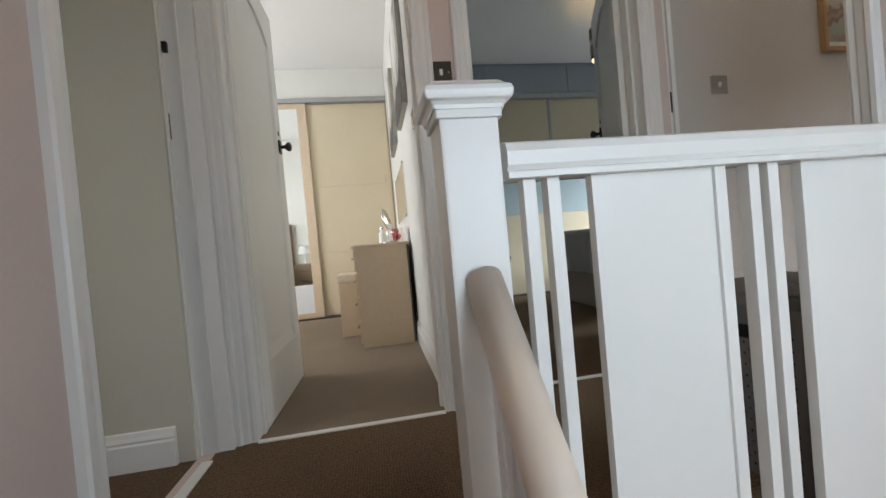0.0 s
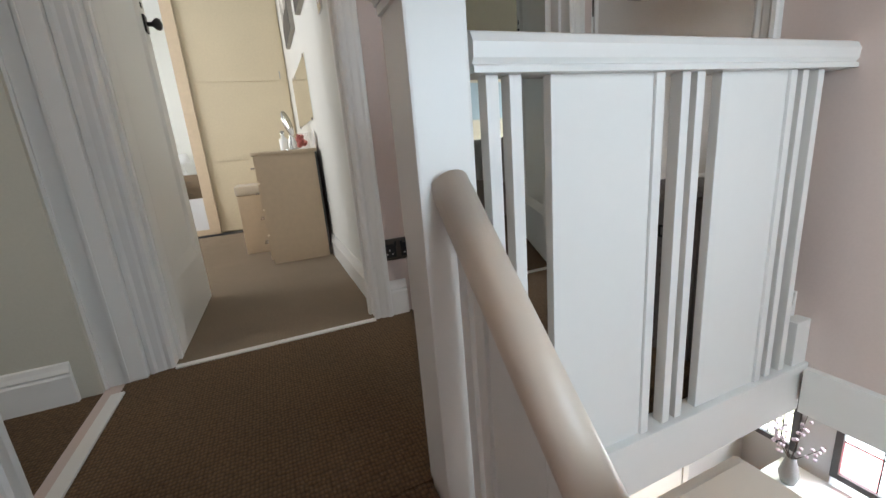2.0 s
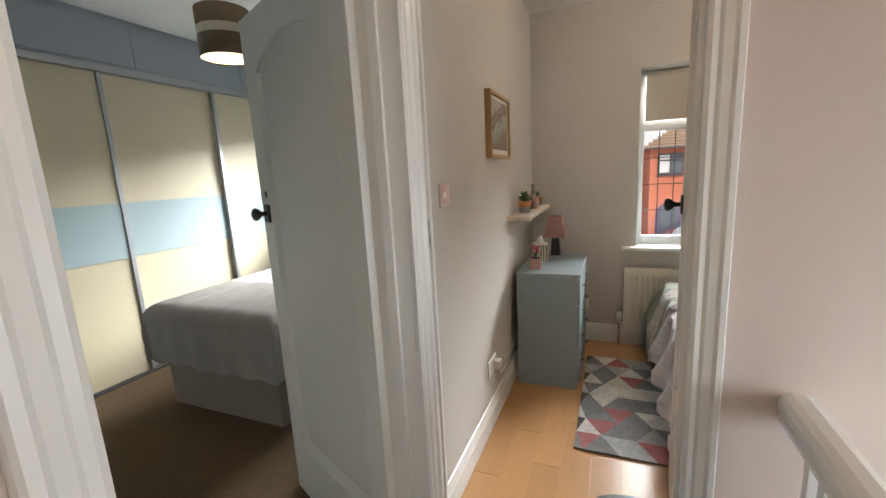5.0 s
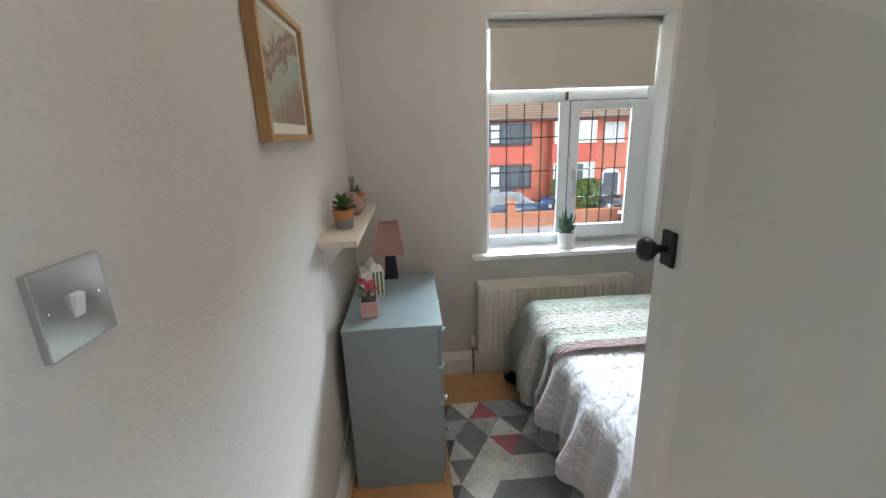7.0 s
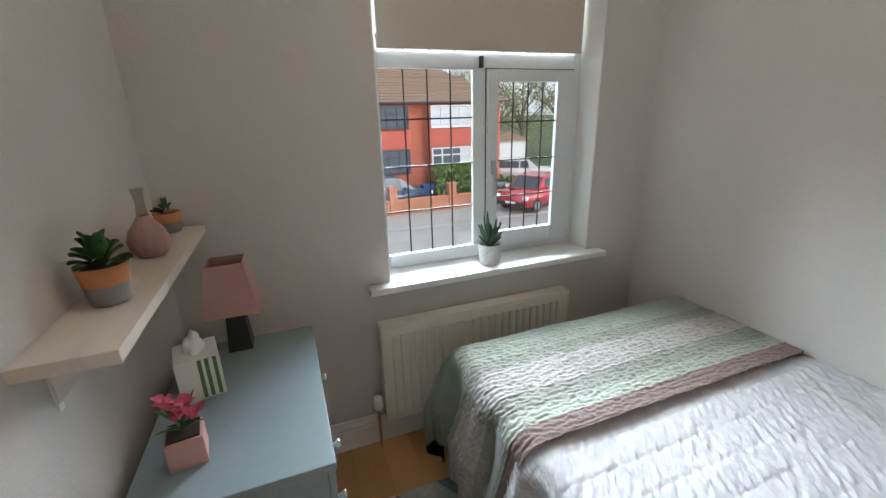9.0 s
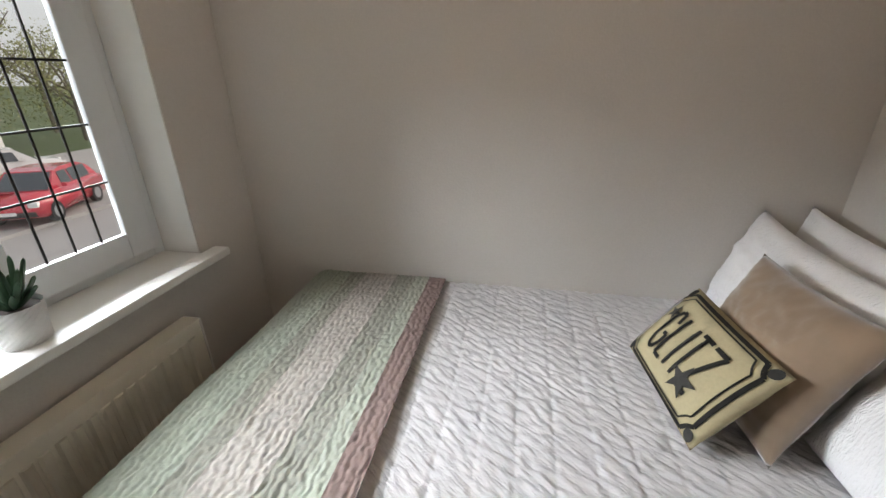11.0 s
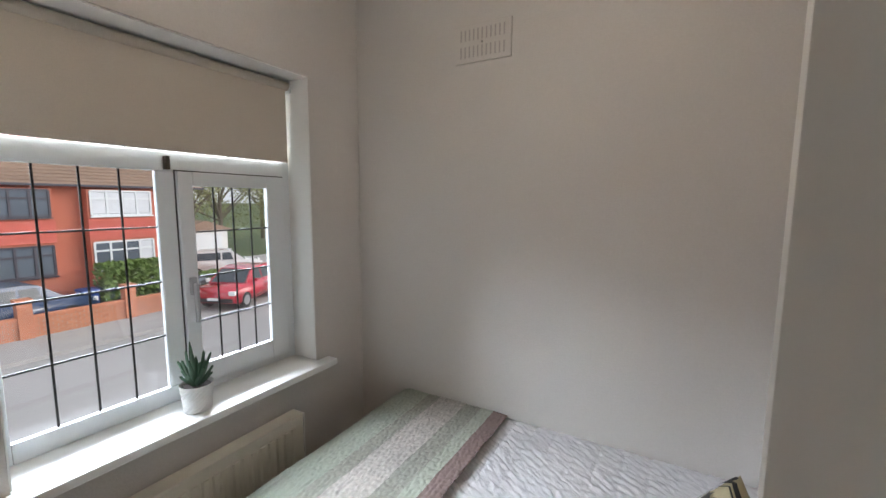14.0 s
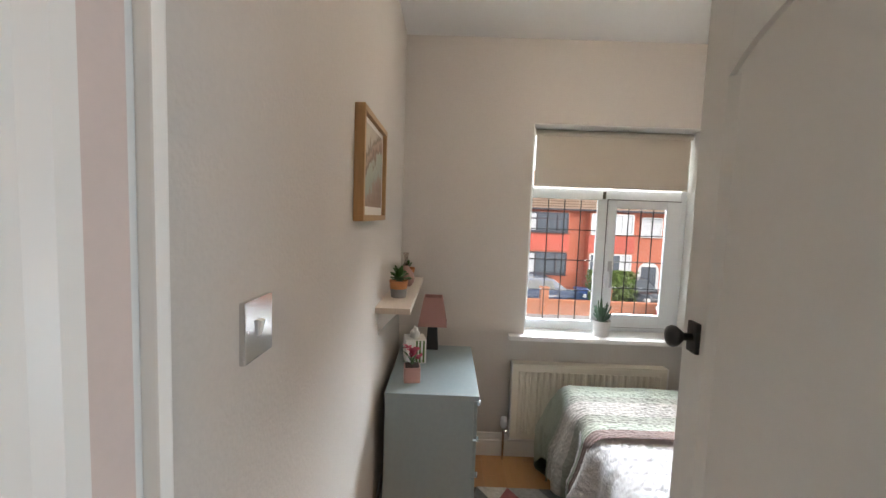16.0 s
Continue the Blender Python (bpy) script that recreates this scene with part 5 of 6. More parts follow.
# ---- rug ----
def rug():
    x0, x1, y0, y1 = 1.905, 2.975, -1.03, -0.33
    root = thing("rug", (0, 0, 0.001), "patterned rug of grey, white and rose triangles on the laminate", "rug")
    cols = [mat("rug_" + n, c, 0.97, vary=0.3, grain=60, bump=0.5, stain=9) for n, c in (("white", (0.6, 0.6, 0.58)), ("pale_grey", (0.38, 0.40, 0.41)), ("mid_grey", (0.20, 0.215, 0.225)), ("rose", (0.36, 0.14, 0.15)))]
    part("backing", box(B(), x0, x1, y0, y1, 0, 0.006, 0.002), mat("rug_backing", (0.09, 0.085, 0.08), 0.95), root)
    rng = random.Random(11)
    nx, s = 8, (x1 - x0) / 8
    w = 0.165
    for i in range(nx):
        k = -1
        a0, a1 = x0 + i * s, x0 + (i + 1) * s
        y = y0 - (w / 2 if i % 2 else 0)
        while y < y1:
            for up in (0, 1):
                if up:
                    tri = [(a0, y), (a0, y + w), (a1, y + w / 2)]
                else:
                    tri = [(a1, y - w / 2), (a1, y + w / 2), (a0, y)]
                pts = [(px, min(max(py, y0), y1)) for px, py in tri]
                ar = abs((pts[1][0] - pts[0][0]) * (pts[2][1] - pts[0][1]) - (pts[2][0] - pts[0][0]) * (pts[1][1] - pts[0][1]))
                if ar > 1e-4:
                    c = rng.choice((0, 0, 1, 1, 2, 2, 3))
                    part("triangle", prism(B(), [(px, py, 0.0062) for px, py in pts], (0, 0, 0.004)), cols[c], root)
            y += w


rug()


# ---- pillows and cushions ----
def puffy(w, h, t, nu=36, nv=30, pinch=0.05, wr=0.006, seed=0.0, sag=0.0):
    """A pillow standing on its lower edge: x across, y up, z through it."""
    bm = B()
    faces = []
    for sgn in (1, -1):
        g = []
        for i in range(nu + 1):
            u = -1 + 2 * i / nu
            row = []
            for j in range(nv + 1):
                v = -1 + 2 * j / nv
                q = ((1 - abs(u) ** 2.6) * (1 - abs(v) ** 2.6))
                z = sgn * t / 2 * max(q, 0) ** 0.55
                x = w / 2 * u * (1 - pinch * (1 - v * v))
                y = h / 2 * v * (1 - pinch * (1 - u * u)) + h / 2
                nz = wr * noise.noise(Vector((u * 3 + seed, v * 5, sgn))) + wr * 0.5 * noise.noise(Vector((u * 9 + seed, v * 12, sgn)))
                row.append(bm.verts.new((x, y - sag * (1 - u * u) * max(v, 0), z + nz * max(q, 0) ** 0.3)))
            g.append(row)
        for i in range(nu):
            for j in range(nv):
                f = bm.faces.new((g[i][j], g[i + 1][j], g[i + 1][j + 1], g[i][j + 1]) if sgn > 0 else (g[i][j], g[i][j + 1], g[i + 1][j + 1], g[i + 1][j]))
                f.smooth = True
    bmesh.ops.remove_doubles(bm, verts=bm.verts, dist=1e-4)
    return bm


def lean(bl, br, tl):
    """The pose whose x runs from bl to br and whose y runs up to tl, with its origin mid-way along the bottom."""
    bl, br, tl = Vector(bl), Vector(br), Vector(tl)
    x = (br - bl).normalized()
    y = (tl - bl)
    y = (y - x * y.dot(x)).normalized()
    z = x.cross(y)
    m = Matrix((x, y, z)).transposed().to_4x4()
    m.translation = (bl + br) / 2
    return m


SEER = mat("white_seersucker_cotton", (0.72, 0.71, 0.72), 0.95, vary=0.03, grain=70, bump=1.0, dist=0.004, sheen=0.15, stretch=(2.5, 1, 1))


def pillow(label, bl, br, tl, w, h, t, seed):
    ob = part("pillow", puffy(w, h, t, 44, 36, 0.03, 0.012, seed, 0.02), SEER)
    ob.matrix_world = lean(bl, br, tl)
    tagged(ob, label, "pillow", "pillows on the box bedroom bed")


pillow("white cotton pillow leaning on the wall at the back", (1.370, -1.940, 0.575), (1.350, -1.300, 0.575), (1.305, -1.940, 0.960), 0.66, 0.36, 0.14, 1.0)
pillow("white cotton pillow propped in front of another", (1.550, -1.940, 0.575), (1.540, -1.320, 0.575), (1.435, -1.940, 0.930), 0.64, 0.355, 0.17, 4.0)
pillow("white cotton pillow leaning on the wall at the back", (1.350, -1.300, 0.575), (1.330, -0.700, 0.575), (1.295, -1.300, 0.960), 0.64, 0.36, 0.14, 7.0)
pillow("white seersucker pillow propped at the bed edge", (1.570, -1.310, 0.575), (1.540, -0.700, 0.575), (1.425, -1.310, 0.900), 0.64, 0.40, 0.17, 9.0)

VELVET = mat("taupe_velvet", (0.20, 0.135, 0.085), 0.75, vary=0.35, grain=8, bump=0.1, stain=3, sheen=0.9)
ob = part("velvet_cushion", puffy(0.37, 0.35, 0.12, 40, 40, 0.06, 0.008, 2.0), VELVET)
ob.matrix_world = lean((1.740, -1.615, 0.575), (1.680, -1.200, 0.575), (1.595, -1.625, 0.900))
tagged(ob, "square taupe velvet cushion leaning on the pillows", "cushion")


def glitz_cushion():
    w, h, t = 0.365, 0.25, 0.10
    khaki = mat("khaki_cotton_print", (0.34, 0.29, 0.175), 0.95, vary=0.1, grain=140, bump=0.4)
    black = mat("black_cushion_print", (0.028, 0.027, 0.024), 0.95, vary=0.2, grain=140)
    root = thing("printed_cushion", (0, 0, 0), "khaki cushion printed with black border, word and stars", "cushion")
    root.matrix_world = lean((1.880, -1.635, 0.585), (1.825, -1.195, 0.585), (1.735, -1.675, 0.775))
    pin = 0.025
    part("body", puffy(w, h, t, 48, 32, pin, 0.003, 6.0), khaki, root)

    def surf(u, v, lift=0.0015):
        q = (1 - abs(u) ** 2.6) * (1 - abs(v) ** 2.6)
        return Vector((w / 2 * u * (1 - pin * (1 - v * v)), h / 2 * v * (1 - pin * (1 - u * u)) + h / 2, t / 2 * max(q, 0) ** 0.55 + lift))

    def ribbon(pts, width):
        bm = B()
        for (a, b), (c, d) in zip(pts, pts[1:]):
            n = max(2, int(math.hypot((c - a) * w, (d - b) * h) / 0.012))
            dx, dy = (c - a) * w, (d - b) * h
            ln = math.hypot(dx, dy)
            ox, oy = -dy / ln * width / 2, dx / ln * width / 2
            prev = None
            for k in range(n + 1):
                u, v = a + (c - a) * k / n, b + (d - b) * k / n
                cur = [bm.verts.new(surf(u + s * ox * 2 / w, v + s * oy * 2 / h, 0.004)) for s in (-1, 1)]
                if prev:
                    bm.faces.new((prev[0], prev[1], cur[1], cur[0]))
                prev = cur
        bmesh.ops.solidify(bm, geom=bm.faces[:], thickness=0.001)
        return bm
    for k, wd in ((0.90, 0.009), (0.815, 0.004)):
        c = 0.13
        loop = [(-k + c, -k), (k - c, -k), (k - c * 0.45, -k + c * 1.1), (k, -k + c * 1.7), (k, k - c * 1.7), (k - c * 0.45, k - c * 1.1), (k - c, k), (-k + c, k), (-k + c * 0.45, k - c * 1.1), (-k, k - c * 1.7), (-k, -k + c * 1.7), (-k + c * 0.45, -k + c * 1.1), (-k + c, -k)]
        part("border_line", ribbon(loop, wd), black, root, "black printed border")
    for sx in (-1, 1):
        for sy in (-1, 1):
            bm = B()
            vs = [bm.verts.new(surf(sx * 0.90 + 0.065 * math.cos(a), sy * 0.86 + 0.11 * math.sin(a), 0.003)) for a in [2 * math.pi * i / 16 for i in range(16)]]
            bm.faces.new(vs)
            part("corner_patch", bm, black, root)
    strokes = {
        "G": [[(0.8, 0.75), (0.6, 1), (0.3, 1), (0.1, 0.8), (0.1, 0.2), (0.3, 0), (0.65, 0), (0.85, 0.2), (0.85, 0.42), (0.5, 0.42)]],
        "L": [[(0.15, 1), (0.15, 0), (0.8, 0)]],
        "I": [[(0.5, 1), (0.5, 0)]],
        "T": [[(0.05, 1), (0.95, 1)], [(0.5, 1), (0.5, 0)]],
        "Z": [[(0.1, 1), (0.9, 1), (0.1, 0), (0.9, 0)]],
    }
    x = -0.58
    for ch, cw in (("G", 0.26), ("L", 0.22), ("I", 0.13), ("T", 0.24), ("Z", 0.28)):
        for s in strokes[ch]:
            part("letter_stroke", ribbon([(x + cw * a, -0.48 + 0.98 * b) for a, b in s], 0.011), black, root)
        x += cw + 0.01
    for cx, cy, r in ((-0.66, 0.35, 0.026), (0.40, -0.36, 0.045)):
        bm = B()
        ring = [bm.verts.new(surf(cx + (r if i % 2 == 0 else r * 0.4) * math.sin(i * math.pi / 5) * 2 / w, cy + (r if i % 2 == 0 else r * 0.4) * math.cos(i * math.pi / 5) * 2 / h, 0.005)) for i in range(10)]
        c = bm.verts.new(surf(cx, cy, 0.006))
        for i in range(10):
            bm.faces.new((ring[i], c, ring[(i + 1) % 10]))
        part("star", bm, black, root, "black printed star")


glitz_cushion()


# ---- ceiling lamp of the box bedroom ----
def box_lamp():
    root = thing("box_bedroom_ceiling_lamp", (2.2, -0.95, 2.335), "round warm ceiling lamp in the box bedroom", "ceiling lamp")
    part("base", cyl(B(), (0, 0, 0.12), (0, 0, 0.149), 0.06, seg=28), WHITE_PLASTIC, root)
    part("globe", lathe(B(), [(0.0, 0.0), (0.07, 0.012), (0.105, 0.05), (0.10, 0.085), (0.06, 0.12), (0.0, 0.12)], 28), glow("warm_opal_globe", (1.0, 0.82, 0.64), 30), root, "glowing opal globe")


box_lamp()

# ---- rear bedroom things ----
def canvas(at, w, h, label, flip):
    root = thing("canvas_picture", at, label, "canvas picture", "tulip canvases")
    grey = mat("canvas_grey_wash", (0.40, 0.38, 0.34), 0.9, vary=0.3, grain=9, bump=0.2, stain=3)
    dark = mat("canvas_dark_wash", (0.10, 0.09, 0.08), 0.9, vary=0.3, grain=12, bump=0.2)
    petal = mat("canvas_white_petal", (0.72, 0.71, 0.66), 0.9, vary=0.12, grain=14, bump=0.2)
    part("canvas", box(B(), -0.028, 0, 0, w, 0, h, 0.002), grey, root)
    part("dark_ground", prism(B(), [(-0.0285, 0.003, 0.003), (-0.0285, w - 0.003, 0.003), (-0.0285, w - 0.003, h * 0.22), (-0.0285, w * 0.6, h * 0.36), (-0.0285, w * 0.3, h * 0.3), (-0.0285, 0.003, h * 0.40)], (-0.0008, 0, 0)), dark, root)
    for k, (cy, cz, a, b) in enumerate(((0.30, 0.68, 0.085, 0.30), (0.48, 0.62, 0.09, 0.36), (0.66, 0.70, 0.085, 0.30), (0.55, 0.78, 0.07, 0.24), (0.40, 0.80, 0.07, 0.22))):
        cy = 1 - cy if flip else cy
        pts = [(-0.0295 - 0.0006 * k, w * cy + w * a * 1.6 * math.sin(t) * (0.7 + 0.3 * math.cos(t)), h * cz + h * b * math.cos(t) * 0.9) for t in [2 * math.pi * i / 26 for i in range(26)]]
        pts = [(x, min(max(y, 0.004), w - 0.004), min(max(z, 0.004), h - 0.004)) for x, y, z in pts]
        part("petal", prism(B(), pts, (-0.0006, 0, 0)), petal, root)


canvas((0.039, 0.68, 1.455), 0.55, 0.62, "square canvas of large white tulips on grey", False)
canvas((0.039, 1.60, 1.475), 0.56, 0.57, "square canvas of white tulips on taupe", True)


def wall_mirror():
    root = thing("wall_mirror", (0.039, 1.30, 0.885), "frameless rectangular wall mirror held by clips", "mirror")
    part("glass", box(B(), -0.006, 0, 0, 1.05, 0, 0.385), MIRROR, root)
    for y in (0.08, 0.97):
        for z in (-0.004, 0.381):
            part("clip", box(B(), -0.010, 0, y - 0.012, y + 0.012, z - 0.006, z + 0.014, 0.001), CHROME, root)


wall_mirror()


def vanity_mirror():
    root = thing("vanity_mirror", (-0.10, 1.72, 0.70), "round chrome vanity mirror on a stand on the dressing table", "vanity mirror")
    part("foot", lathe(B(), [(0, 0), (0.055, 0), (0.052, 0.012), (0.012, 0.02), (0.008, 0.10)], 28), CHROME, root)
    bm = lathe(B(), [(0.0, 0.004), (0.085, 0.004), (0.092, 0.0), (0.085, -0.008), (0.0, -0.008)], 32)
    bmesh.ops.transform(bm, matrix=Matrix.Translation((0, 0, 0.19)) @ Matrix.Rotation(radians(75), 4, "Y") @ Matrix.Rotation(radians(20), 4, "X"), verts=bm.verts)
    part("mirror_disc", bm, CHROME, root)


vanity_mirror()


def dresser_item(name, at, label, category, make):
    root = thing(name, at, label, category)
    make(root)


def potpourri(root):
    part("case", box(B(), -0.045, 0.045, -0.055, 0.055, 0, 0.10, 0.003), glass("clear_acrylic", (0.95, 0.92, 0.92), 0.03), root)
    rng = random.Random(4)
    pk = mat("pink_dried_petals", (0.62, 0.22, 0.2), 0.9, vary=0.3, grain=50)
    for k in range(14):
        bm = B()
        bmesh.ops.create_icosphere(bm, subdivisions=1, radius=rng.uniform(0.012, 0.02), matrix=Matrix.Translation((rng.uniform(-0.026, 0.026), rng.uniform(-0.036, 0.036), rng.uniform(0.02, 0.09))))
        part("petal_ball", bm, pk, root)


dresser_item("potpourri_box", (-0.05, 1.42, 0.70), "clear box of pink dried flowers on the dressing table", "ornament", potpourri)


def bottle(root):
    part("body", lathe(B(), [(0, 0), (0.03, 0), (0.031, 0.004), (0.031, 0.09), (0.014, 0.105), (0.013, 0.125), (0, 0.125)], 24), WHITE_PLASTIC, root)
    part("cap", lathe(B(), [(0.014, 0.126), (0.014, 0.15), (0, 0.151)], 18), CHROME, root)


dresser_item("lotion_bottle", (-0.14, 1.90, 0.70), "white lotion bottle on the dressing table", "bottle", bottle)
dresser_item("lotion_bottle", (-0.07, 2.02, 0.70), "white lotion bottle on the dressing table", "bottle", bottle)


def card(root):
    part("leaf_sheet", box(B(), -0.004, 0.0, -0.05, 0.05, 0, 0.11, 0.001), WHITE_PLASTIC, root)


dresser_item("greeting_card", (0.02, 1.36, 0.70), "white card standing against the wall", "card", card)


def rear_bed():
    root = thing("rear_double_bed", (0, 0, 0), "double bed with a brown headboard and white duvet", "bed")
    part("base", box(B(), -2.55, -1.56, 0.22, 2.0, 0, 0.3, 0.02), mat("black_bed_base", (0.03, 0.03, 0.035), 0.9), root)
    part("mattress", box(B(), -2.55, -1.55, 0.22, 2.02, 0.3, 0.5, 0.04), WHITE_COTTON, root)
    part("headboard", box(B(), -2.58, -1.5, 0.13, 0.2, 0.0, 1.18, 0.02), mat("brown_headboard", (0.17, 0.11, 0.07), 0.7, vary=0.15), root, "padded brown headboard")
    part("duvet", box(B(), -2.56, -1.53, 0.55, 2.05, 0.502, 0.60, 0.045), WHITE_COTTON, root)
    for x in (-2.3, -1.85):
        bm = puffy(0.5, 0.34, 0.14, 20, 16)
        bmesh.ops.transform(bm, matrix=lean((x - 0.2, 0.36, 0.51), (x + 0.2, 0.36, 0.51), (x - 0.2, 0.25, 0.8)), verts=bm.verts)
        part("pillow", bm, WHITE_COTTON, root)


rear_bed()


def bedside():
    root = thing("bedside_table", (-1.30, 0.14, 0), "pale wood bedside table with three drawers", "bedside table")
    wood = mat("pale_walnut", (0.33, 0.24, 0.16), 0.45, vary=0.1, grain=20, stretch=(1, 1, 6))
    part("body", box(B(), -0.19, 0.17, 0, 0.36, 0, 0.5, 0.003), wood, root)
    part("top", box(B(), -0.2, 0.18, -0.005, 0.375, 0.501, 0.525, 0.003), wood, root)
    for i in range(3):
        dr = part("drawer", box(B(), -0.18, 0.16, 0.361, 0.376, 0.02 + i * 0.16, 0.17 + i * 0.16, 0.003), wood, root)
        part("handle", cyl(B(), (-0.06, 0.39, 0.11 + i * 0.16), (0.04, 0.39, 0.11 + i * 0.16), 0.004, seg=8), CHROME, dr)
    lamp = thing("bedside_lamp", (-1.32, 0.3, 0.526), "white bedside lamp on the pale table", "table lamp")
    part("stem", lathe(B(), [(0, 0), (0.06, 0), (0.05, 0.015), (0.012, 0.03), (0.01, 0.17)], 24), WHITE_PLASTIC, lamp)
    part("shade", lathe(B(), [(0.095, 0.16), (0.06, 0.29), (0.058, 0.29), (0.093, 0.16), (0.095, 0.16)], 28), WHITE_PLASTIC, lamp)


bedside()
md = bpy.data.objects["mirror_door"]
part("white_panel", box(B(), -1.62, -0.865, 0.0, 0.0039, 0.07, 0.36), mat("white_glass_panel", (0.74, 0.76, 0.8), 0.2, vary=0.01, bump=0), md, "white lower panel")


# ---- second bedroom chair ----
def office_chair():
    root = thing("office_chair", (0.66, 1.98, 0), "black swivel office chair on castors", "office chair", rz=40)
    cloth = mat("black_mesh_fabric", (0.014, 0.014, 0.016), 0.9, vary=0.2, grain=200, bump=0.3)
    part("seat", box(B(), -0.24, 0.24, -0.23, 0.23, 0.43, 0.50, 0.03), cloth, root)
    bm = puffy(0.44, 0.52, 0.07, 20, 20)
    bmesh.ops.transform(bm, matrix=pose(0, 0.25, 0.52, 82, 0, 0), verts=bm.verts)
    part("backrest", bm, cloth, root)
    part("column", cyl(B(), (0, 0, 0.08), (0, 0, 0.43), 0.025, seg=14), BLACK_PLASTIC, root)
    part("back_bar", box(B(), -0.03, 0.03, 0.2, 0.27, 0.40, 0.60, 0.005), BLACK_PLASTIC, root)
    for k in range(5):
        a = k * 2 * math.pi / 5
        c, s = math.cos(a), math.sin(a)
        leg = part("leg", prism(B(), [(0.0, -0.02, 0.11), (0.29, -0.015, 0.075), (0.29, -0.015, 0.055), (0.0, -0.02, 0.07)], (0, 0.035, 0)), BLACK_PLASTIC, root)
        leg.rotation_euler[2] = a
        part("castor", cyl(B(), (0.28 * c - 0.02 * s, 0.28 * s + 0.02 * c, 0.028), (0.28 * c + 0.02 * s, 0.28 * s - 0.02 * c, 0.028), 0.027, seg=14), BLACK_PLASTIC, root)


office_chair()


# ---- hall below ----
def stained(name, y0, y1, z0, z1, cols, lead, label):
    root = thing(name, (3.46, 0, 0), label, "window", kind="structure")
    for a in ((y0 - 0.05, y0, z0 - 0.05, z1 + 0.05), (y1, y1 + 0.05, z0 - 0.05, z1 + 0.05), (y0, y1, z0 - 0.05, z0), (y0, y1, z1, z1 + 0.05)):
        part("window_frame", box(B(), -0.03, 0.05, a[0], a[1], a[2], a[3], 0.004), DARK_TRACK, root)
    mats = [frosted("stained_" + n, c) for n, c in cols]
    us = [0.0, 0.28, 0.68, 1.0]
    vs = [0.0, 0.2, 0.42, 0.5, 0.8, 1.0]
    for i in range(3):
        for j in range(5):
            a, b = y0 + (y1 - y0) * us[i], y0 + (y1 - y0) * us[i + 1]
            c, d = z0 + (z1 - z0) * vs[j], z0 + (z1 - z0) * vs[j + 1]
            p = part("pane", box(B(), 0.0, 0.004, a, b, c, d), mats[(i * 2 + j * 3 + lead) % len(mats)], root)
            p.visible_shadow = False
    for u in us[1:-1]:
        part("lead", box(B(), -0.003, 0.007, y0 + (y1 - y0) * u - 0.004, y0 + (y1 - y0) * u + 0.004, z0, z1), LEAD, root)
    for v in vs[1:-1]:
        part("lead", box(B(), -0.004, 0.008, y0, y1, z0 + (z1 - z0) * v - 0.004, z0 + (z1 - z0) * v + 0.004), LEAD, root)
    bm = B()
    cyl(bm, (-0.002, y0, z0 + (z1 - z0) * 0.8), (-0.002, y1, z0 + (z1 - z0) * 0.35), 0.004, seg=6)
    part("lead", bm, LEAD, root)


stained("window_hall", 0.13, 0.40, -2.09, -0.65, (("cream", (0.95, 0.95, 0.72)), ("clear", (0.97, 0.98, 0.97)), ("straw", (0.92, 0.92, 0.62))), 0, "leaded pale yellow glass beside the front door")
stained("window_front_door", -0.90, -0.205, -2.12, -0.65, (("clear_white", (0.97, 0.98, 0.98)), ("rose", (0.95, 0.45, 0.45)), ("white", (0.96, 0.97, 0.97)), ("turquoise", (0.25, 0.75, 0.8)), ("frosted", (0.95, 0.97, 0.98))), 2, "stained glass front door panel in clear, rose and turquoise")


def hall_door():
    root = thing("door_4", (2.2, 0.487, -2.62), "white panelled door of the hall below", "door", kind="structure")
    part("frame", box(box(B(), -0.46, -0.39, -0.02, 0.01, 0, 2.05), 0.39, 0.46, -0.02, 0.01, 0, 2.05), GLOSS_WHITE, root)
    part("slab", box(B(), -0.388, 0.388, -0.012, 0.01, 0, 2.0, 0.003), DOOR_WHITE, root)
    for z0, z1 in ((0.2, 0.9), (1.05, 1.85)):
        part("panel", box(B(), -0.28, 0.28, -0.018, -0.0121, z0, z1, 0.003), DOOR_WHITE, root)


hall_door()


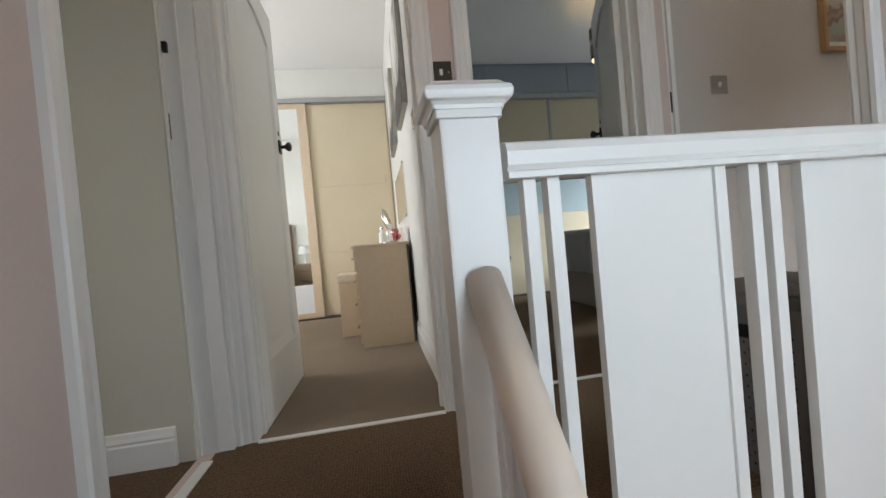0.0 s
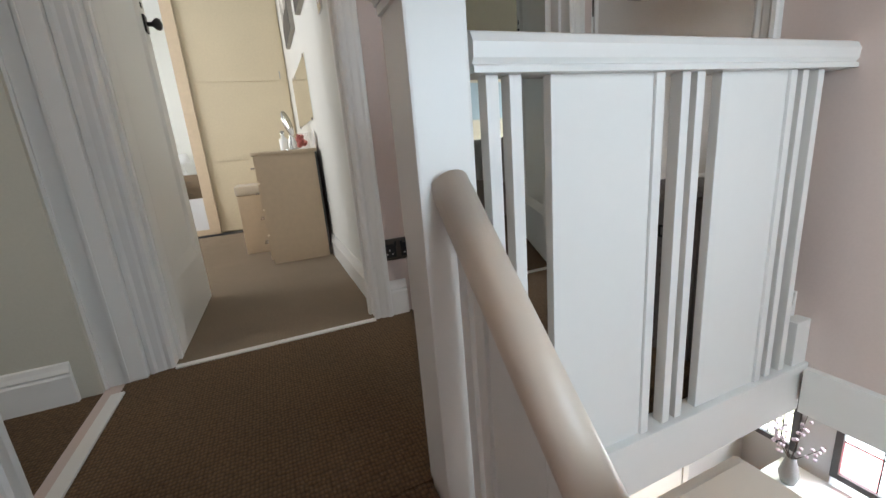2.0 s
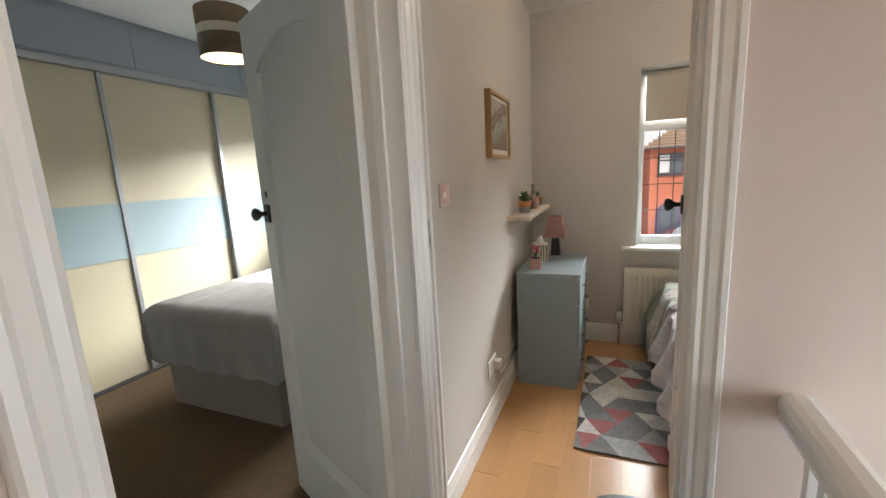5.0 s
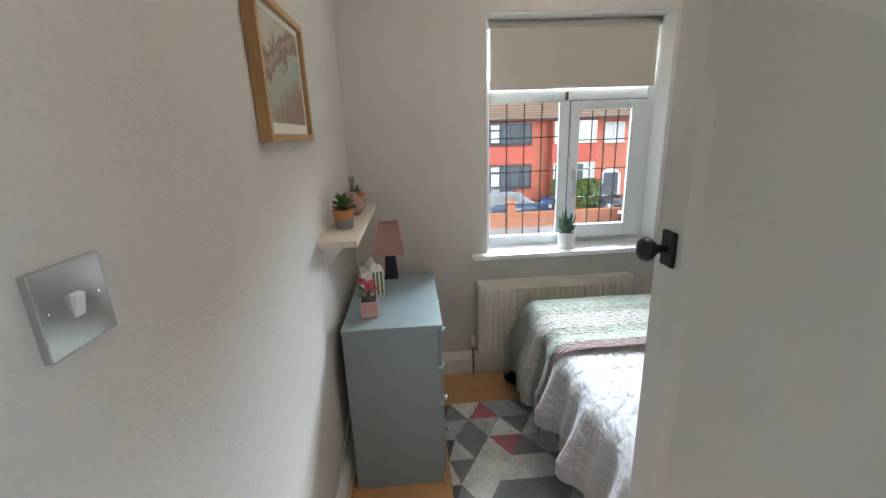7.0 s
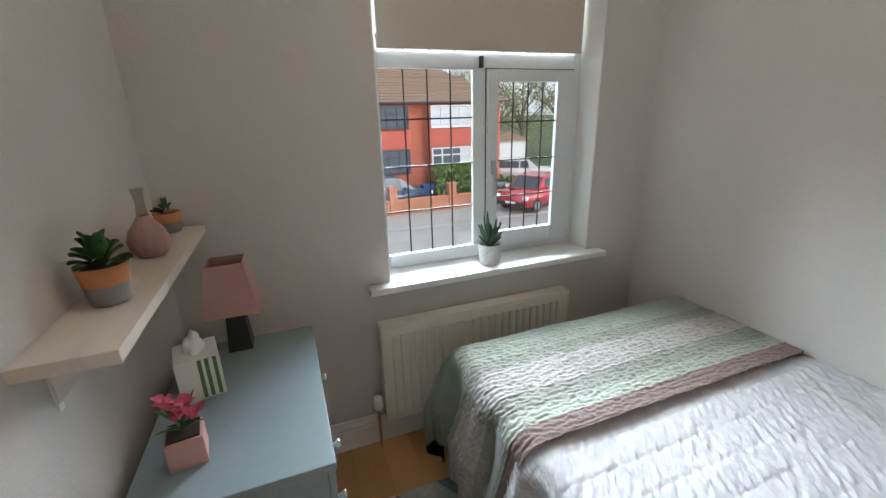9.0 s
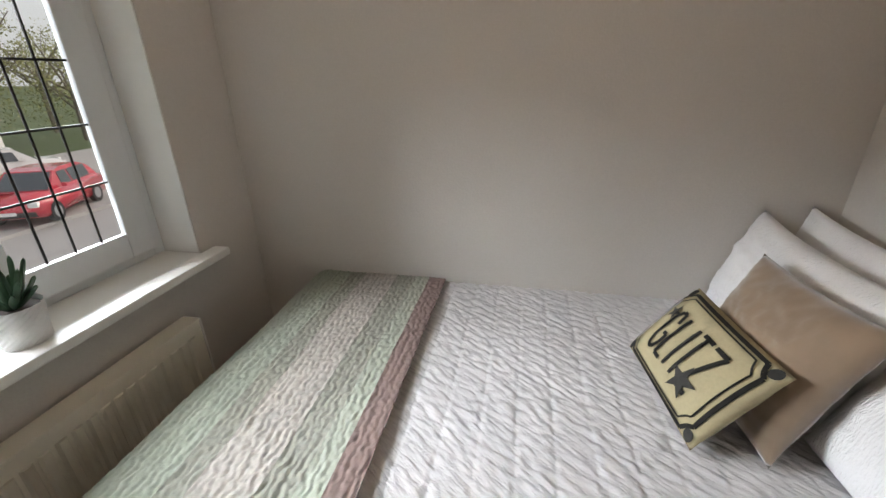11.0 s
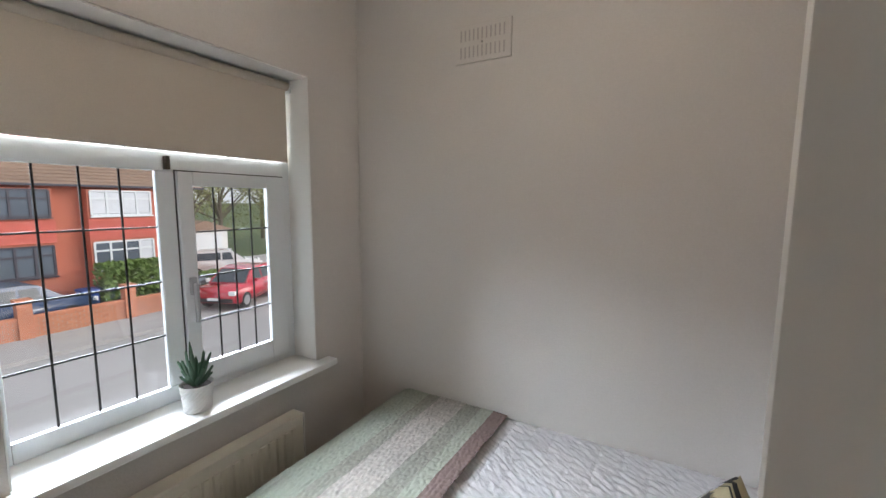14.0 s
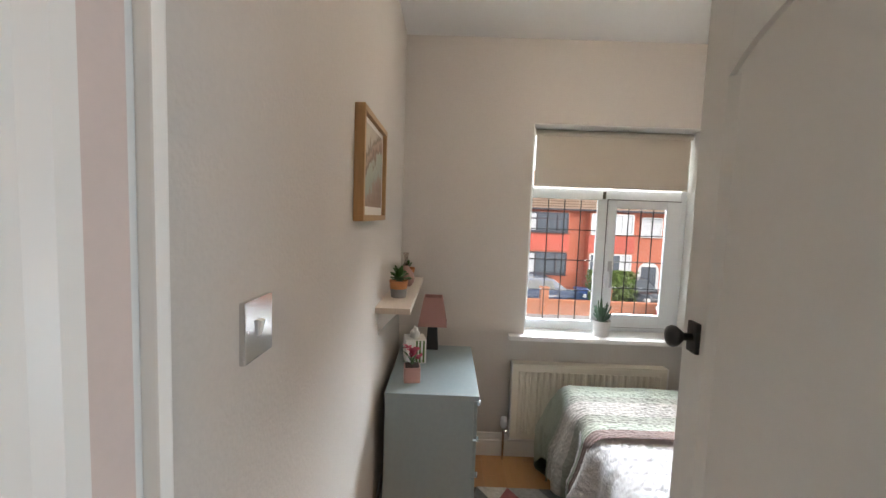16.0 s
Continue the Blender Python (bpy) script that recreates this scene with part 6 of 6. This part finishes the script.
def hall_flowers():
    rng = random.Random(9)
    tb = thing("hall_table", (3.2, -0.12, -2.619), "small white hall table under the window", "table")
    part("top", box(B(), -0.2, 0.2, -0.27, 0.27, 0.37, 0.40, 0.004), GLOSS_WHITE, tb)
    for sx in (-1, 1):
        for sy in (-1, 1):
            part("leg", box(B(), sx * 0.18 - 0.02, sx * 0.18 + 0.02, sy * 0.24 - 0.02, sy * 0.24 + 0.02, 0, 0.369), GLOSS_WHITE, tb)
    root = thing("blossom_vase", (3.15, -0.02, -2.218), "grey vase of mauve artificial blossom twigs on the hall table", "vase")
    part("vase", lathe(B(), [(0, 0), (0.05, 0), (0.07, 0.08), (0.04, 0.2), (0.03, 0.24)], 20), CONCRETE, root)
    twig = mat("dark_twig", (0.05, 0.035, 0.03), 0.9)
    bl = mat("mauve_blossom", (0.5, 0.42, 0.48), 0.8, vary=0.2)
    for k in range(7):
        a = rng.uniform(0, 6.28)
        tip = Vector((0.16 * math.cos(a), 0.2 * math.sin(a), 0.45 + rng.uniform(0, 0.2)))
        part("twig", cyl(B(), (0, 0, 0.2), tip, 0.004, 0.002, 6), twig, root)
        for q in range(7):
            c = tip * (0.55 + 0.075 * q) + Vector((rng.uniform(-0.03, 0.03), rng.uniform(-0.03, 0.03), rng.uniform(-0.02, 0.03) + 0.1 * (1 - (0.55 + 0.075 * q))))
            bm = B()
            bmesh.ops.create_icosphere(bm, subdivisions=1, radius=0.016, matrix=Matrix.Translation(c))
            part("blossom", bm, bl, root)


hall_flowers()


# ---- street outside ----
GZ = -2.72
RED_BRICK = mat("red_brick_facade", (0.5, 0.17, 0.11), 0.9, vary=0.18, grain=14, bump=0.3, stain=0.7)
RED_TILE = mat("red_hung_tile", (0.5, 0.11, 0.08), 0.7, vary=0.15, grain=10, bump=0.2, rnd=0.5)
ROOF_TILE = mat("brown_roof_tile", (0.24, 0.165, 0.12), 0.9, vary=0.2, grain=9, bump=0.3, stain=0.8, rnd=0.6)
WALL_BRICK = mat("orange_garden_brick", (0.46, 0.19, 0.11), 0.9, vary=0.25, grain=12, bump=0.3, rnd=0.5)
PANE_DARK = mat("reflecting_window_glass", (0.10, 0.12, 0.15), 0.06, vary=0.1, grain=2, bump=0)
NET = mat("white_net_curtain", (0.6, 0.62, 0.66), 0.9, vary=0.1)
DARK_FRAME = mat("dark_window_frame", (0.05, 0.045, 0.06), 0.5)


def street():
    asphalt = mat("worn_asphalt", (0.32, 0.315, 0.31), 0.9, vary=0.15, grain=20, bump=0.3, stain=0.3)
    paving = mat("concrete_paving", (0.34, 0.33, 0.32), 0.9, vary=0.12, grain=12, bump=0.3, stain=0.4)
    verge = mat("verge_grass", (0.07, 0.10, 0.035), 0.95, vary=0.35, grain=6, stain=0.1, bump=0.5)
    structure("ground", box(B(), 3.73, 600, -400, 400, GZ - 0.5, GZ - 0.16), verge, "grass and earth reaching the distance", "ground")
    structure("road", box(B(), 8.0, 16.6, -160, 160, GZ - 0.16, GZ - 0.11), asphalt, "grey asphalt residential road", "road")
    structure("pavement", box(B(), 16.75, 18.78, -160, 160, GZ - 0.16, GZ), paving, "grey concrete pavement", "pavement")
    structure("kerb", box(B(), 16.6, 16.748, -160, 160, GZ - 0.16, GZ + 0.005, 0.02), mat("kerb_stone", (0.33, 0.32, 0.31), 0.9, vary=0.1, grain=12), "pale concrete kerb", "kerb")
    structure("front_gardens", box(B(), 18.78, 30, -160, 160, GZ - 0.16, GZ + 0.01), paving, "paved front drives behind the garden walls", "ground")


street()


def garden_wall(y0, y1, piers):
    root = thing("garden_wall", (18.9, y0, GZ), "low orange brick garden wall with piers", "garden wall", "garden walls")
    ln = y1 - y0
    part("mortar_core", box(B(), -0.09, 0.09, 0.01, ln - 0.01, 0, 0.60), mat("grey_mortar", (0.33, 0.29, 0.25), 0.95), root)
    part("coping", box(B(), -0.13, 0.13, 0, ln, 0.602, 0.67, 0.01), WALL_BRICK, root)
    for p in piers:
        pier = part("pier", box(B(), -0.17, 0.17, p - 0.17, p + 0.17, 0, 1.12, 0.01), WALL_BRICK, root)
        part("pier_cap", box(B(), -0.2, 0.2, p - 0.2, p + 0.2, 1.121, 1.22, 0.02), WALL_BRICK, pier)
    bm = box(B(), -0.10, 0.10, 0.004, 0.211, 0, 0.066)
    me = bpy.data.meshes.new("brick")
    bm.to_mesh(me)
    bm.free()
    me.materials.append(WALL_BRICK)
    for j in range(8):
        for i in range(int(ln / 0.225)):
            o = new("brick", me)
            o.parent, o.location = root, (0, i * 0.225 + (0.11 if j % 2 else 0), 0.002 + j * 0.075)


garden_wall(-9.9, -1.9, (2.6, 5.35))


def house(yc, s, dark, label):
    """One half of a pair: yc is the party line, s the side on which it stands; its bay is next to the party line."""
    root = thing("house", (22.0, yc, GZ), label, "house", "houses across the street")
    E, R = 4.85, 7.0
    part("wall", box(B(), 0, 7.5, min(0, s * 4.7), max(0, s * 4.7), 0, E), RED_BRICK, root)
    fr = DARK_FRAME if dark else UPVC

    def window(y0, y1, z0, z1, x, n, nm="window"):
        wd = part(nm, box(B(), x - 0.02, x, y0, y1, z0, z1), PANE_DARK, root)
        for i in range(n + 1):
            u = y0 + (y1 - y0) * i / n
            part("frame", box(B(), x - 0.06, x - 0.021, u - 0.035, u + 0.035, z0, z1), fr, wd)
        for v in (z0, z1, z0 + (z1 - z0) * 0.68):
            part("frame", box(B(), x - 0.062, x - 0.021, y0, y1, v - 0.035, v + 0.035), fr, wd)
        part("sill", box(B(), x - 0.12, x - 0.063, y0 - 0.06, y1 + 0.06, z0 - 0.09, z0 - 0.036), fr, wd)
        for i in ((n - 1,) if dark else range(n) if z0 > 3 else (0,)):
            a, b = y0 + (y1 - y0) * i / n, y0 + (y1 - y0) * (i + 1) / n
            part("curtain", box(B(), x - 0.03, x - 0.0205, a + 0.05, b - 0.05, z0 + 0.05, z1 - 0.05), NET, wd)
    b0, b1 = sorted((s * 0.5, s * 2.75))
    part("bay", box(B(), -0.55, -0.001, b0, b1, 0, E - 0.25), RED_BRICK, root)
    window(b0 + 0.1, b1 - 0.1, 3.62, 4.55, -0.551, 4)
    window(b0 + 0.1, b1 - 0.1, 1.5, 2.55, -0.551, 4)
    for k in range(8):
        part("tile_course", prism(B(), [(-0.56, b0 - 0.02, 2.68 + k * 0.10), (-0.61, b0 - 0.02, 2.665 + k * 0.10), (-0.575, b0 - 0.02, 2.785 + k * 0.10), (-0.56, b0 - 0.02, 2.785 + k * 0.10)], (0, b1 - b0 + 0.04, 0)), RED_TILE, root)
    d0, d1 = sorted((s * 3.35, s * 4.35))
    window(d0, d1, 3.55, 4.45, -0.001, 2)
    arch = [(-0.03, (d0 + d1) / 2 + 0.55 * math.cos(a), 1.65 + 0.55 * math.sin(a)) for a in [math.pi * i / 14 for i in range(15)]]
    door = part("door", prism(B(), [(-0.03, (d0 + d1) / 2 + 0.55, 0.15)] + arch + [(-0.03, (d0 + d1) / 2 - 0.55, 0.15)], (0.028, 0, 0)), UPVC if not dark else mat("purple_door_paint", (0.10, 0.07, 0.16), 0.4), root, "arched front door surround")
    part("door_leaf", box(B(), -0.06, -0.031, (d0 + d1) / 2 - 0.38, (d0 + d1) / 2 + 0.38, 0.15, 1.95), PANE_DARK, door)
    # roof: courses of tiles up to the ridge, hipped at the outer end
    ya, yb = 0.0, s * 5.0
    bm = B()
    n = 16
    for side in (0,):
        for k in range(n):
            f0, f1 = k / n, (k + 1) / n
            x0, x1 = -0.45 + 4.2 * f0, -0.45 + 4.2 * f1 + 0.05
            z0, z1 = E - 0.12 + (R - E + 0.12) * f0, E - 0.12 + (R - E + 0.12) * f1
            ye = yb - s * 3.3 * f0
            part("tile_course", prism(B(), [(x0, ya, z0), (x0, ya, z0 + 0.05), (x1, ya, z1 + 0.02), (x1, ya, z1 - 0.03)], (0, ye - ya, 0)), ROOF_TILE, root)
    hip = B()
    v = [hip.verts.new(p) for p in ((-0.45, yb, E - 0.1), (8.0, yb, E - 0.1), (3.75, yb - s * 3.3, R))]
    hip.faces.new(v)
    part("hip", hip, ROOF_TILE, root)
    part("ridge", cyl(B(), (3.75, 0, R), (3.75, yb - s * 3.3, R), 0.12, seg=10), ROOF_TILE, root)
    part("gutter", box(B(), -0.56, -0.46, min(ya, yb), max(ya, yb), E - 0.16, E - 0.07, 0.01), DARK_FRAME, root)
    return root


house(-6.75, 1, True, "red brick semi-detached house with dark window frames")
house(-6.75, -1, False, "red brick semi-detached house with white window frames")
house(6.2, -1, False, "red brick semi-detached house with white window frames")
house(6.2, 1, True, "red brick semi-detached house with dark window frames")
ch = thing("chimney", (25.2, -6.35, GZ), "red brick chimney stack with pots on the party wall", "chimney")
part("stack", box(B(), -0.35, 0.35, -0.55, 0.55, 6.0, 8.1, 0.02), RED_BRICK, ch)
part("crown", box(B(), -0.42, 0.42, -0.62, 0.62, 8.101, 8.25, 0.02), RED_BRICK, ch)
for y in (-0.3, 0.0, 0.3):
    part("chimney_pot", cyl(B(), (0, y, 8.251), (0, y, 8.65), 0.1, 0.08, 12), TERRACOTTA, ch)


def car(name, at, rz, paint, label, L=4.0, H=1.48, W=1.7):
    root = thing(name, at, label, "car", "parked cars", rz=rz)
    glz = mat("dark_car_glass", (0.05, 0.06, 0.07), 0.05, vary=0, bump=0)
    a = L / 2
    low = [(-a, 0.32), (-a, 0.66), (-a + 0.12, 0.84), (-a + 1.0, 0.93), (a - 0.35, 0.95), (a - 0.04, 0.85), (a, 0.55), (a - 0.05, 0.28), (a - 0.42, 0.26), (-a + 0.4, 0.24)]
    bm = B()
    prism(bm, [(x, -W / 2, z) for x, z in low], (0, W, 0))
    bmesh.ops.bevel(bm, geom=[e for e in bm.edges], offset=0.05, segments=2, affect="EDGES")
    part("body", bm, paint, root, smooth=True)
    up = [(-a + 0.85, 0.92), (-a + 1.5, H - 0.06), (-a + 1.9, H), (a - 1.0, H - 0.02), (a - 0.55, H - 0.2), (a - 0.3, 0.94)]
    bm = B()
    g = [[bm.verts.new((x, sy * (W / 2 - 0.05 - 0.16 * max(0, (z - 0.92) / (H - 0.92))), z)) for x, z in up] for sy in (-1, 1)]
    n = len(up)
    for i in range(n - 1):
        bm.faces.new((g[0][i], g[0][i + 1], g[1][i + 1], g[1][i]))
    for k in (0, 1):
        bm.faces.new(g[k])
    bmesh.ops.recalc_face_normals(bm, faces=bm.faces[:])
    part("cabin", bm, paint, root)
    for sy in (-1, 1):
        for x0, x1 in ((-a + 1.25, -a + 2.0), (-a + 2.08, a - 0.75)):
            pts = []
            for x, f in ((x0 + (0.22 if x0 < -a + 1.5 else 0), 0.0), (x1, 0.0), (x1, 1.0), (x0 + 0.32 if x0 < -a + 1.5 else x0, 1.0)):
                z = 0.98 + (H - 0.12 - 0.98) * f
                pts.append((x, sy * (W / 2 - 0.045 - 0.16 * (z - 0.92) / (H - 0.92)), z))
            part("side_window", prism(B(), pts, (0, sy * 0.012, 0)), glz, root)
    part("windscreen", prism(B(), [(-a + 0.90, -W / 2 + 0.14, 0.95), (-a + 0.90, W / 2 - 0.14, 0.95), (-a + 1.47, W / 2 - 0.24, H - 0.1), (-a + 1.47, -W / 2 + 0.24, H - 0.1)], (-0.02, 0, 0.012)), glz, root)
    for sx in (-a + 0.75, a - 0.75):
        for sy in (-1, 1):
            wh = part("wheel", cyl(B(), (sx, sy * (W / 2 - 0.16), 0.31), (sx, sy * (W / 2 + 0.012), 0.31), 0.31, seg=28), BLACK_PLASTIC, root, "black tyre")
            part("rim", cyl(B(), (sx, sy * (W / 2 + 0.0125), 0.31), (sx, sy * (W / 2 + 0.022), 0.31), 0.19, seg=20), ALU, wh, "grey alloy rim")
    for sy in (-1, 1):
        part("headlight", box(B(), -a - 0.005, -a + 0.2, sy * 0.72 - 0.13, sy * 0.72 + 0.13, 0.62, 0.78, 0.03), WHITE_PLASTIC, root, "clear headlight")
        part("door_mirror", box(B(), -a + 1.3, -a + 1.42, min(sy * 0.86, sy * 1.0), max(sy * 0.86, sy * 1.0), 0.95, 1.07, 0.03), paint, root)
    part("bumper", box(B(), -a - 0.02, -a + 0.06, -W / 2 + 0.1, W / 2 - 0.1, 0.34, 0.5, 0.02), BLACK_PLASTIC, root)
    part("number_plate", box(B(), -a - 0.028, -a - 0.021, -0.26, 0.26, 0.42, 0.52), WHITE_PLASTIC, root)


def paint(name, c):
    return mat(name, c, 0.25, vary=0.04, bump=0, coat=0.8)


car("blue_car", (20.4, -4.5, GZ + 0.01), 94, paint("dark_blue_car_paint", (0.03, 0.055, 0.12)), "dark blue estate car parked on the drive", 4.3)
car("red_car", (17.75, -11.0, GZ), -66, paint("red_car_paint", (0.42, 0.02, 0.04)), "red compact car parked at the kerb", 3.8, 1.5)
car("white_car", (24.0, -14.0, GZ + 0.01), 60, paint("white_car_paint", (0.6, 0.6, 0.6)), "white car parked by the garage", 4.0)
car("dark_car", (21.3, -9.3, GZ + 0.01), 20, paint("black_car_paint", (0.03, 0.035, 0.045)), "dark car on the neighbouring drive", 4.0)


def hedge(x0, x1, y0, y1, h, seed, label, n=2600, col=None):
    rng = random.Random(seed)
    bm = B()
    for k in range(n):
        p = Vector((rng.uniform(x0, x1), rng.uniform(y0, y1), GZ + h * math.sqrt(rng.random())))
        p.z += 0.12 * noise.noise(p * 1.3)
        r = rng.uniform(0.05, 0.11)
        q = Vector((rng.gauss(0, 1), rng.gauss(0, 1), rng.gauss(0, 1))).normalized()
        s = q.orthogonal().normalized()
        t = q.cross(s)
        bm.faces.new([bm.verts.new(p + s * r), bm.verts.new(p + t * r * 0.6), bm.verts.new(p - s * r), bm.verts.new(p - t * r * 0.6)])
    tagged(part("hedge", bm, col), label, "hedge", kind="stuff")


HEDGE = mat("bright_hedge_leaf", (0.12, 0.19, 0.04), 0.7, vary=0.4, grain=3, bump=0)
hedge(19.6, 20.6, -9.0, -6.9, 1.9, 1, "clipped green hedge in the front garden", col=HEDGE)
hedge(20.0, 21.5, -12.5, -11.0, 0.9, 4, "low green shrubs beside the drive", 1500, HEDGE)


def tree(at, h, seed, label):
    rng = random.Random(seed)
    root = thing("tree", at, label, "tree", "trees behind the houses")
    bark = mat("grey_bark", (0.13, 0.11, 0.085), 0.95, vary=0.2, grain=8, bump=0.5)
    lf = mat("olive_spring_leaf", (0.27, 0.28, 0.12), 0.8, vary=0.4, grain=2, bump=0)
    tb = B()
    cyl(tb, (0, 0, 0), (0, 0, h * 0.45), 0.22, 0.13, 10)
    tips = []
    for k in range(13):
        a, e = rng.uniform(0, 6.28), rng.uniform(0.35, 1.2)
        b = Vector((0, 0, h * rng.uniform(0.25, 0.45)))
        t = b + Vector((math.cos(a) * math.cos(e), math.sin(a) * math.cos(e), math.sin(e))) * h * rng.uniform(0.35, 0.55)
        cyl(tb, b, t, 0.09, 0.03, 7)
        tips.append((b, t))
        for q in range(6):
            m = b.lerp(t, rng.uniform(0.4, 1))
            u = m + Vector((rng.gauss(0, 1), rng.gauss(0, 1), rng.gauss(0.6, 0.8))) * h * 0.07
            cyl(tb, m, u, 0.025, 0.008, 5)
            tips.append((m, u))
    part("trunk", tb, bark, root)
    bm = B()
    for b, t in tips:
        for q in range(26):
            p = b.lerp(t, rng.uniform(0.5, 1.1)) + Vector((rng.gauss(0, 1), rng.gauss(0, 1), rng.gauss(0, 1))) * h * 0.035
            r = rng.uniform(0.05, 0.12)
            s = Vector((rng.gauss(0, 1), rng.gauss(0, 1), rng.gauss(0, 1))).normalized()
            w = s.orthogonal().normalized()
            bm.faces.new([bm.verts.new(p + s * r), bm.verts.new(p + w * r * 0.55), bm.verts.new(p - s * r), bm.verts.new(p - w * r * 0.55)])
    part("crown", bm, lf, root, "thin olive spring foliage")


for k, (x, y, h) in enumerate(((33, -17, 8.5), (36, -21.5, 9.5), (34, -26, 8), (40, -15, 10), (42, -30, 11), (38, -36, 9))):
    tree((x, y, GZ), h, 20 + k, "tall tree with thin olive spring foliage")
hedge(36, 42, -48, -12, 4.2, 7, "overgrown olive green scrub on the far bank", 9000, mat("olive_scrub_leaf", (0.22, 0.23, 0.08), 0.85, vary=0.4, grain=1.5, bump=0))


def garage():
    root = thing("garage", (29.5, -16.3, GZ), "white rendered garage with a tiled roof", "garage")
    part("wall", box(B(), 0, 5, -1.6, 1.6, 0, 2.2), mat("white_render", (0.66, 0.66, 0.64), 0.9, vary=0.05), root)
    part("roof", prism(B(), [(-0.2, -1.85, 2.201), (-0.2, 1.85, 2.201), (-0.2, 0, 2.85)], (5.4, 0, 0)), ROOF_TILE, root)
    part("garage_door", box(B(), -0.03, -0.001, -1.15, 1.15, 0, 1.95), UPVC, root)


garage()


def bins():
    for x, y, c, n in ((20.1, -6.55, (0.02, 0.06, 0.22), "blue"), (20.2, -7.2, (0.03, 0.09, 0.05), "green")):
        root = thing("wheelie_bin", (x, y, GZ + 0.01), n + " wheelie bin behind the garden wall", "bin", "wheelie bins")
        m = mat(n + "_bin_plastic", c, 0.5)
        part("body", prism(B(), [(-0.22, -0.24, 0.02), (0.22, -0.24, 0.02), (0.28, -0.24, 0.95), (-0.28, -0.24, 0.95)], (0, 0.48, 0)), m, root)
        part("lid", box(B(), -0.31, 0.31, -0.27, 0.27, 0.951, 1.03, 0.02), m, root)


bins()

# ---- laminate planks ----
bm = B()
box(bm, 0, 0.60, 0, 0.128, 0, 0.008, 0.0008)
plank_floor = bpy.data.objects["floor_box_bedroom"]
first = part("plank", bm, LAMINATE, plank_floor)
first.location = (1.157, -1.954, -0.008)
for j in range(16):
    for i in range(-2, 4):
        x = 1.157 + 0.602 * i + (j * 0.23) % 0.6
        if x + 0.6 < 1.175 or x > 3.27 or (i, j) == (0, 0):
            continue
        p = new("plank", first.data)
        p.parent, p.location = plank_floor, (max(x, 1.157), -1.954 + 0.1283 * j, -0.008)
        if x + 0.6 > 3.303:
            p.scale = ((3.303 - x) / 0.6, 1, 1)
        if x < 1.157:
            p.scale = ((x + 0.6 - 1.157) / 0.6, 1, 1)
